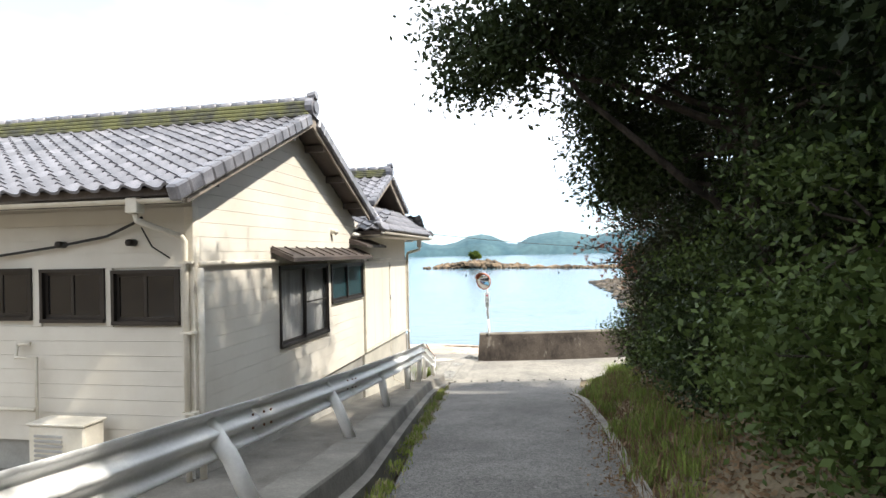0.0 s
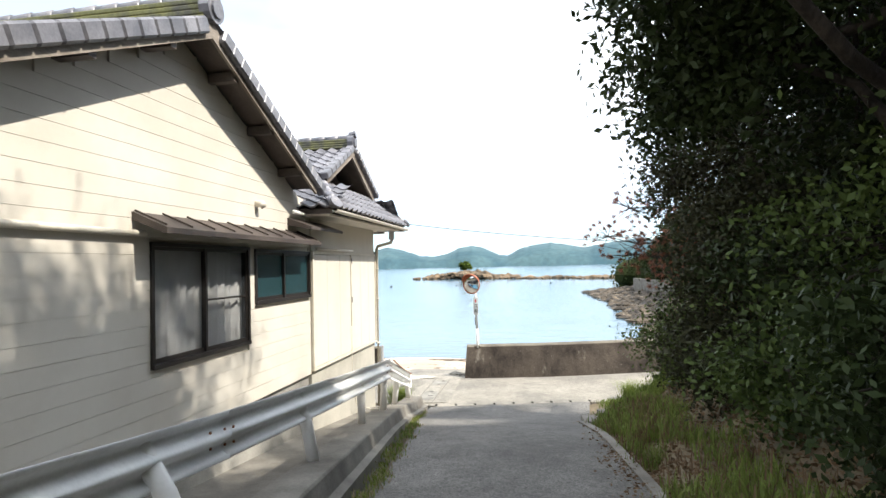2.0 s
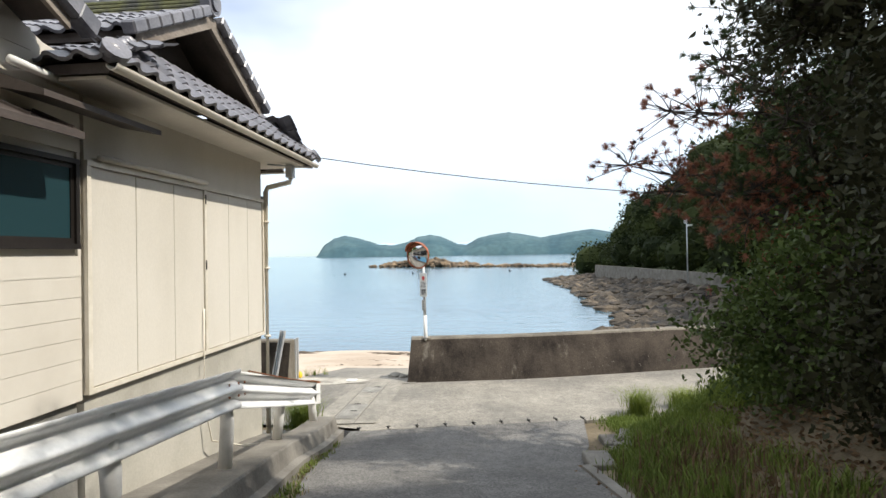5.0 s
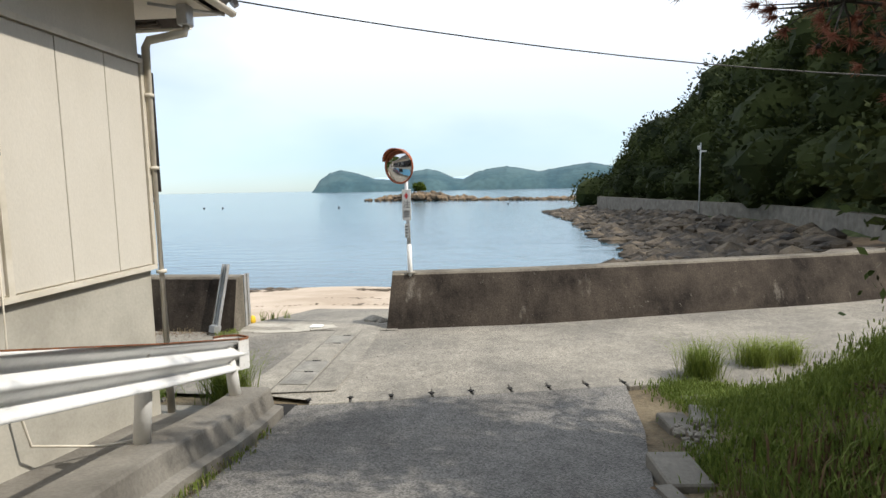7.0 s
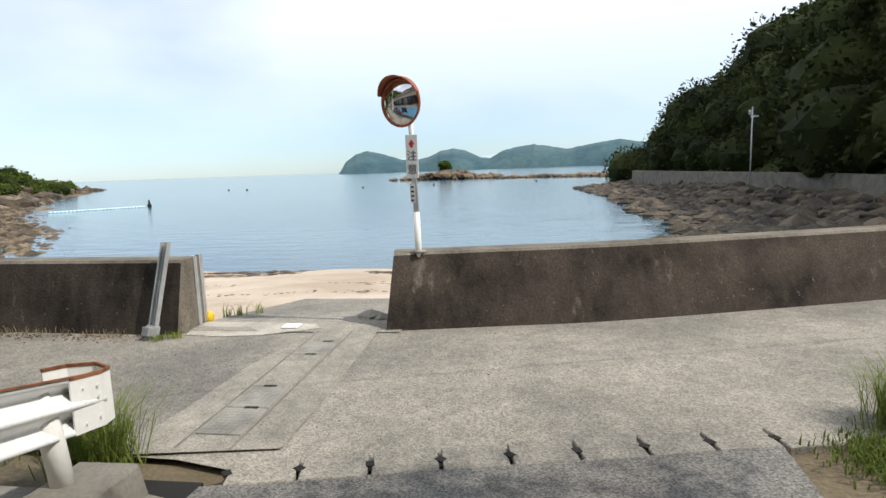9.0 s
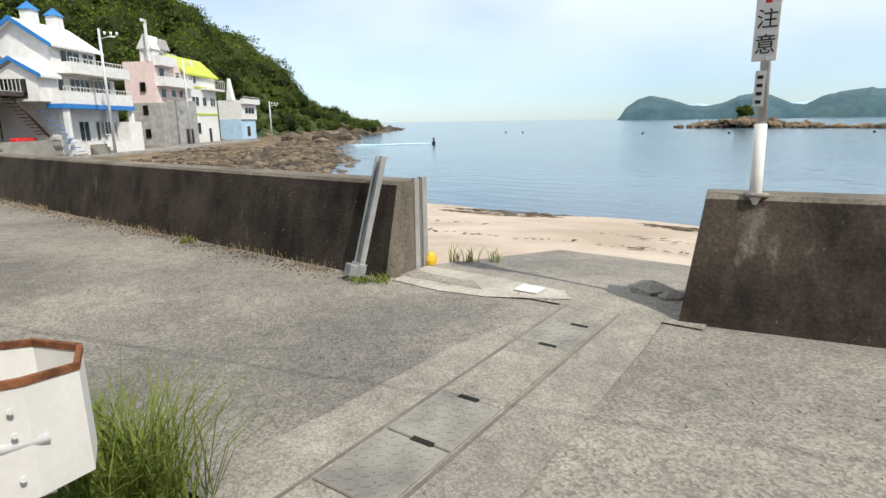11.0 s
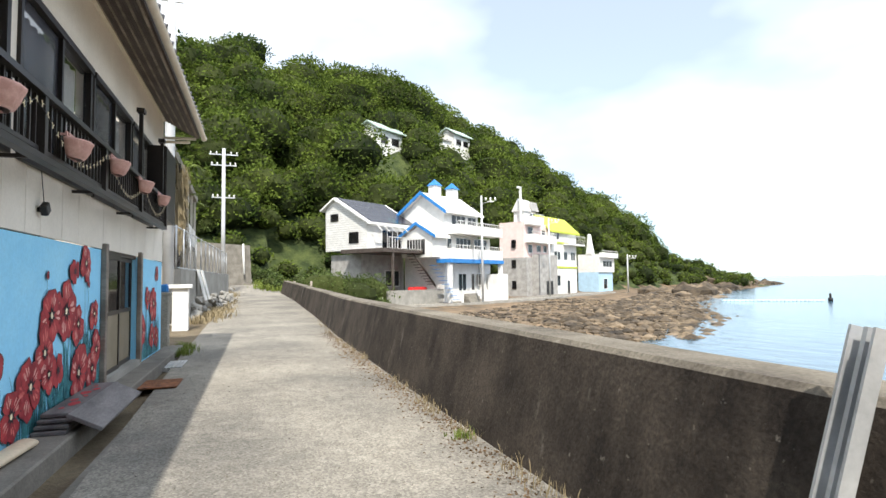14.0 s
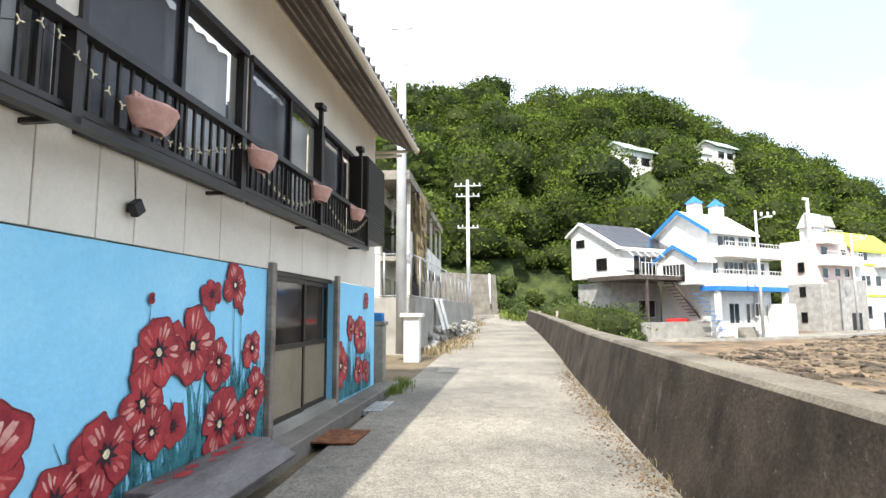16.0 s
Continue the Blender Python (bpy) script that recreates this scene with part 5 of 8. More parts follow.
mbox("back_wall", (0.0, -7.1, 0.0), (UEND, -7, 4.9), M_PLASTER, mural_house)
# Thin sheet coloured as the darkness of the rooms behind the windows
mbox("room_shade_sheet", (0.2, -2.2, 0.0), (UEND, -2.1, 4.9), M_RECESS_SHADE, mural_house)
# sliding doors with weathered posts
door = mbox("door", (DOOR[0] + 0.02, -0.12, 1.86), (DOOR[1] - 0.02, -0.02, 1.93), M_FRAME, mural_house, "brown glazed sliding doors")
for a, b, n in ((DOOR[0] + 0.05, 3.58, -0.09), (3.48, DOOR[1] - 0.05, -0.05)):
    mbox("stile", (a, n - 0.02, 0.22), (a + 0.06, n + 0.02, 1.86), M_FRAME, door)
    mbox("stile", (b - 0.06, n - 0.02, 0.22), (b, n + 0.02, 1.86), M_FRAME, door)
    for z in (0.22, 1.02, 1.8):
        mbox("rail", (a + 0.06, n - 0.02, z), (b - 0.06, n + 0.02, z + 0.06), M_FRAME, door)
    mbox("lower_panel", (a + 0.06, n - 0.01, 0.28), (b - 0.06, n + 0.006, 1.02), mat("door_panel", (0.2, 0.165, 0.11), (0.27, 0.225, 0.16), rough=0.5, var=0.1), door)
    mbox("pane", (a + 0.06, n - 0.006, 1.08), (b - 0.06, n + 0.002, 1.8), M_GLASS_DARK, door)
for a in (DOOR[0] - 0.1, DOOR[1]):
    mbox("door_post", (a, 0.0, 0.16), (a + 0.11, 0.07, 1.98), M_WOOD_GREY, mural_house, "weathered grey timber post", bevel=0.01)
mbox("door_sill", (DOOR[0] - 0.1, -0.1, 0.1), (DOOR[1] + 0.1, 0.06, 0.22), M_CONC, mural_house)

# the painted flowers
random.seed(4)


def petal(bm, u, z, r, a, w, n):
    pts, k = [], 26
    for i in range(k):
        t = 2 * math.pi * i / k
        x = r * 0.5 * (1 - math.cos(t))
        y = w * math.sin(t) * (0.55 + 0.55 * x / r) * (1 + 0.1 * math.sin(3 * t + a * 5) + 0.05 * math.sin(7 * t + a * 11))
        x *= 1 + 0.06 * math.sin(5 * t + a * 3)
        pts.append((u + x * math.cos(a) - y * math.sin(a), n, z + x * math.sin(a) + y * math.cos(a)))
    bm.faces.new([bm.verts.new(p) for p in pts])


def wobble(bm, u, z, r, n, k=13, sq=1.0):
    bm.faces.new([bm.verts.new((u + r * math.cos(t) * (1 + 0.18 * math.sin(5 * t + u * 9)), n, z + sq * r * math.sin(t) * (1 + 0.15 * math.cos(4 * t + z * 7)))) for t in [2 * math.pi * i / k for i in range(k)]])


def stem(bm, pts, w, n):
    vs = []
    for i, p in enumerate(pts):
        ww = w * (1 - 0.75 * i / (len(pts) - 1))
        vs.append((bm.verts.new((p[0] - ww, n, p[1])), bm.verts.new((p[0] + ww, n, p[1]))))
    for a, b in zip(vs, vs[1:]):
        bm.faces.new((a[0], a[1], b[1], b[0]))


def bmesh_flat(bm, f, z):
    """Squeezes a mesh to f of its height and lifts it to z."""
    for v in bm.verts:
        v.co.z = v.co.z * f + z + 0.012 * noise.noise(v.co * 4)
        v.co.y += 0.01 * noise.noise(v.co * 3 + Vector((5, 0, 0)))
    return bm


FLOWERS = [(7.94, 0.67, 0.27), (7.45, 0.39, 0.2), (7.05, 0.56, 0.24), (6.72, 0.82, 0.22), (6.6, 0.6, 0.17), (6.56, 1.16, 0.25), (6.12, 1.18, 0.27), (5.7, 1.02, 0.19), (5.06, 1.1, 0.17), (5.86, 1.6, 0.13), (5.45, 1.7, 0.18), (6.34, 0.6, 0.14), (5.65, 0.48, 0.27),
           (5.12, 0.45, 0.2), (4.95, 0.66, 0.19), (6.67, 1.55, 0.04), (5.3, 1.47, 0.04), (0.99, 1.08, 0.3), (1.6, 1.18, 0.17), (0.66, 1.65, 0.15), (2.12, 0.65, 0.29), (1.09, 0.48, 0.22), (0.64, 0.44, 0.18), (8.25, 0.98, 0.2), (8.3, 0.5, 0.18), (9.0, 0.62, 0.06), (9.5, 0.42, 0.07), (9.9, 0.33, 0.07)]
for i in range(420):
    base = random.choice([random.uniform(4.75, 7.3)] * 5 + [random.uniform(0.3, 2.2)] * 3 + [random.uniform(7.3, 10.2)])
    h = random.uniform(0.25, 0.75) * (1.25 if 4.7 < base < 6.2 or base < 2.2 else 0.8)
    lean = random.uniform(-0.22, 0.22)
    bm = bmesh.new()
    stem(bm, [(base + lean * t * t, 0.14 + h * t) for t in (0, 0.35, 0.7, 1)], random.uniform(0.008, 0.026), 0.004 + 0.002 * (i % 3))
    part("painted_stem", mbm(bm), M_STEM, mural_house)
for i, (u, z, r) in enumerate(FLOWERS):
    bm = bmesh.new()
    stem(bm, [(u + 0.05 * math.sin(i), 0.12), (u + 0.07 * math.sin(i), z * 0.5), (u, z)], 0.014, 0.011)
    part("painted_stem", mbm(bm), M_STEM, mural_house)
    a0, np_ = random.uniform(0, 6.28), (5 if r > 0.22 else 4)
    flower = part("painted_flower", mbm((lambda b: (wobble(b, u, z, r * 0.55, 0.0125), b)[1])(bmesh.new())), M_RED, mural_house, "painted red flower")
    for k in range(np_):
        a = a0 + 2 * math.pi * k / np_ + random.uniform(-0.25, 0.25)
        bm = bmesh.new()
        rr = r * random.uniform(0.95, 1.3)
        petal(bm, u, z, rr * 1.04, a, rr * 0.64, 0.0138 + 0.0016 * k)
        part("petal_edge", mbm(bm), M_REDDARK, flower)
        bm = bmesh.new()
        petal(bm, u, z, rr, a, rr * 0.6, 0.0146 + 0.0016 * k)
        part("petal", mbm(bm), M_RED, flower)
        if r > 0.14:
            for s, q in ((-0.3, 0.42), (0.05, 0.5), (0.34, 0.36)):
                bm = bmesh.new()
                petal(bm, u + rr * 0.42 * math.cos(a + s), z + rr * 0.42 * math.sin(a + s), rr * q * random.uniform(0.7, 1.1), a + s * 0.6, rr * random.uniform(0.04, 0.1), 0.0149 + 0.0016 * k + 0.0002 * (s > 0) + 0.0001 * (s > 0.2))
                part("petal_light", mbm(bm), M_PINK if (k + i) % 3 else M_RED2, flower)
    bm = bmesh.new()
    bm.faces.new([bm.verts.new((u + r * (0.2 + 0.34 * (j % 2) * random.uniform(0.5, 1)) * math.cos(j * 0.3927), 0.0232, z + r * (0.2 + 0.34 * (j % 2) * random.uniform(0.5, 1)) * math.sin(j * 0.3927))) for j in range(16)])
    part("flower_heart", mbm(bm), M_BLACKP, flower)
    if r > 0.14:
        bm = bmesh.new()
        wobble(bm, u + 0.01, z, r * 0.13, 0.0245, 9)
        part("flower_centre", mbm(bm), M_CREAMP, flower)
mbox("notice_board", (8.3, 0.02, 0.87), (10.4, 0.06, 1.92), M_BLACK, mural_house, "black weathered board over the mural")

# upper windows, balcony rail, roof
for a, b in WIN:
    fr = mbox("window", (a, -0.1, 3.95), (b, 0.05, 4.02), M_FRAME, mural_house, "brown sliding window with pale curtains")
    mbox("sill", (a, -0.1, 2.5), (b, 0.05, 2.56), M_FRAME, fr)
    mid = (a + b) / 2
    for p, n in ((a, 0.0), (a + 0.02, 0.0), (mid - 0.03, 0.0), (b - 0.05, 0.0)):
        mbox("stile", (p, n - 0.05, 2.56), (p + 0.05, n + 0.03, 3.95), M_FRAME, fr)
    mbox("pane", (a + 0.07, -0.03, 2.56), (mid - 0.03, -0.024, 3.95), M_GLASS, fr)
    mbox("screen", (mid + 0.02, -0.012, 2.56), (b - 0.05, -0.006, 3.95), M_SCREEN, fr)
    k, vs = 30, []
    for i in range(k + 1):
        u = a + 0.08 + (b - a - 0.16) * i / k
        for z in (2.58, 3.93):
            vs.append(MF @ Vector((u, -0.14 + 0.025 * math.sin(i * 2.1), z)))
    obj("curtain", vs, [(2 * i, 2 * i + 2, 2 * i + 3, 2 * i + 1) for i in range(k)], M_CURTAIN, fr, smooth=True)
rail = empty("balcony_rail", "dark brown metal balcony rail under the windows", "railing")
for z, h, n in ((2.42, 0.05, 0.04), (2.5, 0.035, 0.02), (2.93, 0.05, 0.045)):
    mbox("rail_bar", (1.75, 0.26, z), (UEND, 0.26 + n * 2, z + h), M_FRAME, rail)
u = 1.85
while u < UEND:
    mbox("baluster", (u, 0.28, 2.53), (u + 0.022, 0.30, 2.93), M_FRAME, rail)
    u += 0.115
for u in (1.75, 3.97, 5.97, 7.82, 9.8, 11.8):
    mbox("rail_post", (u, 0.24, 2.43), (u + 0.07, 0.34, 3.0), M_FRAME, rail)
    mbox("arm", (u + 0.015, 0.0, 2.44), (u + 0.05, 0.26, 2.47), M_FRAME, rail)
for u in (3.97, 2.15):
    mbox("pole_stand", (u, 0.28, 2.9), (u + 0.05, 0.33, 3.92), M_FRAME, rail)
    mbox("pole_arm", (u - 0.02, 0.26, 3.9), (u + 0.14, 0.36, 3.96), M_FRAME, rail)
for ua, ub in ((0.56, 1.75), (UEND - 0.75, UEND + 0.1)):
    sh = mbox("shutter_box", (ua, 0.0, 2.62), (ub, 0.3, 3.96), M_FRAME, mural_house, "dark brown louvred shutter box")
    for k in range(26):
        mbox("louvre", (ua + 0.02, 0.3, 2.66 + k * 0.05), (ub - 0.02, 0.318, 2.695 + k * 0.05), M_FRAME, sh)
# string of small star lights
stars = empty("light_string", "string of small star lights along the rail", "light string")
for k in range(70):
    u = 2.0 + k * 0.118
    z = 2.86 - 0.3 * abs(math.sin((u - 2.0) * 1.55))
    bm = bmesh.new()
    for a in (0, 2.1, 4.2):
        add_box(bm, (-0.003, -0.003, 0), (0.003, 0.003, 0.028), Matrix.Translation((u, 0.36, z)) @ Matrix.Rotation(a + k, 4, "Y"))
    part("star", mbm(bm), M_CREAMP, stars)
tube("wire", [MF @ Vector((2.0 + k * 0.236, 0.355, 2.86 - 0.3 * abs(math.sin(k * 0.236 * 1.55)))) for k in range(36)], 0.003, M_BLACK, stars, sides=4)


def flower_pot(u, z, s=1.0):
    """A half-round hanging planter with a lip and ribs."""
    pot = empty("hanging_planter", "pink plastic half-round planter on the balcony rail", "planter", "planters on the rail")
    rows = [(0.0, 0.085), (0.02, 0.11), (0.1, 0.14), (0.17, 0.155), (0.19, 0.165), (0.215, 0.165), (0.215, 0.15), (0.12, 0.13)]
    vs, fs, k = [], [], 13
    for h, r in rows:
        for i in range(k):
            a = math.pi * i / (k - 1)
            vs.append(MF @ Vector((u + s * 1.3 * r * math.cos(a), 0.36 + s * r * (1 + 0.03 * math.sin(i * 3)) * math.sin(a), z + s * 0.72 * (h - 0.1))))
    for r in range(len(rows) - 1):
        fs += [(r * k + i, r * k + i + 1, (r + 1) * k + i + 1, (r + 1) * k + i) for i in range(k - 1)]
        fs.append((r * k + k - 1, r * k, (r + 1) * k, (r + 1) * k + k - 1))
    fs.append(tuple(range(k)))
    obj("bowl", vs, fs, M_TERRA, pot, smooth=True)
    mbox("back_plate", (u - s * 0.13, 0.35, z + s * 0.06), (u + s * 0.13, 0.362, z + s * 0.15), M_TERRA, pot)
    mbox("soil", (u - s * 0.13, 0.37, z + s * 0.03), (u + s * 0.13, 0.47, z + s * 0.04), M_EARTH, pot)
    for d in (-0.08, 0.08):
        mbox("hook", (u + s * d, 0.3, z + s * 0.12), (u + s * d + 0.015, 0.37, z + s * 0.14), M_TERRA, pot)


for u, z in ((7.32, 2.62), (5.79, 2.76), (4.24, 2.79), (2.72, 2.81), (8.85, 2.62)):
    flower_pot(u, z)
lamp = empty("spot_light", "small black square spot light hanging by a cable", "spot light")
bm = bmesh.new()
add_box(bm, (-0.05, -0.03, -0.05), (0.05, 0.03, 0.05), bevel=0.008)
bmesh.ops.transform(bm, matrix=Matrix.Translation((6.97, 0.07, 2.15)) @ Matrix.Rotation(radians(35), 4, "Y"), verts=bm.verts)
part("housing", mbm(bm), M_BLACK, lamp)
tube("cable", [MF @ Vector((6.97, 0.06, 2.19)), MF @ Vector((6.96, 0.03, 2.5))], 0.004, M_BLACK, lamp, sides=5)
mbox("bracket", (6.95, 0.0, 2.12), (6.99, 0.05, 2.16), M_BLACK, lamp)
EN = 0.7
prof = [(EN, 4.56), (EN, 4.66), (-0.1, 5.12), (-0.45, 5.12), (-0.45, 4.98), (-0.1, 5.0)]
rv = [MF @ Vector((u, n, z)) for u in (-0.15, UEND + 0.3) for n, z in prof]
obj("roof_deck", rv, [(0, 1, 2, 3, 4, 5), (11, 10, 9, 8, 7, 6)] + [(i, i + 6, (i + 1) % 6 + 6, (i + 1) % 6) for i in range(6)], M_WOOD_DARK, mural_house)
for k in range(13):   # soffit boards along the eave
    n = 0.03 + k * 0.05
    z = 4.985 - 0.55 * (n + 0.1)
    mbox("soffit_board", (-0.1, n, z - 0.03), (UEND, n + 0.032, z), M_WOOD_DARK if k % 3 else M_WOOD_GREY, mural_house)
mbox("eave_trim", (0, 0.0, 4.86), (UEND, 0.05, 4.93), M_PIPE, mural_house)
sl = Vector((0, -0.8, 0.46)).normalized()
tile_field(mural_house, MF @ Vector((-0.15, EN + 0.04, 4.69)), MU, MF.to_3x3() @ sl, 48, 3, 48)
mg = [MF @ Vector((u, EN + 0.07, 4.6)) for u in (UEND + 0.3, -0.2)]
sweep("gutter", gut, mg, M_PIPE, mural_house, "cream eaves gutter")
tube("gutter_end", [mg[1], mg[1] + Vector((-0.05, 0, 0))], 0.058, M_PIPE, mural_house)
for z, n in ((4.5, 0.62), (4.42, 0.5)):
    tube("eave_pipe", [MF @ Vector((0.05, 0.0, z)), MF @ Vector((-0.1, n, z + 0.05))], 0.03, M_PIPE, mural_house)

# the ledge in front, the gutter channel, and what lies on it
ledge = mbox("pavement_ledge", (-0.6, 0.0, -0.4), (UEND - 0.5, 0.36, 0.12), M_KERB, None, bevel=0.015)
tagged(ledge, "worn concrete ledge under the mural", "ledge", kind="structure")
for n0, n1, zt in ((0.36, 0.62, -0.22), (0.62, 0.69, -0.012)):
    o = mbox("trim_gutter" if n0 < 0.5 else "trim_kerb", (-0.5, n0, -0.5), (UEND - 0.3, n1, zt), M_KERB, None)
    tagged(o, "concrete roadside gutter channel" if n0 < 0.5 else "concrete gutter edge", "gutter", kind="structure")
mbox("trim_litter", (11.2, 0.37, -0.22), (12.0, 0.6, -0.17), M_SEAWEED, None)
tagged(bpy.data.objects["trim_litter"], "rotting leaves in the gutter", "leaves", kind="structure")
stack = empty("board_stack", "stack of grey weathered boards with red paint stains", "boards")
for k in range(4):
    mbox("board", (5.15 + 0.03 * k, 0.02 + 0.012 * k, 0.12 + k * 0.045), (7.05 - 0.04 * k, 0.3 + 0.012 * k, 0.155 + k * 0.045), M_BOARD, stack, bevel=0.006)
bm = add_box(bmesh.new(), (5.3, -0.16, -0.02), (7.05, 0.16, 0.02), bevel=0.006)
bmesh.ops.transform(bm, matrix=Matrix.Translation((0, 0.44, 0.215)) @ Matrix.Rotation(radians(-27), 4, "X"), verts=bm.verts)
part("tilted_board", mbm(bm), M_BOARD, stack)
for k in range(7):
    bm = bmesh.new()
    wobble(bm, 5.5 + 0.2 * k, 0, 0.05 + 0.03 * (k % 3), 0, 10, 0.45)
    bmesh.ops.transform(bm, matrix=Matrix.Translation((0, 0.16 + 0.05 * (k % 2), 0.294)) @ Matrix.Rotation(radians(90), 4, "X"), verts=bm.verts)
    part("paint_stain", mbm(bm), M_RED, stack)
log = part("driftwood_log", mbm(bmesh_flat(add_tube(bmesh.new(), [(7.4, 0.12, 0.0), (8.5, 0.06, 0.004), (9.6, 0.0, 0.0)], 0.085, 16), 0.42, 0.156)), mat("pale_wood", (0.62, 0.5, 0.34), (0.76, 0.64, 0.48), rough=0.8, var=0.12, bump=0.2), smooth=True)
tagged(log, "pale peeled log lying on the ledge", "log")
pl = mbox("rusty_plate", (3.6, 0.33, 0.02), (4.3, 0.85, 0.036), M_RUST, None)
tagged(pl, "rusty brown steel plate bridging the gutter", "steel plate")
gr = empty("gutter_grate", "grey concrete grate over the gutter", "grate")
for k in range(5):
    mbox("bar", (1.3, 0.38 + k * 0.06, -0.02), (2.2, 0.42 + k * 0.06, 0.02), M_GALV, gr)
for uu in (1.3, 2.17):
    mbox("end_bar", (uu, 0.36, -0.05), (uu + 0.03, 0.68, -0.02), M_GALV, gr)
box_ = empty("mail_box", "blue mail box on a pale pillar", "mail box")
bx = Vector((-13.95, 18.3, 0))
box("pillar", bx + Vector((-0.18, -0.15, 0)), bx + Vector((0.15, 0.15, 1.2)), M_CONC_PALE, box_, bevel=0.015)
box("pillar_cap", bx + Vector((-0.22, -0.19, 1.2)), bx + Vector((0.19, 0.19, 1.27)), M_CONC_PALE, box_, bevel=0.01)
box("case", bx + Vector((-0.14, -0.14, 1.27)), bx + Vector((0.12, 0.12, 1.44)), M_ROOFBLUE, box_, bevel=0.02)
box("flap", bx + Vector((-0.1, 0.12, 1.27)), bx + Vector((0.08, 0.13, 1.41)), M_ROOFBLUE, box_)

# ---- beyond: gate pillar, retaining wall with mesh fence, poles ----
gate = empty("gate_pillar", "white rendered gate pillar with flat cap", "gate pillar")
box("shaft", (-19.85, 18.0, 0.0), (-19.4, 18.45, 1.3), M_WHITE, gate, bevel=0.01)
box("cap", (-19.95, 17.9, 1.3), (-19.3, 18.55, 1.42), M_WHITE, gate, bevel=0.015)
RA, RB = Vector((-21.6, 18.1, 0)), Vector((-41, 19.45, 0))
rd = (RB - RA).normalized()
ret = obj("wall_retaining", [p + Vector((0, 0, z)) for p in (RA, RB) for z in (-0.3,)] + [p + Vector((0, -0.3, -0.3)) for p in (RA, RB)] + [RA + Vector((0, -0.05, 1.95)), RB + Vector((0, -0.05, 2.0)), RA + Vector((0, -0.35, 1.95)), RB + Vector((0, -0.35, 2.0))],
          [(0, 1, 5, 4), (4, 5, 7, 6), (3, 2, 6, 7), (0, 4, 6, 2), (1, 3, 7, 5)], M_CONC)
tagged(ret, "stained concrete retaining wall", "wall", kind="structure")
box("wall_return", (-22, 10, -0.3), (-21.6, 18.05, 1.95), M_CONC)
tagged(bpy.data.objects["wall_return"], "stained concrete retaining wall return", "wall", kind="structure")
stone = empty("rubble_wall", "low rough rubble stone wall at the roadside", "stone wall")
random.seed(9)
for k in range(70):
    t, h = random.random(), random.uniform(0.05, 0.75)
    p = Vector((-22.6, 18.35, 0)).lerp(Vector((-38, 19.75, 0.3)), t)
    bm = bmesh.new()
    bmesh.ops.create_icosphere(bm, subdivisions=1, radius=random.uniform(0.14, 0.24))
    for v in bm.verts:
        v.co = Vector((v.co.x * 1.3, v.co.y, v.co.z * 0.75)) * (1 + 0.3 * noise.noise(v.co * 7 + p))
    bmesh.ops.translate(bm, verts=bm.verts, vec=p + Vector((0, -0.25 * h, h)))
    part("stone", bm, M_CONC, stone)
fence = empty("mesh_fence", "grey chain-link fence on a retaining wall", "fence")
n = 12
for k in range(n + 1):
    p = RA.lerp(RB, k / n) + Vector((0, -0.2, 1.95))
    tube("post", [p, p + Vector((0, 0, 1.5))], 0.03, M_GALV, fence)
p0 = RA + Vector((0, -0.2, 1.95))
for h in (0.05, 1.45):
    tube("rail", [p0 + Vector((0, 0, h)), RB + Vector((0, -0.2, 1.95 + h))], 0.02, M_GALV, fence)
    tube("rail", [p0 + Vector((0, 0, h)), Vector((-21.6, 14, 1.95 + h))], 0.02, M_GALV, fence)
for k in range(4):
    p = Vector((-21.6, 17 - k, 1.95))
    tube("post", [p, p + Vector((0, 0, 1.5))], 0.03, M_GALV, fence)
wv = []
def wires(a, b, n):
    L = (b - a).length
    d = (b - a).normalized()
    for i in range(int(L / 0.1)):
        for s in (1, -1):
            x0 = i * 0.1
            pts = [a + d * max(0, min(L, x0 + s * q)) + Vector((0, 0, q)) for q in (0.05, 1.45)]
            w = d * 0.0022
            wv.extend([pts[0] - w, pts[0] + w, pts[1] + w, pts[1] - w])
wires(p0, RB + Vector((0, -0.2, 1.95)), 0)
wires(p0, Vector((-21.6, 14, 1.95)), 0)
m_ = quads("chain_link", [tuple(v) for v in wv], M_GREYW, fence)
m_["kind"] = "stuff"
for k in range(2):
    b = box("sign_board", (-0.3 + k * 0.02, 0, 0), (0.3, 0.03, 1.3), M_WHITE, None, m=Matrix.Translation((-25.5 - k * 1.2, 18.68 + k * 0.08, 0.75)) @ Matrix.Rotation(radians(14), 4, "X") @ Matrix.Rotation(radians(-5), 4, "Z"))
    tagged(b, "white sign board leaning on the wall", "sign")


def utility_pole(name, x, y, z0, z1, r, arms, label):
    p = empty(name, label, "utility pole")
    tube("shaft", [(x, y, z0), (x, y, z1)], r, M_POLE, p, r2=r * 0.75, sides=14)
    for z, L, dx in arms:
        box("cross_arm", (x - 0.05, y - L, z), (x + 0.05, y + L, z + 0.08), M_GALV, p)
        for k in (-0.9, -0.5, 0.5, 0.9):
            tube("insulator", [(x, y + k * L, z + 0.08), (x, y + k * L, z + 0.26)], 0.045, M_WHITE, p, sides=8)
    for k in range(10):
        z = z0 + 2 + k * 0.9
        if z < z1 - 0.5:
            tube("step_bolt", [(x - 0.2, y + 0.15 * (-1) ** k, z), (x + 0.2, y + 0.15 * (-1) ** k, z)], 0.012, M_GALV, p, sides=5)
    return p


utility_pole("utility_pole", -20.2, 17.8, 0.2, 13.5, 0.17, [(10.6, 0.35, 0)], "tall grey concrete utility pole behind the fence")
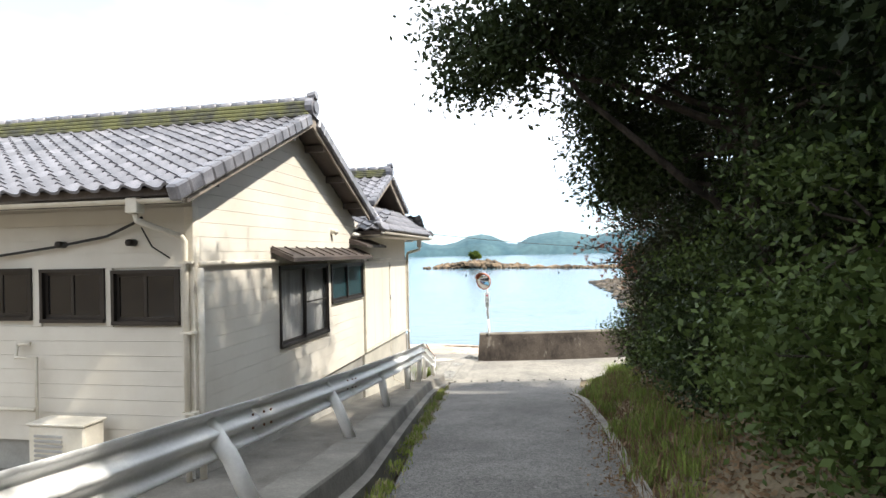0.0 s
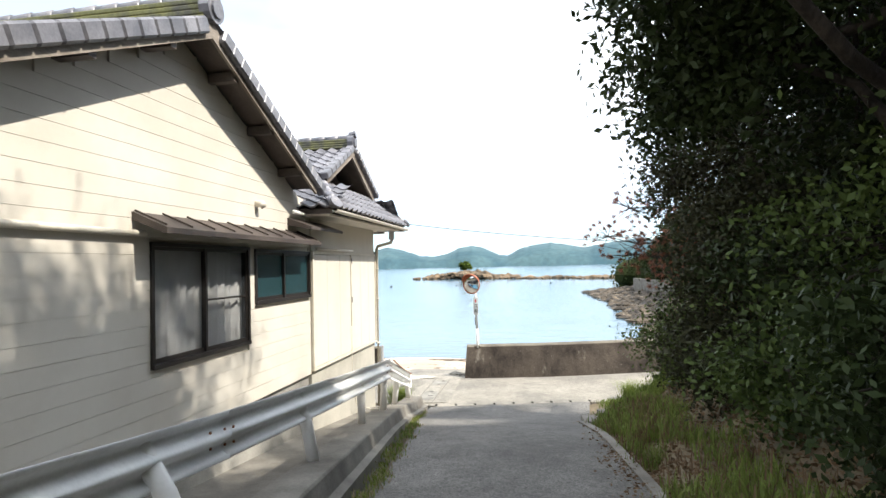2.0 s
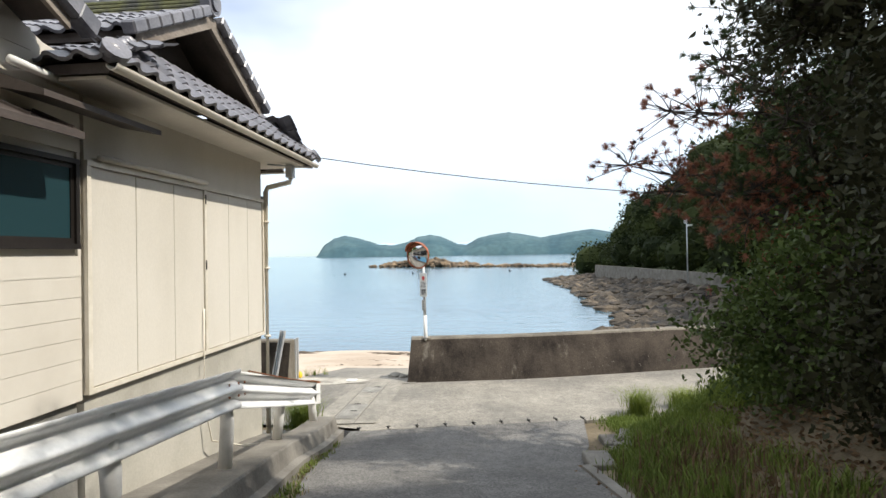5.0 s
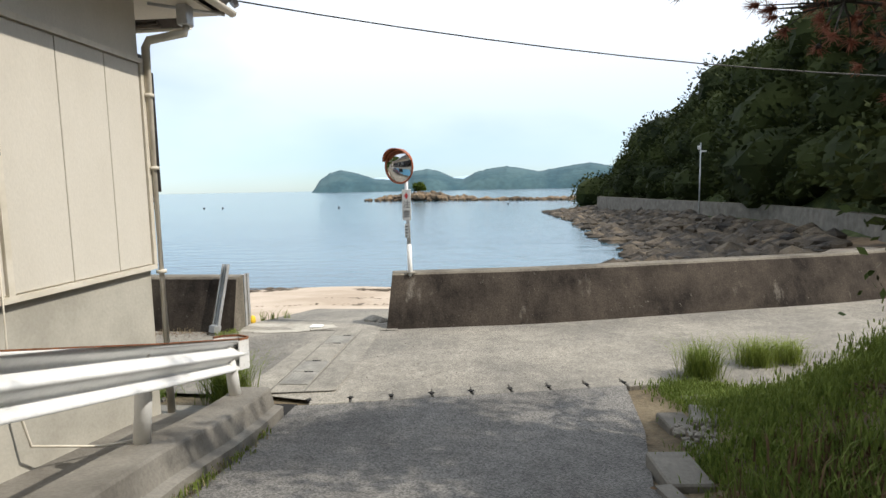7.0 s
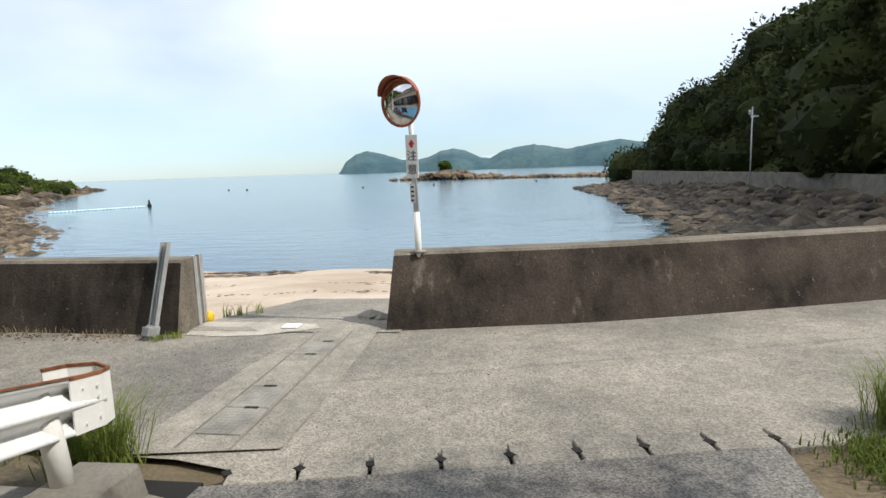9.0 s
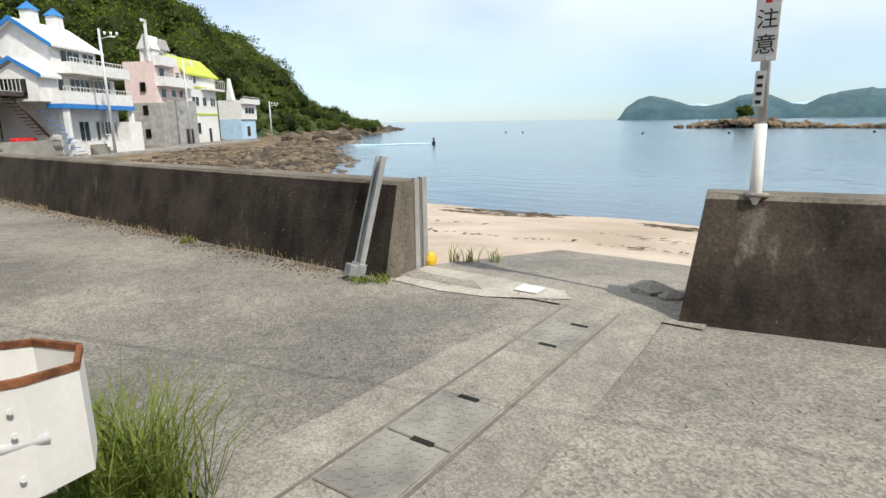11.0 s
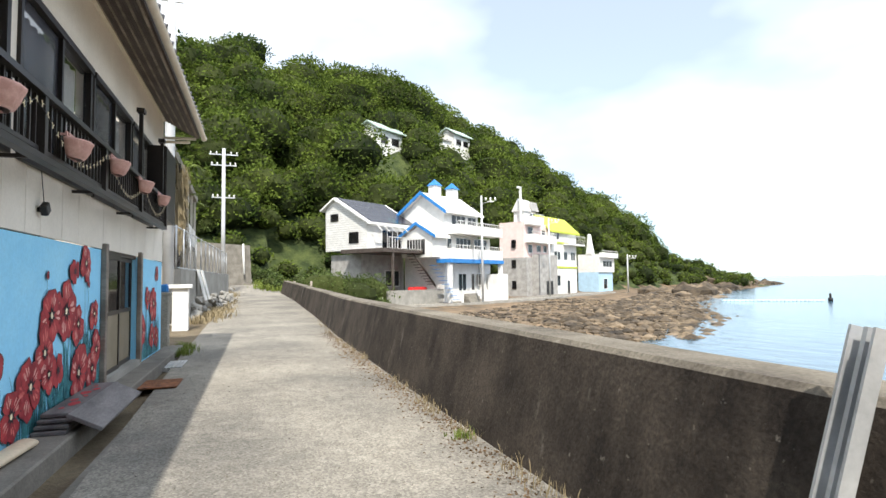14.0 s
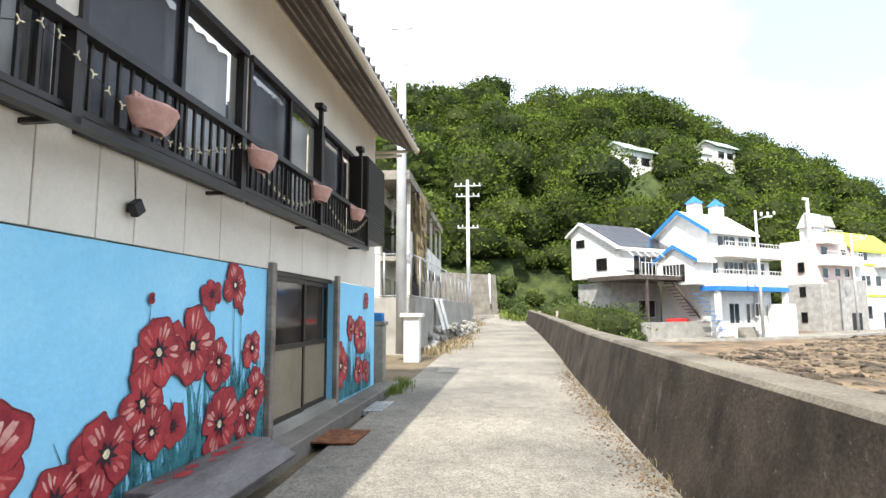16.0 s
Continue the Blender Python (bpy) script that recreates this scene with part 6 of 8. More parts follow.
utility_pole("utility_pole", -44.9, 18.97, 0.3, 11.4, 0.16, [(10.9, 1.0, 0), (10.1, 0.9, 0), (7.7, 0.8, 0)], "grey utility pole with white insulators by the road")


# ---- houses across the bay ----
HU, HN = Vector((-0.55, 0.835, 0)), Vector((0.835, 0.55, 0))
HF = Matrix((HU, HN, Vector((0, 0, 1)))).transposed().to_4x4()


def at(x, y, z=0.0):
    m = HF.copy()
    m.translation = (x, y, z)
    return m


def far_window(parent, m, u0, u1, z0, z1, face="n", at_n=0.0, fm=None, panes=2):
    """A framed window on the bay side (face n) or on the gable side (face u)."""
    fm = fm or M_FRAME_W
    def b(name, a, c, z_, zz, d0, d1, mm, par):
        return box(name, (a, at_n + d0, z_) if face == "n" else (-at_n - d1, a, z_), (c, at_n + d1, zz) if face == "n" else (-at_n - d0, c, zz), mm, par, m=m)
    w = b("window", u0, u1, z0, z0 + 0.08, -0.05, 0.07, fm, parent)
    b("frame", u0, u1, z1 - 0.07, z1, -0.05, 0.05, fm, w)
    for k in range(panes + 1):
        u = u0 + (u1 - u0 - 0.07) * k / panes
        b("mullion", u, u + 0.07, z0 + 0.08, z1 - 0.07, -0.05, 0.05, fm, w)
        if k < panes:
            b("pane", u + 0.07, u + (u1 - u0 - 0.07) / panes, z0 + 0.08, z1 - 0.07, 0.0, 0.02, M_GLASS_DARK, w)
    return w


def balcony(parent, m, u0, u1, n0, n1, z, solid=0.9, fm=None, posts=True):
    fm = fm or M_WHITE
    b = box("balcony", (u0, n0, z - 0.22), (u1, n1, z), fm, parent, m=m)
    if solid:
        box("parapet", (u0, n1 - 0.08, z), (u1, n1, z + solid), fm, b, m=m)
        box("parapet", (u0, n0, z), (u0 + 0.08, n1 - 0.08, z + solid), fm, b, m=m)
        box("parapet", (u1 - 0.08, n0, z), (u1, n1 - 0.08, z + solid), fm, b, m=m)
    if posts:
        h = 1.05 if not solid else 0.35
        zz = z + (solid or 0)
        k = int((u1 - u0) / 0.45)
        for i in range(k + 1):
            u = u0 + (u1 - u0 - 0.04) * i / k
            box("baluster", (u, n1 - 0.06, zz), (u + 0.04, n1 - 0.02, zz + h), fm, b, m=m)
        box("handrail", (u0, n1 - 0.08, zz + h), (u1, n1, zz + h + 0.06), fm, b, m=m)
    return b


def gable_prism(name, m, n_pts, u0, u1, material, parent, label=""):
    o = prism(name, n_pts, "x", u0, u1, material, parent, label)
    o.data.transform(m)
    return o


# white house with a solar roof on a deck
m = at(-57.4, 32.5, 0)
sh = empty("solar_house", "white boarded house with dark solar roof over a deck", "house")
gable_prism("wall", m, [(-6.2, 4.7), (0, 4.7), (0, 7.6), (-4.6, 10.2), (-6.2, 9.3)], 0, 7.6, M_WHITE, sh)
for k in range(20):
    box("board_line", (-0.012, -6.2, 4.8 + k * 0.24), (0.0, 0.0 if 4.8 + k * 0.24 < 7.6 else -(4.8 + k * 0.24 - 7.6) / 0.565, 4.82 + k * 0.24), M_GREYW, sh, m=m)
gable_prism("roof", m, [(0.5, 7.3), (0.5, 7.5), (-4.6, 10.45), (-6.7, 9.25), (-6.7, 9.05), (-4.6, 10.22)], -0.4, 8.0, M_FRAME_W, sh, "white-edged roof")
ang = math.atan2(2.95, 5.1)
for i in range(6):
    for j in range(4):
        box("solar_panel", (0.1 + i * 1.22, 0.05 + j * 1.42, 0.05), (1.28 + i * 1.22, 1.43 + j * 1.42, 0.11), M_SOLAR if (i, j) != (2, 0) else M_GLASS_GREEN, sh,
            m=m @ Matrix.Translation((0, 0.45, 7.5)) @ Matrix.Rotation(-ang, 4, "X") @ Matrix.Rotation(math.pi, 4, "Z") @ Matrix.Translation((-7.5, 0, 0)))
far_window(sh, m, -2.6, -1.2, 5.4, 6.6, "u", 0.0, M_FRAME)
far_window(sh, m, -5.4, -4.2, 7.9, 8.7, "u", 0.0, M_FRAME)
far_window(sh, m, 2.2, 5.6, 4.9, 6.9, "n", 0.0, None, 4)
box("deck", (-1.3, -2.5, 4.3), (9.2, 3.4, 4.69), M_WOOD_DARK, sh, "dark timber deck", m=m)
balcony(sh, m, -0.4, 9.1, 3.2, 3.4, 4.72, 0, M_FRAME_W)
for i in range(8):
    tube("canopy_rib", [m @ Vector((0.3 + i * 1.05, 0, 7.2)), m @ Vector((0.3 + i * 1.05, 1.2, 7.1)), m @ Vector((0.3 + i * 1.05, 1.9, 6.5))], 0.05, M_FRAME_W, sh, sides=6)
box("canopy_beam", (0.2, 1.1, 7.08), (7.8, 1.22, 7.16), M_FRAME_W, sh, m=m)
for u in (0.2, 8.8):
    box("deck_post", (u, 3.1, -0.4), (u + 0.22, 3.32, 4.45), M_WOOD_DARK, sh, m=m)
# A white wall coloured grey for the shade under the deck
box("base_wall", (0.6, -6, -0.6), (7.4, -1.4, 4.28), M_GREYW, sh, m=m)
far_window(sh, m, 4.2, 6.6, 0.8, 2.6, "n", -1.4)
for k in range(14):
    box("stair_tread", (3.6 + k * 0.34, 2.0, 4.3 - k * 0.3), (3.95 + k * 0.34, 3.0, 4.36 - k * 0.3), M_WOOD_DARK, sh, m=m)
tube("stair_stringer", [m @ Vector((3.4, 3.05, 4.6)), m @ Vector((8.3, 3.05, 0.1))], 0.13, M_WOOD_DARK, sh, sides=4)
box("skiff", (4.6, 1.4, 0.25), (7.2, 2.2, 0.75), M_SIGNRED, None, bevel=0.12, m=m)
tagged(bpy.data.objects["skiff"], "small red boat stored under the deck", "boat")
yardw = box("wall_yard", (-1.5, 3.9, -1.2), (9.5, 4.2, 0.5), M_CONC, None, m=m)
tagged(yardw, "concrete yard wall below the deck", "wall", kind="structure")
tagged(box("pavement_yard", (-2.0, -7, -1.2), (9.5, 3.9, -0.05), M_CONC, None, m=m), "concrete yard under the deck", "pavement", kind="structure")

# white three-storey house with blue trim
G = -1.15
m = at(-57.9, 41.1, 0)
bh = empty("blue_trim_house", "white three-storey seaside house with bright blue trim", "house")
gable_prism("wall", m, [(-5.6, G), (0, G), (0, 9.1), (-2.8, 11.0), (-5.6, 9.1)], 0, 6.8, M_WHITE, bh)
gable_prism("roof", m, [(0.6, 8.75), (0.6, 8.95), (-2.8, 11.3), (-6.2, 8.95), (-6.2, 8.75), (-2.8, 11.05)], -0.5, 7.3, M_WHITE, bh, "white sheet roof")
for s in (1, -1):
    gable_prism("barge_trim", m, [(-2.8, 11.4), (-2.8, 11.0), (-2.8 + s * 3.5, 8.6), (-2.8 + s * 3.5, 9.0)], -0.62, -0.5, M_ROOFBLUE, bh, "blue barge board")
for u in (1.6, 5.0):
    box("chimney", (u, -3.3, 10.9), (u + 1.1, -2.3, 12.3), M_WHITE, bh, m=m)
    vs = [m @ Vector(p) for p in ((u - 0.15, -3.45, 12.3), (u + 1.25, -3.45, 12.3), (u + 1.25, -2.15, 12.3), (u - 0.15, -2.15, 12.3), (u + 0.55, -2.8, 13.1))]
    obj("chimney_cap", vs, [(0, 1, 4), (1, 2, 4), (2, 3, 4), (3, 0, 4), (3, 2, 1, 0)], M_ROOFBLUE, bh)
balcony(bh, m, -1.2, 9.6, 0, 1.7, 3.9, 0.95, M_WHITE)
box("band_trim", (-1.3, -0.1, 3.3), (9.7, 1.78, 3.72), M_ROOFBLUE, bh, "blue balcony band", m=m)
balcony(bh, m, 0.3, 9.6, 0, 1.7, 6.7, 0.8, M_WHITE)
for u0, u1, z0, z1, p in ((1.4, 4.2, 7.1, 8.7, 3), (4.6, 6.4, 7.1, 8.7, 2), (0.5, 1.4, 4.4, 6.2, 1), (2.2, 5.2, 4.5, 6.2, 4), (5.4, 8.2, 4.5, 6.2, 4), (0.9, 1.6, 0.2, 2.2, 1), (2.6, 4.2, 0.2, 2.2, 2), (5.2, 5.9, 0.2, 2.2, 1), (6.2, 7.4, 0.8, 2.2, 2)):
    far_window(bh, m, u0, u1, z0, z1, "n", 0.0 if u1 < 6.9 else 0.3, None, p)
box("wing", (6.8, -4, G), (9.0, 0.28, 6.3), M_WHITE, bh, m=m)
gable_prism("side_roof", m, [(0.9, 5.9), (0.9, 6.15), (-1.6, 7.6), (-4.2, 6.15), (-4.2, 5.9), (-1.6, 7.35)], -2.85, 0.0, M_WHITE, bh, "small white gable roof")
for sg_ in (1, -1):
    gable_prism("barge_trim", m, [(-1.6, 7.7), (-1.6, 7.35), (-1.6 + sg_ * 2.6, 5.85), (-1.6 + sg_ * 2.6, 6.2)], -2.97, -2.85, M_ROOFBLUE, bh, "blue barge board")
gable_prism("side_wall", m, [(-3.8, 3.9), (0.4, 3.9), (0.4, 6.0), (-1.6, 7.2), (-3.8, 6.0)], -2.6, 0.0, M_WHITE, bh)
far_window(bh, m, -3.0, -0.6, 4.2, 5.8, "u", 2.6, M_FRAME)
for u in (-1.1, 9.3):
    box("column", (u, 1.2, G), (u + 0.4, 1.6, 3.3), M_WHITE, bh, m=m)
for k in range(11):
    box("stair_tread", (-1.9 - k * 0.02, 2.6 - k * 0.3, 0.0 - 1.0 + k * 0.4), (-0.9, 2.9 - k * 0.3, -0.95 + k * 0.4), M_ROOFBLUE, bh, m=m)
box("low_wall", (0, 2.2, G - 0.2), (9.4, 2.4, 0.25), M_WHITE, bh, m=m)
for k in range(3):
    box("front_step", (0.2, 2.4, G - 0.2), (2.4, 2.7 + k * 0.3, 0.0 - k * 0.3), M_CONC_PALE, bh, m=m)
box("store", (8.0, 0.5, G), (10.4, 1.9, 2.1), M_WHITE, bh, m=m)

# pink house with a turret, and a white house with a yellow-green roof
m = at(-74.7, 60.3, 0) @ Matrix.Diagonal((1.4, 0.72, 1.12, 1))
ph = empty("pink_house", "pink and white house with small turret and grey base", "house")
box("base", (0, -6.5, -1.2), (6.0, 0, 4.2), M_GREYW, ph, m=m)
box("wall", (0.1, -6.4, 4.2), (6.0, -0.6, 9.0), M_PINKWALL, ph, m=m)
box("garage", (1.4, -0.1, -1.2), (5.8, 1.6, 4.6), M_GREYW, ph, m=m)
balcony(ph, m, 0.3, 6.2, -0.6, 1.2, 6.4, 0.9, M_WHITE)
balcony(ph, m, 0.3, 3.4, -0.6, 0.9, 8.8, 0.9, M_WHITE)
box("turret", (0.6, -3.4, 9.0), (2.8, -1.0, 10.6), M_WHITE, ph, m=m)
gable_prism("turret_roof", m, [(-3.7, 10.5), (-0.7, 10.5), (-2.2, 12.2)], 0.4, 3.0, M_WHITE, ph)
part("round_window", add_tube(bmesh.new(), [m @ Vector((2.2, -0.98, 9.8)), m @ Vector((2.2, -0.9, 9.8))], 0.5, 14), M_GLASS_DARK, ph)
box("spire_post", (0.0, -1.4, 9.0), (0.3, -1.1, 13.6), M_WHITE, ph, m=m)
box("spire_arm", (-0.5, -1.4, 13.4), (0.3, -1.1, 13.7), M_WHITE, ph, m=m)
gable_prism("dormer", m, [(-0.4, 10.6), (-1.0, 11.9), (-1.6, 10.6)], 2.0, 3.6, M_GREYW, ph)
for u0, u1, z0, z1 in ((1.0, 2.0, 4.8, 6.0), (3.0, 4.0, 5.0, 6.0), (4.6, 5.5, 5.0, 6.0), (1.0, 2.2, 7.2, 8.4), (4.2, 5.2, 7.2, 8.2)):
    far_window(ph, m, u0, u1, z0, z1, "n", -0.6, M_WHITE, 1)
box("garage_door", (3.0, 1.6, -1.1), (4.6, 1.66, 1.0), M_BLACK, ph, m=m)
for z in (-0.6, 2.2, 4.9):
    far_window(ph, m, -3.4, -2.4, z + 0.6, z + 1.7, "u", 0.0, M_FRAME, 1)
m = at(-79.2, 67.2, 0) @ Matrix.Diagonal((1.8, 0.8, 1.22, 1))
yh = empty("yellow_trim_house", "white house with yellow-green roof and yellow bands", "house")
gable_prism("wall", m, [(-6, -1.2), (0, -1.2), (0, 7.6), (-3, 9.4), (-6, 7.6)], 0, 5.6, M_WHITE, yh)
gable_prism("roof", m, [(0.5, 7.3), (0.5, 7.55), (-3, 9.75), (-6.5, 7.55), (-6.5, 7.3), (-3, 9.5)], -0.4, 6.0, M_YELLOWG, yh, "yellow-green roof")
for z in (2.6, 5.9):
    box("band_trim", (-0.05, 0, z), (5.65, 0.12, z + 0.25), M_YELLOWG, yh, m=m)
balcony(yh, m, 2.6, 6.4, 0, 1.3, 6.0, 0, M_WHITE)
for u0, u1, z0, z1, p in ((0.5, 1.8, 6.4, 7.4, 2), (0.6, 2.0, 3.7, 4.9, 2), (2.6, 3.5, 3.7, 4.9, 1), (4.2, 5.3, 3.7, 4.9, 2), (0.8, 1.9, 0.2, 1.7, 1), (3.3, 4.0, -1.1, 1.0, 1)):
    far_window(yh, m, u0, u1, z0, z1, "n", 0.0, None, p)
m = at(-90.0, 83.8, 0) @ Matrix.Diagonal((2.1, 0.8, 1.0, 1))
ch = empty("chapel_house", "small white house with steep gable and blue ground floor", "house")
box("base", (0, -5, -1.2), (3.6, 0, 2.6), mat("pale_blue_wall", (0.42, 0.6, 0.75), rough=0.8, var=0.08), ch, m=m)
box("wall", (0, -5, 2.6), (3.8, 0.3, 6.0), M_WHITE, ch, m=m)
gable_prism("gable", m, [(-2.9, 6.0), (-2.3, 9.9), (-1.5, 6.0)], -0.05, 0.7, M_WHITE, ch)
balcony(ch, m, 0, 4.0, 0.3, 1.1, 5.6, 0.7, M_WHITE)
far_window(ch, m, 0.8, 3.2, 3.6, 4.8, "n", 0.3, None, 3)
far_window(ch, m, 1.2, 2.2, -0.6, 1.4, "n", 0.0, None, 1)
# small houses up the slope
for x, y, s, lab in ((-100.1, 44.0, 1.0, "small white hillside house with pale green eaves"), (-114.4, 64.7, 0.9, "pale hillside house with a low gable roof"), (-98, 10.5, 0.8, "grey shed among the trees")):
    z = float(land_z(np.array([x]), np.array([y]))[0]) + 2.5
    m = at(x, y, z) @ Matrix.Scale(s, 4)
    hh = empty("hillside_house", lab, "house")
    gable_prism("wall", m, [(-5, -4), (0, -4), (0, 3.2), (-2, 4.6), (-5, 3.6)], 0, 7, M_WHITE, hh)
    gable_prism("roof", m, [(0.7, 3.1), (0.7, 3.35), (-2, 5.1), (-5.6, 3.7), (-5.6, 3.45), (-2, 4.85)], -0.6, 7.6, mat("pale_green_roof", (0.42, 0.52, 0.47), rough=0.6, var=0.08), hh)
    box("wing", (-3.5, -4.5, -4), (0, -1, 1.2), M_WHITE, hh, m=m)
    box("wing_roof", (-3.9, -4.9, 1.2), (0.2, -0.6, 1.45), M_GREYW, hh, m=m)
    far_window(hh, m, 1.0, 3.0, 0.8, 2.2, "n", 0.0, M_FRAME)
    far_window(hh, m, 4.0, 6.0, 0.8, 2.2, "n", 0.0, M_FRAME)
    far_window(hh, m, -3.5, -1.8, 1.0, 2.2, "u", 0.0, M_FRAME)

# flats behind the fence
fl = empty("apartment_block", "cream two-storey flats with balcony railings", "building")
box("wall", (-38, 10, 0), (-24, 16.4, 6.4), M_PANEL, fl)
box("roof_slab", (-38.4, 9.6, 6.4), (-23.4, 17.6, 6.75), M_CONC_PALE, fl)
for z in (0.5, 3.4):
    box("balcony_floor", (-38, 16.4, z), (-24, 17.5, z + 0.18), M_CONC_PALE, fl)
    box("balcony_panel", (-38, 17.42, z + 0.2), (-24, 17.5, z + 1.2), M_WHITE, fl)
    for k in range(5):
        box("window", (-37 + k * 2.7, 16.38, z + 0.4), (-35.2 + k * 2.7, 16.44, z + 2.3), M_GLASS_DARK, fl)
for k in range(6):
    box("balcony_post", (-38 + k * 2.75, 17.4, 0.5), (-37.85 + k * 2.75, 17.52, 6.4), M_PANEL, fl)
cw = obj("wall_hillside", [(-54, 12, 0.5), (-55.5, 21.3, 0.5), (-54.6, 12, 5.4), (-56.0, 21.1, 4.9), (-55.6, 12, 5.4), (-57, 21.1, 4.9)], [(0, 1, 3, 2), (2, 3, 5, 4)], M_KERB)
tagged(cw, "grey stained concrete retaining wall at the bend", "wall", kind="structure")
tube("trim_wall_pipe", [(-55.2, 20.6, 2.2), (-55.7, 20.5, 5.0)], 0.09, M_WHITE)
tagged(bpy.data.objects["trim_wall_pipe"], "white pipe down the retaining wall", "pipe", kind="structure")

# shore road wall, lamp poles
shore = sweep("wall_shore", [(0, -1.8), (0, -0.85), (-0.5, -0.85), (-0.5, -1.8)], smooth_path([(-48.5, 24.5), (-51, 33), (-52.6, 41), (-60, 54), (-70, 66), (-80, 80)]), M_CONC)
tagged(shore, "low concrete shore wall below the houses", "wall", kind="structure")
sr = []
for (x, y) in [(p.x, p.y) for p in smooth_path([(-48.5, 24.5), (-51, 33), (-52.6, 41), (-60, 54), (-70, 66), (-80, 80)])]:
    sr += [(x, y, -0.95), (x - 5.5, y - 1.5, -0.93)]
o = obj("road_shore", sr, [(2 * i, 2 * i + 2, 2 * i + 3, 2 * i + 1) for i in range(len(sr) // 2 - 1)], M_ROAD)
tagged(o, "pale shore road in front of the houses", "road", kind="structure")


def lamp_pole(x, y, z0, z1, label):
    p = empty("street_lamp", label, "street lamp")
    tube("shaft", [(x, y, z0), (x, y, z1)], 0.14 if x < 0 else 0.06, M_POLE, p, r2=0.1 if x < 0 else 0.045)
    tube("arm", [(x, y, z1 - 0.9), (x + 0.5, y + 0.8, z1 - 0.6)], 0.04, M_GALV, p)
    for k in range(3):
        tube("insulator", [(x + 0.2 * k, y + 0.5 + 0.45 * k, z1 - 0.5), (x + 0.2 * k, y + 0.5 + 0.45 * k, z1 - 0.2)], 0.1, M_WHITE, p, sides=8)
    box("lamp_head", (x + 0.3, y + 0.6, z1 - 0.72), (x + 0.7, y + 1.1, z1 - 0.6), M_WHITE, p)


lamp_pole(-54.5, 44.1, -1.05, 10.3, "tall grey pole with insulators by the shore road")
lamp_pole(-71.0, 62.0, -1.0, 10.2, "slim grey pole beside the pink house")
lamp_pole(-80.5, 83.0, -1.0, 5.5, "slim grey pole by the rocky shore")
lamp_pole(20.4, 62.0, -0.1, 6.0, "slim pole above the rocky shore")
lamp_pole(23.6, 40.0, -0.1, 4.5, "slim pole above the rocky shore")


# ---- rocks ----
def rock_mesh(seed):
    bm = bmesh.new()
    bmesh.ops.create_icosphere(bm, subdivisions=1, radius=1.0)
    off = Vector((seed * 3.7, seed * 1.3, seed * 2.1))
    for v in bm.verts:
        v.co *= 1 + 0.42 * noise.noise(v.co * 1.1 + off) + 0.2 * noise.noise(v.co * 2.6 + off)
        v.co.z *= 0.62
    bmesh.ops.triangulate(bm, faces=bm.faces)
    bm.verts.ensure_lookup_table()
    r = np.array([v.co[:] for v in bm.verts]), np.array([[v.index for v in f.verts] for f in bm.faces])
    bm.free()
    return r


ROCKS = [rock_mesh(s) for s in range(8)]


def rock_field(name, places, material, label):
    vs, fs, n = [], [], 0
    for x, y, z, s in places:
        v, f = ROCKS[RNG.integers(8)]
        a = RNG.uniform(0, 6.28)
        sc = s * RNG.uniform(0.7, 1.4, 3)
        w = v * sc
        w = np.stack([w[:, 0] * np.cos(a) - w[:, 1] * np.sin(a), w[:, 0] * np.sin(a) + w[:, 1] * np.cos(a), w[:, 2]], 1) + (x, y, z)
        vs.append(w)
        fs.append(f + n)
        n += len(v)
    o = obj(name, np.concatenate(vs), np.concatenate(fs).tolist(), material)
    return tagged(o, label, "rocks", kind="stuff")


def scatter(n, x0, x1, y0, y1, d0, d1, smin, smax, lift=0.0):
    x, y = RNG.uniform(x0, x1, n), RNG.uniform(y0, y1, n)
    d = coast_distance(x, y)
    k = (d > d0) & (d < d1)
    x, y = x[k], y[k]
    s = smin + (smax - smin) * RNG.uniform(0, 1, len(x)) ** 2.5
    return list(zip(x, y, land_z(x, y) + lift * s, s))


rock_field("rocks_left", scatter(15000, -75, -22, 36, 95, -3.0, 6.5, 0.12, 0.5, 0.02) + scatter(5000, -62, -20, 23, 60, 4, 15, 0.05, 0.34, 0.0) + scatter(1800, -160, -60, 75, 215, -3, 7, 0.5, 2.4, 0.05), M_ROCK_DARK, "brown barnacled rocks along the shore")
rock_field("rocks_right", scatter(6500, 8, 23, 38, 112, -2.5, 7, 0.16, 0.85, 0.1), M_ROCK_DARKER, "dark brown tumbled rocks along the shore")
t = np.linspace(0, 1, 60)
isl = [(-38 + 30 * a + RNG.normal(0, 3), 218 - 10 * a + RNG.normal(0, 4), SEA + 0.2 + 1.9 * math.exp(-((a - 0.5) / 0.2) ** 2) * RNG.uniform(0.3, 1), RNG.uniform(0.8, 2.4)) for a in t for _ in range(4)]
isl += [(-38 + 75 * a, 218 - 40 * a + RNG.normal(0, 1.5), SEA + 0.1, RNG.uniform(0.8, 2.0)) for a in np.linspace(0.3, 1, 80)]
rock_field("islet", isl, M_ROCK, "low rocky islet off the beach")
rock_field("beach_stones", [(0.78, 22.85, -0.04, 0.2), (0.98, 22.72, -0.02, 0.11), (0.62, 22.98, -0.06, 0.15), (1.1, 22.95, -0.05, 0.17), (0.9, 23.12, -0.1, 0.19), (1.3, 23.2, -0.12, 0.2)], M_CONC_PALE, "pale rubble stones at the ramp")

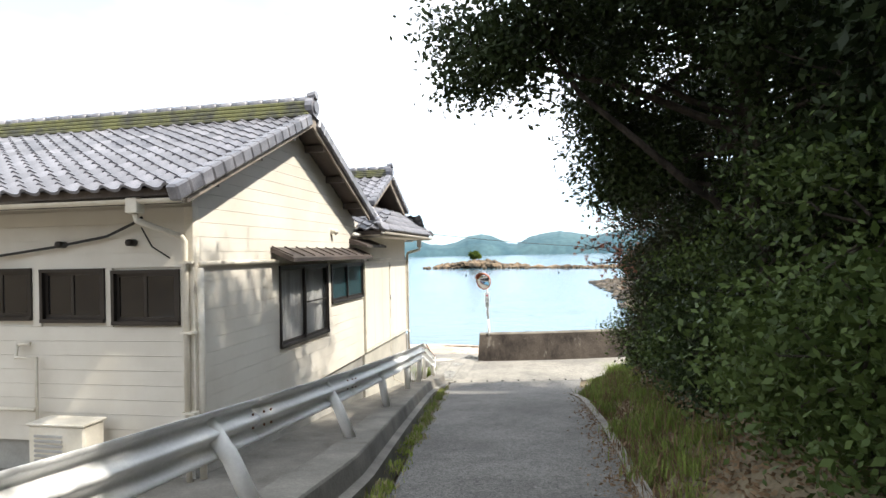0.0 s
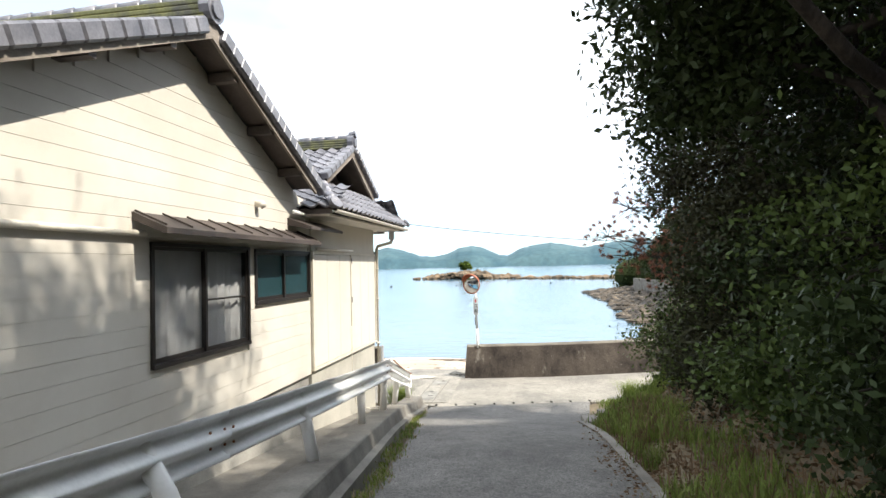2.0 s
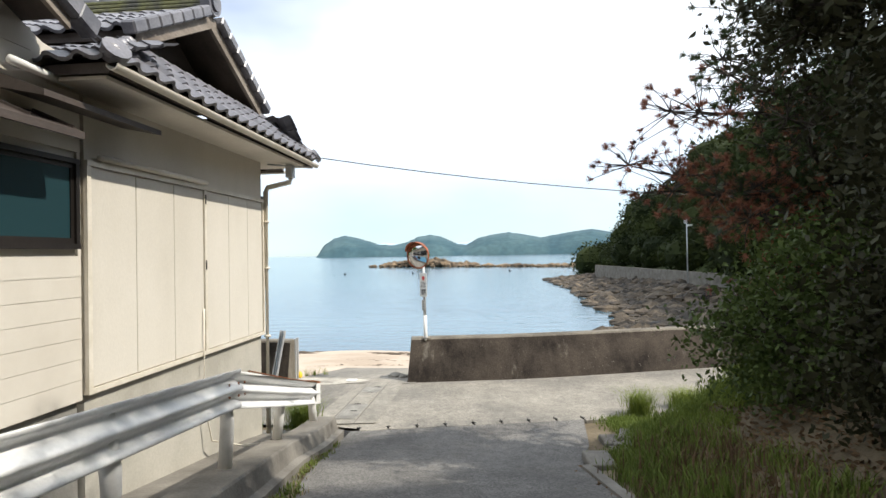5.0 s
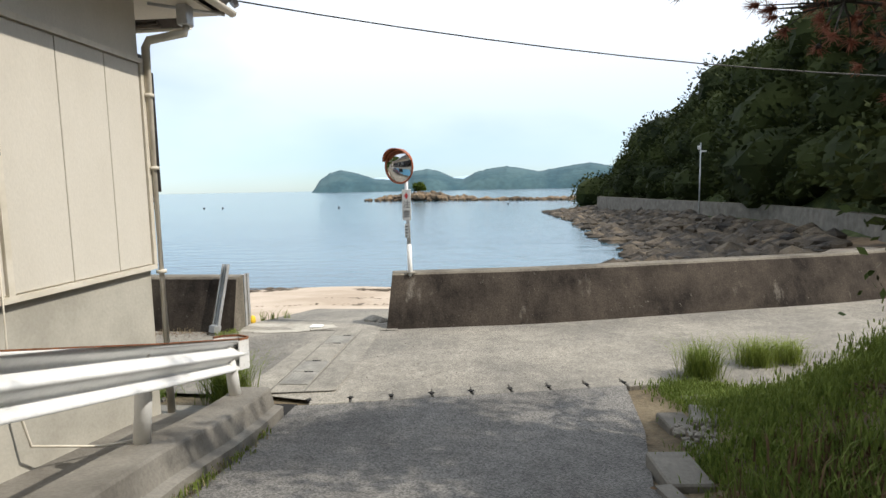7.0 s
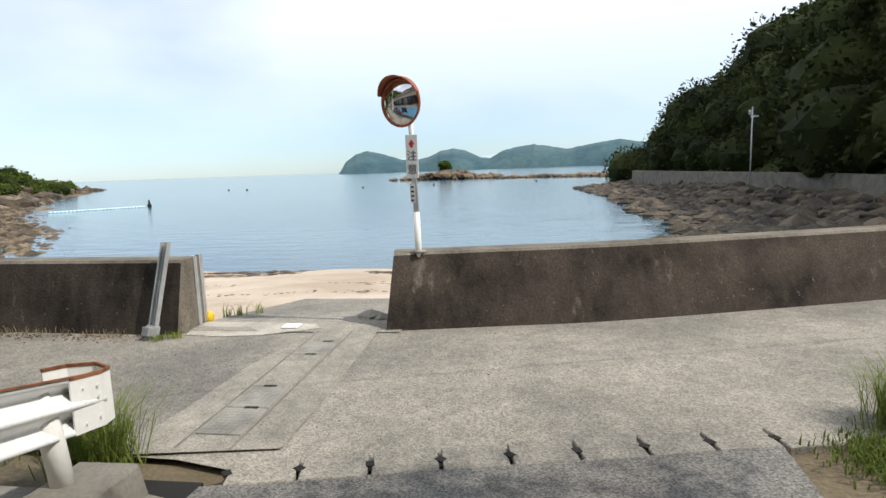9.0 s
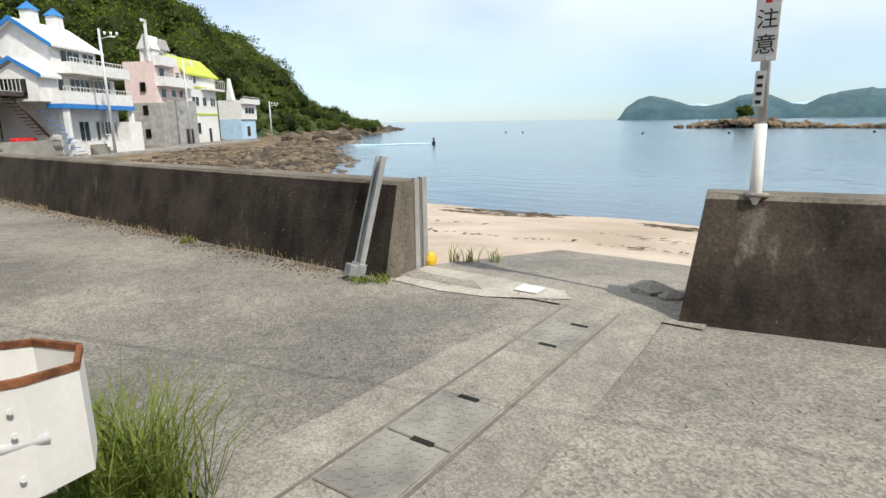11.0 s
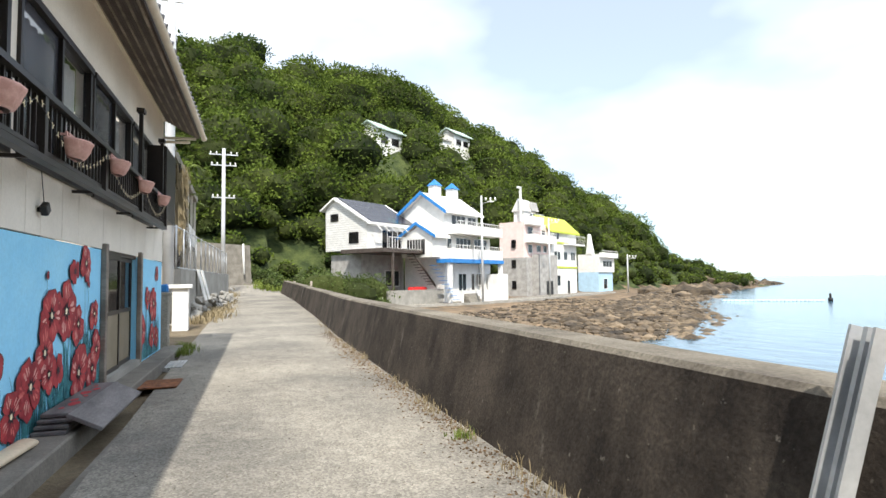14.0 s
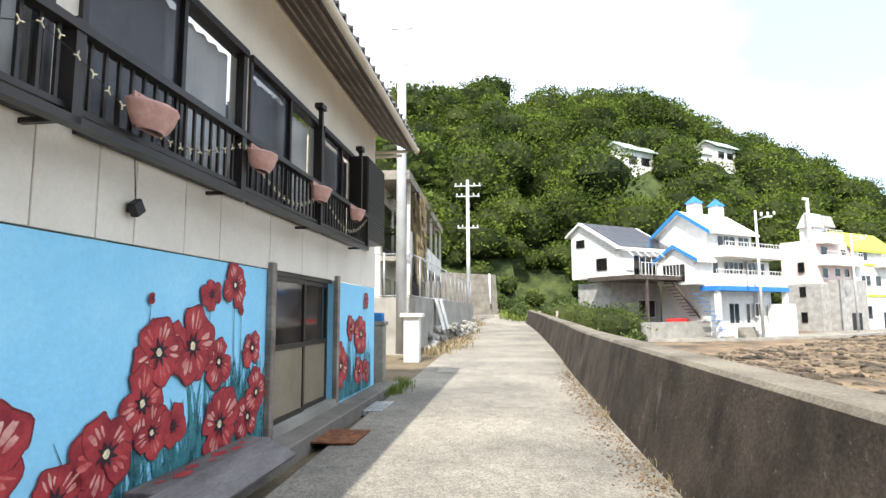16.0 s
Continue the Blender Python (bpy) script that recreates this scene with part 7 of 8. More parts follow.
# ---- far hills over the sea ----
HILLS = [(-18.3, 0.0), (-18.18, 0.12), (-17.6, 0.98), (-16.54, 1.72), (-15.43, 2.01), (-13.79, 1.62), (-12.13, 1.06), (-10.73, 0.95), (-9.32, 1.24), (-8.17, 1.76), (-6.92, 1.99), (-5.62, 1.71), (-4.22, 1.03), (-3.25, 0.92), (-1.94, 1.61), (-0.53, 1.9), (0.99, 2.08), (2.55, 1.84), (4.21, 1.5), (6.13, 1.82), (7.75, 2.07), (9.24, 2.26), (10.82, 1.9), (14, 1.8), (18, 1.2), (24, 0.5)]


def far_ridge(name, dist, scale, shift, material, label):
    vs, fs = [], []
    b = np.linspace(-18.3, 24, 260)
    h = np.interp(b, [p[0] for p in HILLS], [p[1] for p in HILLS])
    for i, (bb, hh) in enumerate(zip(b, h)):
        a = radians(bb + shift)
        top = ((dist + 170) * math.tan(radians(hh * scale)) + 4 * min(1, hh)) * (1 + 0.03 * noise.noise(Vector((i * 0.35, 0, 0)))) + (0.012 * dist / 10) * abs(noise.noise(Vector((i * 0.9, 3, 0))))
        for r, z in ((dist, SEA - 1), (dist + 20, SEA + 3 + top * 0.35), (dist + 90, top * 0.8), (dist + 170, top + SEA), (dist + 400, SEA)):
            rr = r + 18 * noise.noise(Vector((i * 0.05, r * 0.02, 1)))
            vs.append((3.2 + rr * math.sin(a), 12 + rr * math.cos(a), z))
    for i in range(len(b) - 1):
        for k in range(4):
            fs.append((i * 5 + k, (i + 1) * 5 + k, (i + 1) * 5 + k + 1, i * 5 + k + 1))
    return tagged(obj(name, vs, fs, material, smooth=True), label, "hills", kind="structure")


# Aerial haze is put into these base colours as a blue tint
M_HAZE = mat("far_forest_haze_tint", (0.035, 0.08, 0.1), (0.065, 0.118, 0.13), rough=0.95, scale=0.012, fine=0.09, var=0.25, bump=0)
M_HAZE2 = mat("far_mountain_haze_tint", (0.38, 0.5, 0.6), rough=1.0, scale=0.003, var=0.05, bump=0)
far_ridge("backdrop_hills", 1300, 1.0, 0, M_HAZE, "green hills across the bay, tinted blue for haze")
far_ridge("backdrop_mountains", 3600, 0.62, 4.0, M_HAZE2, "far mountains coloured pale blue as haze")

# floating barrier and buoys, the overhead cable
fb = empty("floating_barrier", "pale blue floating barrier moored off the rocks", "float")
a, b = Vector((-53.5, 75.5, SEA + 0.06)), Vector((-46.6, 83.6, SEA + 0.06))
for k in range(26):
    p, q = a.lerp(b, k / 26), a.lerp(b, (k + 0.94) / 26)
    tube("float", [p, q], 0.12, mat("pale_blue_float", (0.6, 0.8, 0.88), rough=0.5, var=0.1) if k == 0 else bpy.data.materials["pale_blue_float"], fb, sides=8)
by = empty("marker_buoy", "dark marker buoy at the barrier's end", "buoy")
tube("body", [(-46.2, 84, SEA), (-46.2, 84, SEA + 0.4)], 0.25, M_BLACK, by)
tube("staff", [(-46.2, 84, SEA + 0.4), (-46.2, 84, SEA + 0.9)], 0.12, M_BLACK, by)
for x, y in ((-33, 140), (-17, 142), (6, 150), (24, 160), (-66, 150), (-72, 152)):
    o = part("net_float", add_tube(bmesh.new(), [(x, y, SEA - 0.05), (x, y, SEA + 0.22), (x, y, SEA + 0.35)], 0.28, 8, r2=0.12), M_BLACK, smooth=True)
    tagged(o, "small dark net float on the water", "float", "net floats")
tube("overhead_cable", [(0.2 + q * math.cos(0.29), 18.3 + q * math.sin(0.29), 4.78 - 0.134 * q + 0.0065 * q * q) for q in np.linspace(0, 30, 31)], 0.009, M_BLACK, None, sides=5)
tagged(bpy.data.objects["overhead_cable"], "thin dark overhead cable above the beach road", "cable")


# ---- forest on the hills ----
def blob(n=1):
    bm = bmesh.new()
    bmesh.ops.create_icosphere(bm, subdivisions=n, radius=1.0)
    bm.verts.ensure_lookup_table()
    r = np.array([v.co[:] for v in bm.verts]), np.array([[v.index for v in f.verts] for f in bm.faces])
    bm.free()
    return r


BV, BF = blob(2)


def forest(name, xs, ys, rmin, rmax, leaves, size, material, label, eye):
    """Crowns of many small leaf clumps round cores coloured dark as inner shade; leaves sit on the upper side and the
    side towards the bay.
    """
    lv, cv, cf, n = [], [], [], 0
    z = land_z(xs, ys)
    for x, y, h in zip(xs, ys, z):
        r = RNG.uniform(rmin, rmax) * (1.35 if RNG.uniform() < 0.12 else 1) * (min(1, max(0.42, (h + 1.5) / 13)) if x < -30 else 1)
        c = np.array([x, y, h + r * RNG.uniform(0.5, 1.0)])
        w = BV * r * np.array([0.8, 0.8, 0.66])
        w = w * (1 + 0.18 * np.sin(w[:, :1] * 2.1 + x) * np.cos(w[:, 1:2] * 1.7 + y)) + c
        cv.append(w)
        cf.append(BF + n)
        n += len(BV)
        k = int(leaves * (r / rmax) ** 2) + 40
        d = RNG.normal(size=(k, 3))
        d /= np.linalg.norm(d, axis=1, keepdims=True)
        d[:, 2] = np.where(d[:, 2] < -0.65, -d[:, 2], d[:, 2])
        to = np.array([eye[0] - x, eye[1] - y])
        to /= np.linalg.norm(to)
        flip = (d[:, 0] * to[0] + d[:, 1] * to[1] < -0.3) & (d[:, 2] < 0.7)
        d[flip, :2] *= -1
        lump = 1 + 0.16 * np.sin(d[:, 0] * 7 + x) * np.sin(d[:, 1] * 7 + y) * np.sin(d[:, 2] * 6 + h)
        p = c + d * (r * lump * RNG.uniform(0.84, 1.1, k))[:, None] * np.array([1, 1, 0.84])
        lv.append(leaf_quads(p, size * (0.7 + 0.3 * r / rmax), 0.45, 0.2, d * 0.8))
    # Solid dark lumps stand for the shade between the leaves
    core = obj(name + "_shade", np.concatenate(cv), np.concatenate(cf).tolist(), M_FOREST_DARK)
    tagged(core, "dark cores painted as shade inside " + label, "trees", kind="stuff")
    o = quads(name, np.concatenate(lv), material)
    return tagged(o, label, "trees", kind="stuff")


def plant(n, r0, r1, a0, a1, centre, hill, least, gap):
    """Places on a hill's flank, spread by turn and distance, thinned to a least gap."""
    a, r = np.radians(RNG.uniform(a0, a1, n)), RNG.uniform(r0, r1, n)
    x, y = centre[0] + r * np.sin(a), centre[1] + r * np.cos(a)
    k = hill(x, y) > least
    x, y = x[k], y[k]
    keep, cells = [], {}
    for i in range(len(x)):
        c = (int(x[i] // gap), int(y[i] // gap))
        if cells.get(c, 0) < 1:
            cells[c] = 1
            keep.append(i)
    return x[keep], y[keep]


HOMES = [(-60, 33, 7), (-61, 45, 8), (-77, 63, 8), (-80, 69, 7), (-90, 84, 5), (-99.1, 44.5, 7), (-113.4, 65.2, 7)]


def clear(x, y):
    k = np.ones(len(x), bool)
    for hx, hy, r in HOMES:
        k &= np.hypot(x - hx, y - hy) > r
    k &= ~((np.abs(y - 20) < 4.5) & (x > -58))
    return x[k], y[k]


fx, fy = clear(*plant(16000, 55, 190, -125, -40, (-2, 20), hill_left, 0.5, 3.6))
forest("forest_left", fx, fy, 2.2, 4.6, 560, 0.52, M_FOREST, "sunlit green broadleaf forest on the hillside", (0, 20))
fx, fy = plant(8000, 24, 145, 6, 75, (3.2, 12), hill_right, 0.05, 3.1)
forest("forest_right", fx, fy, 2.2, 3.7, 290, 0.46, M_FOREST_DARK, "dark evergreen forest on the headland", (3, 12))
fx, fy = clear(*plant(1400, 52, 72, -100, -60, (-2, 20), lambda x, y: np.ones(x.shape), 0.5, 2.4))
k = (coast_distance(fx, fy) > 22) & (fx < -48) & (fy < 32)
forest("hedge_left", fx[k], fy[k], 1.0, 1.9, 260, 0.34, M_LEAF_LIGHT, "low green shrubs below the hillside", (0, 20))


# ---- trees beside the lane ----
def branch(bm, p, q, r0, r1, bends=4, wob=0.15):
    pts = [Vector(p).lerp(Vector(q), i / bends) + (Vector((random.uniform(-1, 1), random.uniform(-1, 1), random.uniform(-0.5, 0.5))) * wob if 0 < i < bends else Vector()) for i in range(bends + 1)]
    add_tube(bm, pts, r0, 7, r1, cap=False)
    return pts


def lane_tree(base, lobes, leaves, size, material, label, twigs=40, name="tree", seed=1):
    """A trunk with limbs to each lobe of the crown, twigs, and leaves in clumps. Lobes: centre, radii."""
    random.seed(seed)
    t = empty(name, label, "tree")
    b = Vector(base)
    bm = bmesh.new()
    top = Vector((sum(l[0][0] for l in lobes) / len(lobes), sum(l[0][1] for l in lobes) / len(lobes), max(l[0][2] for l in lobes)))
    trunk = branch(bm, b - Vector((0, 0, 0.4)), b.lerp(top, 0.6), 0.16, 0.08, 5, 0.12)
    part("trunk", bm, M_BARK, t, smooth=True)
    bm = bmesh.new()
    clumps = []
    for c, r in lobes:
        c, r = np.array(c), np.array(r)
        mid = branch(bm, trunk[random.randint(2, 4)], c, 0.06, 0.02, 4, 0.2)
        vol = r[0] * r[1] * r[2]
        n = int(12 + 9 * vol)
        d = RNG.normal(size=(n, 3))
        d /= np.linalg.norm(d, axis=1, keepdims=True)
        q = c + d * r * (RNG.uniform(0.25, 1.0, n) ** 0.45)[:, None]
        clumps.append(q)
        for k in range(min(n, twigs)):
            branch(bm, c + (q[k] - c) * 0.2, q[k], 0.013, 0.004, 3, 0.12)
    part("branch_frame", bm, M_BARK, t, smooth=True)
    q = np.concatenate(clumps)
    per = max(8, int(leaves / len(q)))
    c = np.repeat(q, per, axis=0) + RNG.normal(size=(len(q) * per, 3)) * np.array([0.2, 0.2, 0.15])
    o = quads("crown", leaf_quads(c, size, 0.35, 0.1), material, t)
    return t


# Its two highest lobes are unseen, added to shade the house wall
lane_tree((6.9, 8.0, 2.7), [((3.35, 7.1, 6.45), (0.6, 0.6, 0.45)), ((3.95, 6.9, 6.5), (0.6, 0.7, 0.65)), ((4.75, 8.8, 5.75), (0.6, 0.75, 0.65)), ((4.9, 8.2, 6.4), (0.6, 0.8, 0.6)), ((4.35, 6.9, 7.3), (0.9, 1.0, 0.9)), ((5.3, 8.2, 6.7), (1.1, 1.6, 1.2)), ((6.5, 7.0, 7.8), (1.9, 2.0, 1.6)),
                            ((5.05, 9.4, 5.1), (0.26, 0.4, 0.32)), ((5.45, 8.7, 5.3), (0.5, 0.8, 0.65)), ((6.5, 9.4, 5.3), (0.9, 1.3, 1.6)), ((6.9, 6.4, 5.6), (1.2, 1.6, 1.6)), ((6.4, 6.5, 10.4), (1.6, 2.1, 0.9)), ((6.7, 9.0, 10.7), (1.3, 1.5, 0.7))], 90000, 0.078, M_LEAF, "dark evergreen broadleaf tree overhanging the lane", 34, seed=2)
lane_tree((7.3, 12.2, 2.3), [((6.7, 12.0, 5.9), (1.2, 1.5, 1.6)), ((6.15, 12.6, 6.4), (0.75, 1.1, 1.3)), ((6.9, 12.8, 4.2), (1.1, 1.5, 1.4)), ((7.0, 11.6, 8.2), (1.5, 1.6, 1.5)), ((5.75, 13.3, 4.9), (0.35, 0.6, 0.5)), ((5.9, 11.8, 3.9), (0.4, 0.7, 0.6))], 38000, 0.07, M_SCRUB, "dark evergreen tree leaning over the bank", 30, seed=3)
# The topmost lobe here is out of view, added to darken the crowns below
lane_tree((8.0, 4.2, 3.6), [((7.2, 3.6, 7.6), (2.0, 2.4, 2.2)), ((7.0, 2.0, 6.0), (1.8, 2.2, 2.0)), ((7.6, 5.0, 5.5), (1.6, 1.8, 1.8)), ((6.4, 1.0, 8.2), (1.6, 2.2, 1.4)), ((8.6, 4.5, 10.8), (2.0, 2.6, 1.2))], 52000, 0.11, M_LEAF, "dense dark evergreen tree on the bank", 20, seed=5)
# Stands behind the start, never in view: added to shade the lane
lane_tree((8.6, -2.5, 4.8), [((6.8, -2.6, 8.4), (3.0, 3.0, 2.4)), ((8.0, -5.5, 8.0), (2.6, 3.0, 2.8))], 16000, 0.15, M_LEAF, "unseen evergreen tree behind the start, added for shade", 14, seed=6)
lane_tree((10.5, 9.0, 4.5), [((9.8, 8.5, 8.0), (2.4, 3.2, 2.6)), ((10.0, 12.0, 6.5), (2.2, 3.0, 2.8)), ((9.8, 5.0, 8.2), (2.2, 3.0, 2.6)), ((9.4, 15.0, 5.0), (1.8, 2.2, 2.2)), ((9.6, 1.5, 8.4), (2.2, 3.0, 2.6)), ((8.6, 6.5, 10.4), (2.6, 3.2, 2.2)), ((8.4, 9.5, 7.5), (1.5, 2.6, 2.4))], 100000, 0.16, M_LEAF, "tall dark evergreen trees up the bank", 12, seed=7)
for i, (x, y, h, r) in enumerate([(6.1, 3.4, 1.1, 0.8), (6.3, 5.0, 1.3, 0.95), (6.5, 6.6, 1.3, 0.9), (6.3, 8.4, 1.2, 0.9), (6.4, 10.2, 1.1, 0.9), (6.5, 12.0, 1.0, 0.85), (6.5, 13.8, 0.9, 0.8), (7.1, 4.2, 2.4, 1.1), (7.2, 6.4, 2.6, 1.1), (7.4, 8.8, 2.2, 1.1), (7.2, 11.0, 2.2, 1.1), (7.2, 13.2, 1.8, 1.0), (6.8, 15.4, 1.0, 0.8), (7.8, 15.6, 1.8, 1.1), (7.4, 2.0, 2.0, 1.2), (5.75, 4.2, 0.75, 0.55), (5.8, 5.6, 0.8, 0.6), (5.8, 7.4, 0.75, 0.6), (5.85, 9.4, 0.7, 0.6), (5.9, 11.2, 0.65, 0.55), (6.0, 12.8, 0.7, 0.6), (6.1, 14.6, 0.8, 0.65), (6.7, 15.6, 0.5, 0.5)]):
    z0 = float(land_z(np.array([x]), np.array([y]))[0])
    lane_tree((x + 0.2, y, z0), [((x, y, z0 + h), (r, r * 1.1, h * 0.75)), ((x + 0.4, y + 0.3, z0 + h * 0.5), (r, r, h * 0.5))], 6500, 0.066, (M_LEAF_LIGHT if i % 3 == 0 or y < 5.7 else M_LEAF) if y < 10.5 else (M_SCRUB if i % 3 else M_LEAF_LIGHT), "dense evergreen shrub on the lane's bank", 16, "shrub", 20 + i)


# ---- pine at the end of the bank ----
def pine(base, tips, label, seed, red=()):
    random.seed(seed)
    t = empty("pine_tree", label, "tree")
    b = Vector(base)
    bm = bmesh.new()
    tr = branch(bm, b - Vector((0, 0, 0.3)), b + Vector((0.3, 0.3, 6.6)), 0.14, 0.05, 6, 0.15)
    part("trunk", bm, M_BARK, t, smooth=True)
    bm = bmesh.new()
    tufts = {0: [], 1: []}
    cones = []
    for i, tip in enumerate(tips):
        tip = Vector(tip)
        root = min(tr, key=lambda q: abs(q.z - tip.z + 0.4))
        pts = branch(bm, root, tip, 0.035, 0.008, 6, 0.16)
        for p in pts[2:]:
            for _ in range(18):
                q = p + Vector((random.gauss(0, 0.27), random.gauss(0, 0.27), random.gauss(0.04, 0.2)))
                branch(bm, p, q, 0.008, 0.003, 2, 0.05)
                tufts[1 if i in red else 0].append((q, (q - p).normalized()))
                if random.random() < 0.25:
                    cones.append(q)
    part("branch_frame", bm, M_BARK, t, smooth=True)
    for kind, m in ((0, M_PINE), (1, M_PINE_RED)):
        if not tufts[kind]:
            continue
        n = 70
        c = np.repeat(np.array([p[:] for p, d in tufts[kind]]), n, axis=0)
        d = np.repeat(np.array([d[:] for p, d in tufts[kind]]), n, axis=0) * 0.7 + RNG.normal(size=(len(c), 3)) * 0.6
        d /= np.linalg.norm(d, axis=1, keepdims=True)
        w = np.cross(d, RNG.normal(size=d.shape))
        w /= np.linalg.norm(w, axis=1, keepdims=True)
        L = RNG.uniform(0.06, 0.12, (len(c), 1))
        c = c - d * 0.02
        quads("needles", np.stack([c - w * 0.0026, c + w * 0.0026, c + d * L + w * 0.0014, c + d * L - w * 0.0014], 1).reshape(-1, 3), m, t, label="dry reddish needles" if kind else "")
    for q in cones[:60]:
        bm = bmesh.new()
        bmesh.ops.create_icosphere(bm, subdivisions=1, radius=0.028)
        bmesh.ops.translate(bm, verts=bm.verts, vec=q)
        part("cone", bm, M_BARK, t)
    return t


pine((8.0, 16.6, 1.6), [(5.54, 15.9, 4.75), (5.15, 16.5, 4.2), (5.6, 16.1, 3.8), (6.5, 16.3, 3.5), (6.3, 15.6, 3.4), (6.2, 16.0, 5.4), (7.1, 16.7, 7.0), (6.9, 15.8, 7.4), (7.2, 17.0, 5.8), (7.6, 16.6, 4.6), (6.4, 15.4, 6.4), (7.8, 17.2, 6.6), (6.1, 15.2, 7.0), (6.3, 15.6, 5.8), (6.0, 15.3, 5.0), (6.7, 15.2, 7.9), (6.4, 14.9, 4.4), (6.8, 16.2, 3.9), (6.3, 15.8, 3.7), (7.2, 16.2, 2.7), (6.6, 15.6, 2.5), (7.6, 16.2, 8.0), (8.6, 17.6, 5.5), (8.5, 17.4, 7.0)],
     "dark pine with dry reddish lower branches", 31, red=(0, 1, 2, 3, 4, 17, 19, 20))
# islet shrub
lane_tree((-24, 212, 1.0), [((-24, 212, 3.2), (2.4, 2.0, 1.8))], 1200, 0.8, M_FOREST, "lone green shrub on the islet", 4, "shrub", 44)
# palm behind the fence
random.seed(12)
palm = empty("palm_tree", "palm with a skirt of dead brown fronds", "tree")
for px, py, top in ((-25.4, 17.55, 6.3), (-26.6, 17.4, 5.0)):
    part("trunk", (lambda b: (branch(b, (px, py, 1.5), (px, py, top), 0.2, 0.17, 5, 0.05), b)[1])(bmesh.new()), M_BARK, palm, smooth=True)
    dead = []
    for k in range(900):
        h = random.uniform(top - 3.0, top)
        a = random.uniform(0, 6.28)
        r = random.uniform(0.2, 0.5) * (0.6 + 0.4 * (h - top + 3) / 3)
        p, w = Vector((px + r * math.cos(a), py + r * math.sin(a), h)), Vector((-math.sin(a), math.cos(a), 0)) * 0.02
        q = p + Vector((0.12 * math.cos(a), 0.12 * math.sin(a), -random.uniform(0.3, 0.8)))
        dead += [p - w, p + w, q + w, q - w]
    quads("dead_fronds", [tuple(v) for v in dead], M_STRAW, palm, label="dead brown frond skirt")
    green = []
    for f in range(22):
        a, e = random.uniform(0, 6.28), random.uniform(-0.2, 1.2)
        d = Vector((math.cos(a) * math.cos(e), math.sin(a) * math.cos(e), math.sin(e)))
        tip = Vector((px, py, top)) + d * 0.9
        for k in range(26):
            b = a + (k - 13) * 0.11
            dd = Vector((math.cos(b) * math.cos(e), math.sin(b) * math.cos(e), math.sin(e))) - Vector((0, 0, 0.35))
            w = Vector((-math.sin(b), math.cos(b), 0)) * 0.02
            q = tip + dd * 0.6
            green += [tip - w * 0.3, tip + w, q + w * 0.2, q - w * 0.2]
    quads("fronds", [tuple(v) for v in green], M_GRASS, palm)


# ---- grass and weeds ----
def grass(name, places, count, h, spread, material, label, lean=0.6, width=0.006, kind="stuff"):
    c = []
    for x, y, z in places:
        c.append(np.array([x, y, z]) + np.stack([RNG.normal(0, spread, count), RNG.normal(0, spread, count), np.zeros(count)], 1))
    o = quads(name, blades(np.concatenate(c), h, lean, width), material)
    return tagged(o, label, "grass", kind=kind)


def lz(x, y):
    return float(land_z(np.array([x]), np.array([y]))[0])


bank = [(x, y, lz(x, y)) for x, y in zip(RNG.uniform(4.9, 5.7, 170), 15.6 - 10 * RNG.uniform(0, 1, 170) ** 1.5)]
grass("bank_grass", bank[:120], 80, 0.21, 0.13, M_BANKGRASS, "long green grass on the lane's bank")
grass("bank_straw", bank[60:], 40, 0.2, 0.16, M_LITTER, "dry grass stalks on the lane's bank")
verge = [(float(lane_l(y)) - 0.06 + RNG.normal(0, 0.04), y, float(lane_z(y)) + 0.01) for y in RNG.uniform(4, 17.3, 150)]
grass("verge_grass", verge, 16, 0.07, 0.05, M_GRASS, "short yellow-green grass along the kerb", 0.8)
grass("verge_straw", verge[:90], 12, 0.06, 0.06, M_STRAW, "dry short grass along the kerb", 0.8)
rough_ = [(x, y, lz(x, y) + 0.02) for x, y in zip(RNG.uniform(4.95, 8.2, 560), RNG.uniform(15.0, 19.1, 560)) if not (x < 5.35 and y > 16.9) and x + 1.2 * y < 28.9]
grass("corner_grass", rough_, 150, 0.075, 0.15, M_GRASS, "fresh green grass at the lane's corner")
for (x, y, z, n, h, lab) in ((5.95, 19.5, 0.02, 700, 0.5, "tuft of tall green grass beside the road"), (6.9, 20.1, 0.02, 650, 0.38, "tuft of green grass beside the road"), (7.4, 20.25, 0.02, 500, 0.34, "tuft of green grass at the road's edge"), (-0.05, 18.35, 0.03, 900, 0.55, "tall green grass tuft behind the guard rail")):
    tuft = quads("grass_tuft", blades(np.array([x, y, z]) + np.stack([RNG.normal(0, 0.11, n), RNG.normal(0, 0.11, n), np.zeros(n)], 1), h, 0.95, 0.0038), M_GRASS)
    tagged(tuft, lab, "grass")
foot = [(x, float(wall_y(x)) - RNG.uniform(0.0, 0.12), 0.01) for x in RNG.uniform(-30, -2.2, 120)]
grass("wall_foot_weeds", foot, 9, 0.11, 0.06, M_STRAW, "dry weeds along the seawall's foot", 0.5, 0.004)
grass("wall_foot_green", [(-1.75, 21.55, 0.02), (-1.6, 21.65, 0.02), (-5.3, 21.75, 0.01)], 60, 0.08, 0.06, M_GRASS, "small green weeds by the wall", 0.9)
grass("gutter_weeds", [(*(MF @ Vector((u, n, 0)))[:2], 0.0) for u, n in ((11.0, 0.62), (10.9, 0.6), (12.2, 0.65), (12.3, 0.7), (0.2, 0.5), (0.0, 0.4), (0.5, 0.45), (-0.4, 0.5), (-0.8, 0.4), (-1.2, 0.3))], 70, 0.16, 0.1, M_GRASS, "green weeds in the roadside gutter", 0.8)
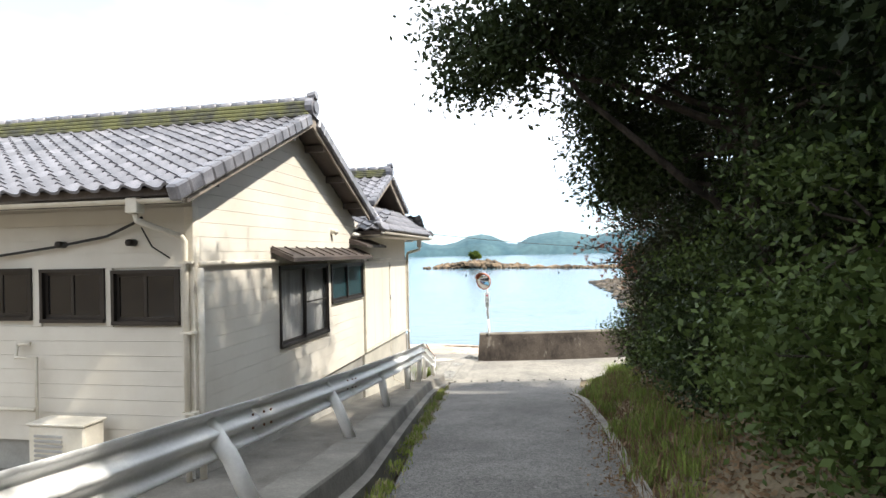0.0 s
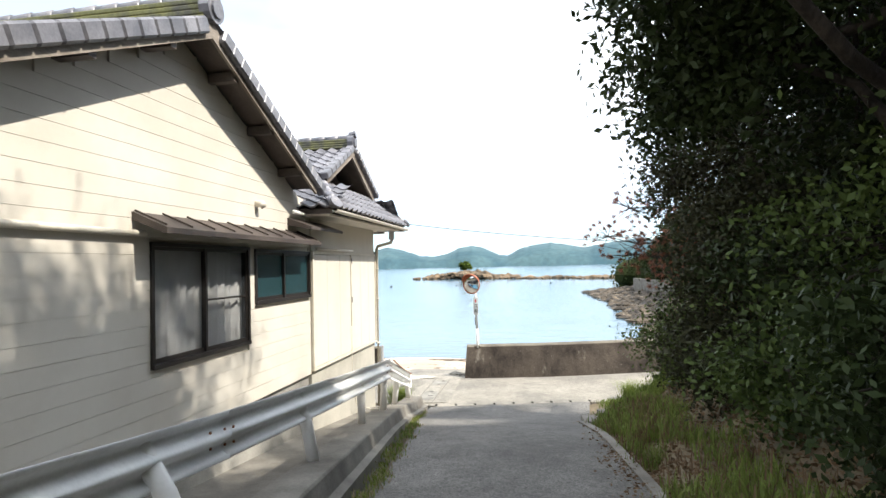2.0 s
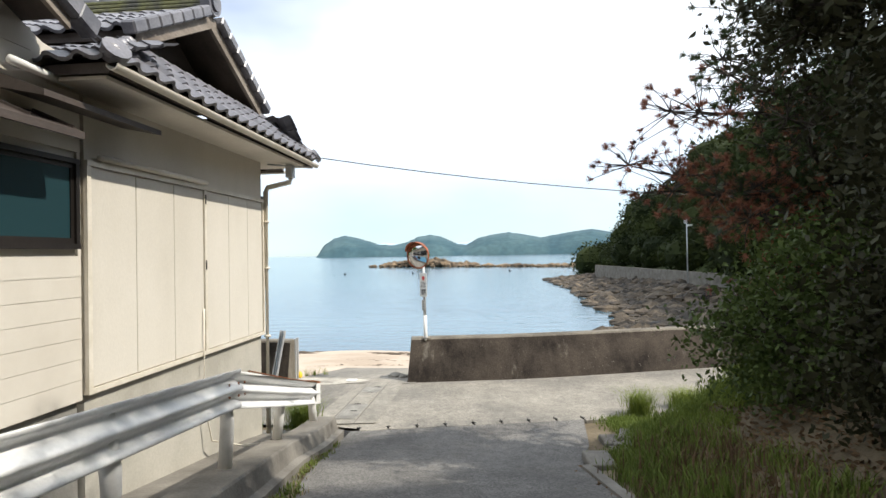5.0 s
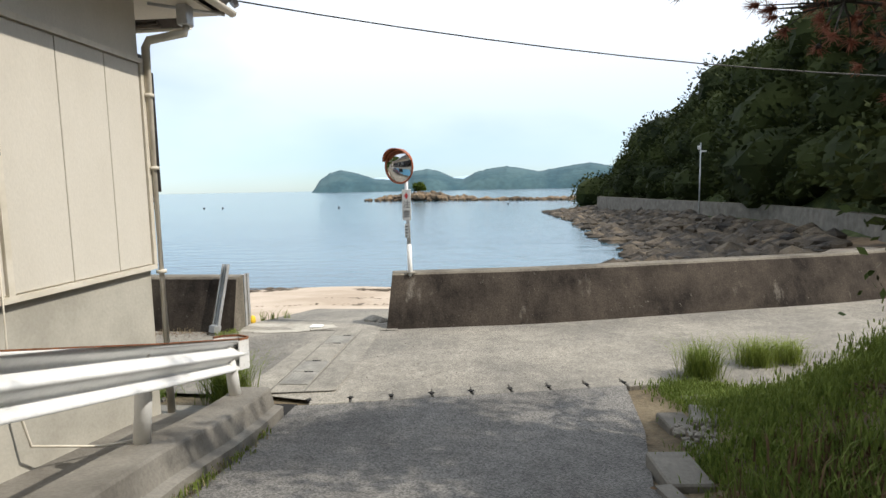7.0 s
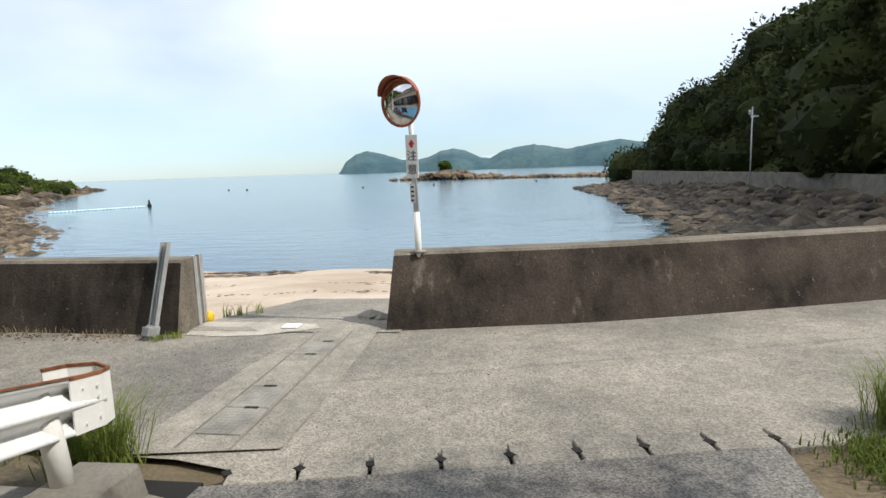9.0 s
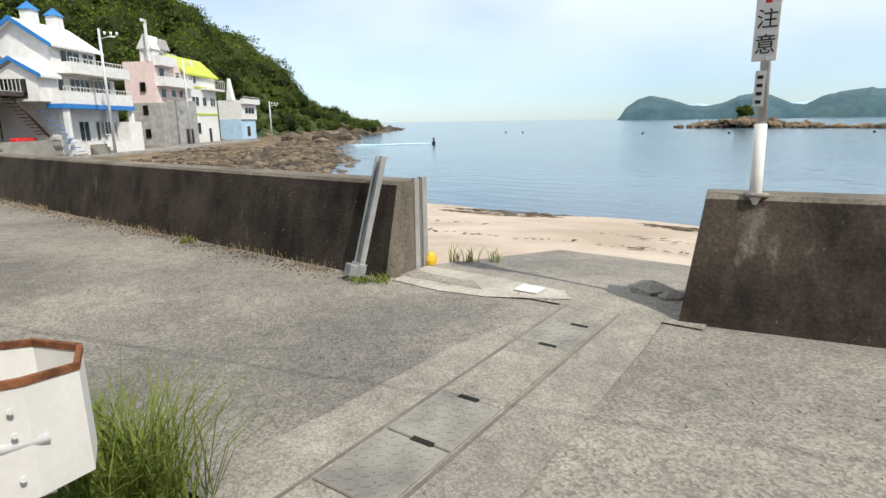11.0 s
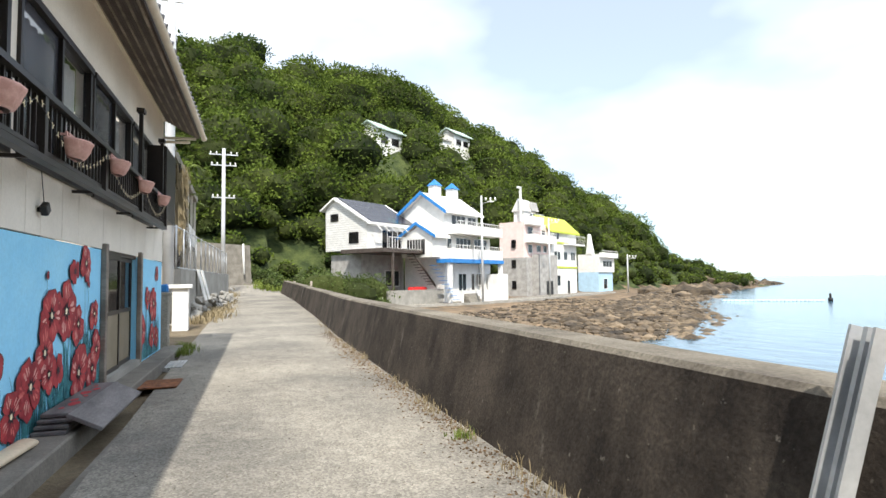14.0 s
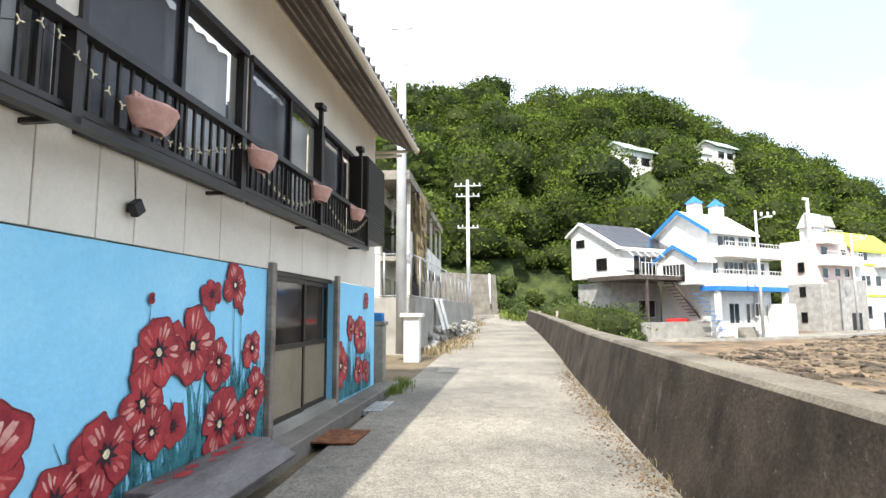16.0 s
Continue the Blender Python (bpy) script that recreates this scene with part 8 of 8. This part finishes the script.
grass("beach_weeds", [(-1.55, 22.95, -0.08), (-1.4, 23.05, -0.1), (-1.2, 23.25, -0.12)], 26, 0.26, 0.035, M_GRASS, "small dune plants at the ramp")
far_ = [(x, y, lz(x, y)) for x, y in zip(RNG.uniform(-56, -22, 260), RNG.uniform(18.4, 20.2, 260)) if y < float(south(x)) + 0.1]
grass("roadside_grass", far_, 40, 0.3, 0.3, M_STRAW, "dry roadside grass below the fence", 0.7, 0.02)
slope = [(x, y, lz(x, y)) for x, y in zip(RNG.uniform(-62, -49, 300), RNG.uniform(22, 32, 300))]
grass("slope_grass", slope, 40, 0.6, 0.5, M_GRASS, "green grass on the slope beside the road", 0.7, 0.04)
sx_, sy_ = RNG.uniform(-68, -50, 240), RNG.uniform(22.5, 33, 240)
sk_ = np.hypot(sx_ + 60, sy_ - 33) > 6
sx_, sy_ = sx_[sk_], sy_[sk_]
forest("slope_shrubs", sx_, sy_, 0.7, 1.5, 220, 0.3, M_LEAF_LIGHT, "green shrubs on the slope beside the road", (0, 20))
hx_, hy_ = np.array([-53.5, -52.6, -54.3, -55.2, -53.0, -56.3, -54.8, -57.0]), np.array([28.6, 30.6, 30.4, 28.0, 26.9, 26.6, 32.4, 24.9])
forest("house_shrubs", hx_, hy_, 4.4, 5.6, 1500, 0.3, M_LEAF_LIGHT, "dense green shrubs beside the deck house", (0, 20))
patch = obj("pavement_patch", [(-16.4, 19.25, 0.03), (-16.7, 21.1, 0.03), (-19.8, 21.25, 0.03), (-19.9, 19.1, 0.03)], [(0, 1, 2, 3)], M_CONC_PALE)
tagged(patch, "pale concrete patch across the road", "pavement", kind="structure")
apron = obj("pavement_apron", [(5.9, 18.95, 0.05), (8.6, 18.75, 0.06), (13.5, 19.6, 0.06), (13.5, 21.3, 0.045), (7.6, 20.0, 0.045), (5.8, 19.6, 0.04)], [tuple(range(6))], M_ROAD)
tagged(apron, "cracked concrete apron beside the road", "pavement", kind="structure")
# old timber stakes on the slope
for x, y in ((-51, 24.5), (-51.5, 26), (-52.2, 27.3)):
    z = lz(x, y)
    o = tube("timber_stake", [(x, y, z - 0.3), (x + 0.1, y + 0.15, z + 2.6)], 0.14, M_WOOD_GREY, None, sides=8, r2=0.11)
    tagged(o, "weathered timber stake on the grassy slope", "stake", "old stakes")

# ---- concrete blocks and litter at the corner ----
for lo, hi, a in (((4.95, 17.55, 0.0), (5.25, 17.95, 0.16), 6), ((5.2, 17.4, 0.05), (5.75, 17.85, 0.27), -14), ((4.5, 16.05, 0.2), (4.85, 16.6, 0.36), 4), ((5.4, 18.35, 0.0), (5.75, 18.6, 0.12), 10)):
    c = Vector([(p + q) / 2 for p, q in zip(lo, hi)])
    o = box("concrete_block", Vector(lo) - c, Vector(hi) - c, M_KERB, bevel=0.015, m=Matrix.Translation(c) @ Matrix.Rotation(radians(a), 4, "Z"))
    tagged(o, "loose grey concrete slab at the lane's corner", "concrete block", "loose slabs")
rock_field("rubble", [(4.95 + RNG.uniform(0, 0.4), 16.7 + RNG.uniform(0, 0.8), 0.2 + RNG.uniform(0, 0.05), RNG.uniform(0.02, 0.06)) for _ in range(90)], M_KERB, "loose rubble at the lane's corner")
# kerb stones and leaf litter on the bank side
lk = sweep("kerb_bank", [(0.0, -0.2), (0.0, 0.035), (0.12, 0.045), (0.12, -0.2)], [(float(lane_r(y)), y, float(lane_z(y))) for y in np.arange(2, 16.1, 0.5)], M_KERB)
tagged(lk, "low mossy concrete edging of the lane", "kerb", kind="structure")
c = np.stack([RNG.normal(4.75, 0.16, 2600), RNG.uniform(1.5, 16, 2600), np.zeros(2600)], 1)
c[:, 2] = lane_z(c[:, 1]) + 0.03
c = c[(c[:, 0] < lane_r(c[:, 1]) + 0.1)]
floor_ = np.stack([RNG.uniform(4.8, 6.2, 11000), RNG.uniform(1.0, 16.5, 11000), np.zeros(11000)], 1)
floor_[:, 2] = land_z(floor_[:, 0], floor_[:, 1]) + 0.015
tagged(quads("bank_litter", leaf_quads(floor_, 0.055, 0.4, 0.85), M_LITTER), "dead brown leaves and twigs under the shrubs", "leaves", kind="stuff")
tagged(quads("leaf_litter", leaf_quads(c, 0.045, 0.4, 0.9), M_LITTER), "dry brown leaves along the lane's edge", "leaves", kind="stuff")
# grit on the road, seaweed lines on the beach
c = np.stack([RNG.uniform(-14, 3, 5000), RNG.uniform(18.9, 22, 5000), np.full(5000, 0.028)], 1)
tagged(quads("road_grit", leaf_quads(c, 0.016, 0.6, 0.9), M_CONC_PALE), "pale grit scattered on the road", "gravel", kind="stuff")
fx_ = RNG.uniform(-24, -2.0, 5200)
c = np.stack([fx_, wall_y(fx_) - np.abs(RNG.normal(0, 0.2, 5200)) - 0.01, np.full(5200, 0.016)], 1)
tagged(quads("wall_foot_grit", leaf_quads(c, 0.026, 0.7, 0.85), M_LITTER), "brown grit and dry leaves along the seawall's foot", "gravel", kind="stuff")
wl_ = []
for row, (y0, n) in enumerate(((24.2, 260), (25.6, 240), (27.4, 300), (29.5, 260), (33.2, 520), (34.2, 520))):
    for k in range(n):
        x = RNG.uniform(-16, 9)
        y = y0 + 0.5 * math.sin(x * 0.6 + row) + RNG.normal(0, 0.16)
        wl_.append((x, y, lz(x, y) + 0.015, RNG.uniform(0.02, 0.06) if row < 4 else RNG.uniform(0.04, 0.16)))
o = rock_field("seaweed_lines", wl_, M_SEAWEED, "dark lines of dry seaweed on the sand")
co = np.zeros(len(o.data.vertices) * 3, dtype=np.float32)
o.data.vertices.foreach_get("co", co)
co = co.reshape(-1, 3)
zg = land_z(co[:, 0], co[:, 1]) + 0.012
co[:, 2] = zg + (co[:, 2] - zg) * 0.18
o.data.vertices.foreach_set("co", co.ravel())
cup = box("plastic_bottle", (3.2, 25.9, -0.28), (3.5, 26.0, -0.2), bpy.data.materials["pale_blue_float"], bevel=0.03)
tagged(cup, "pale blue plastic litter on the sand", "litter")
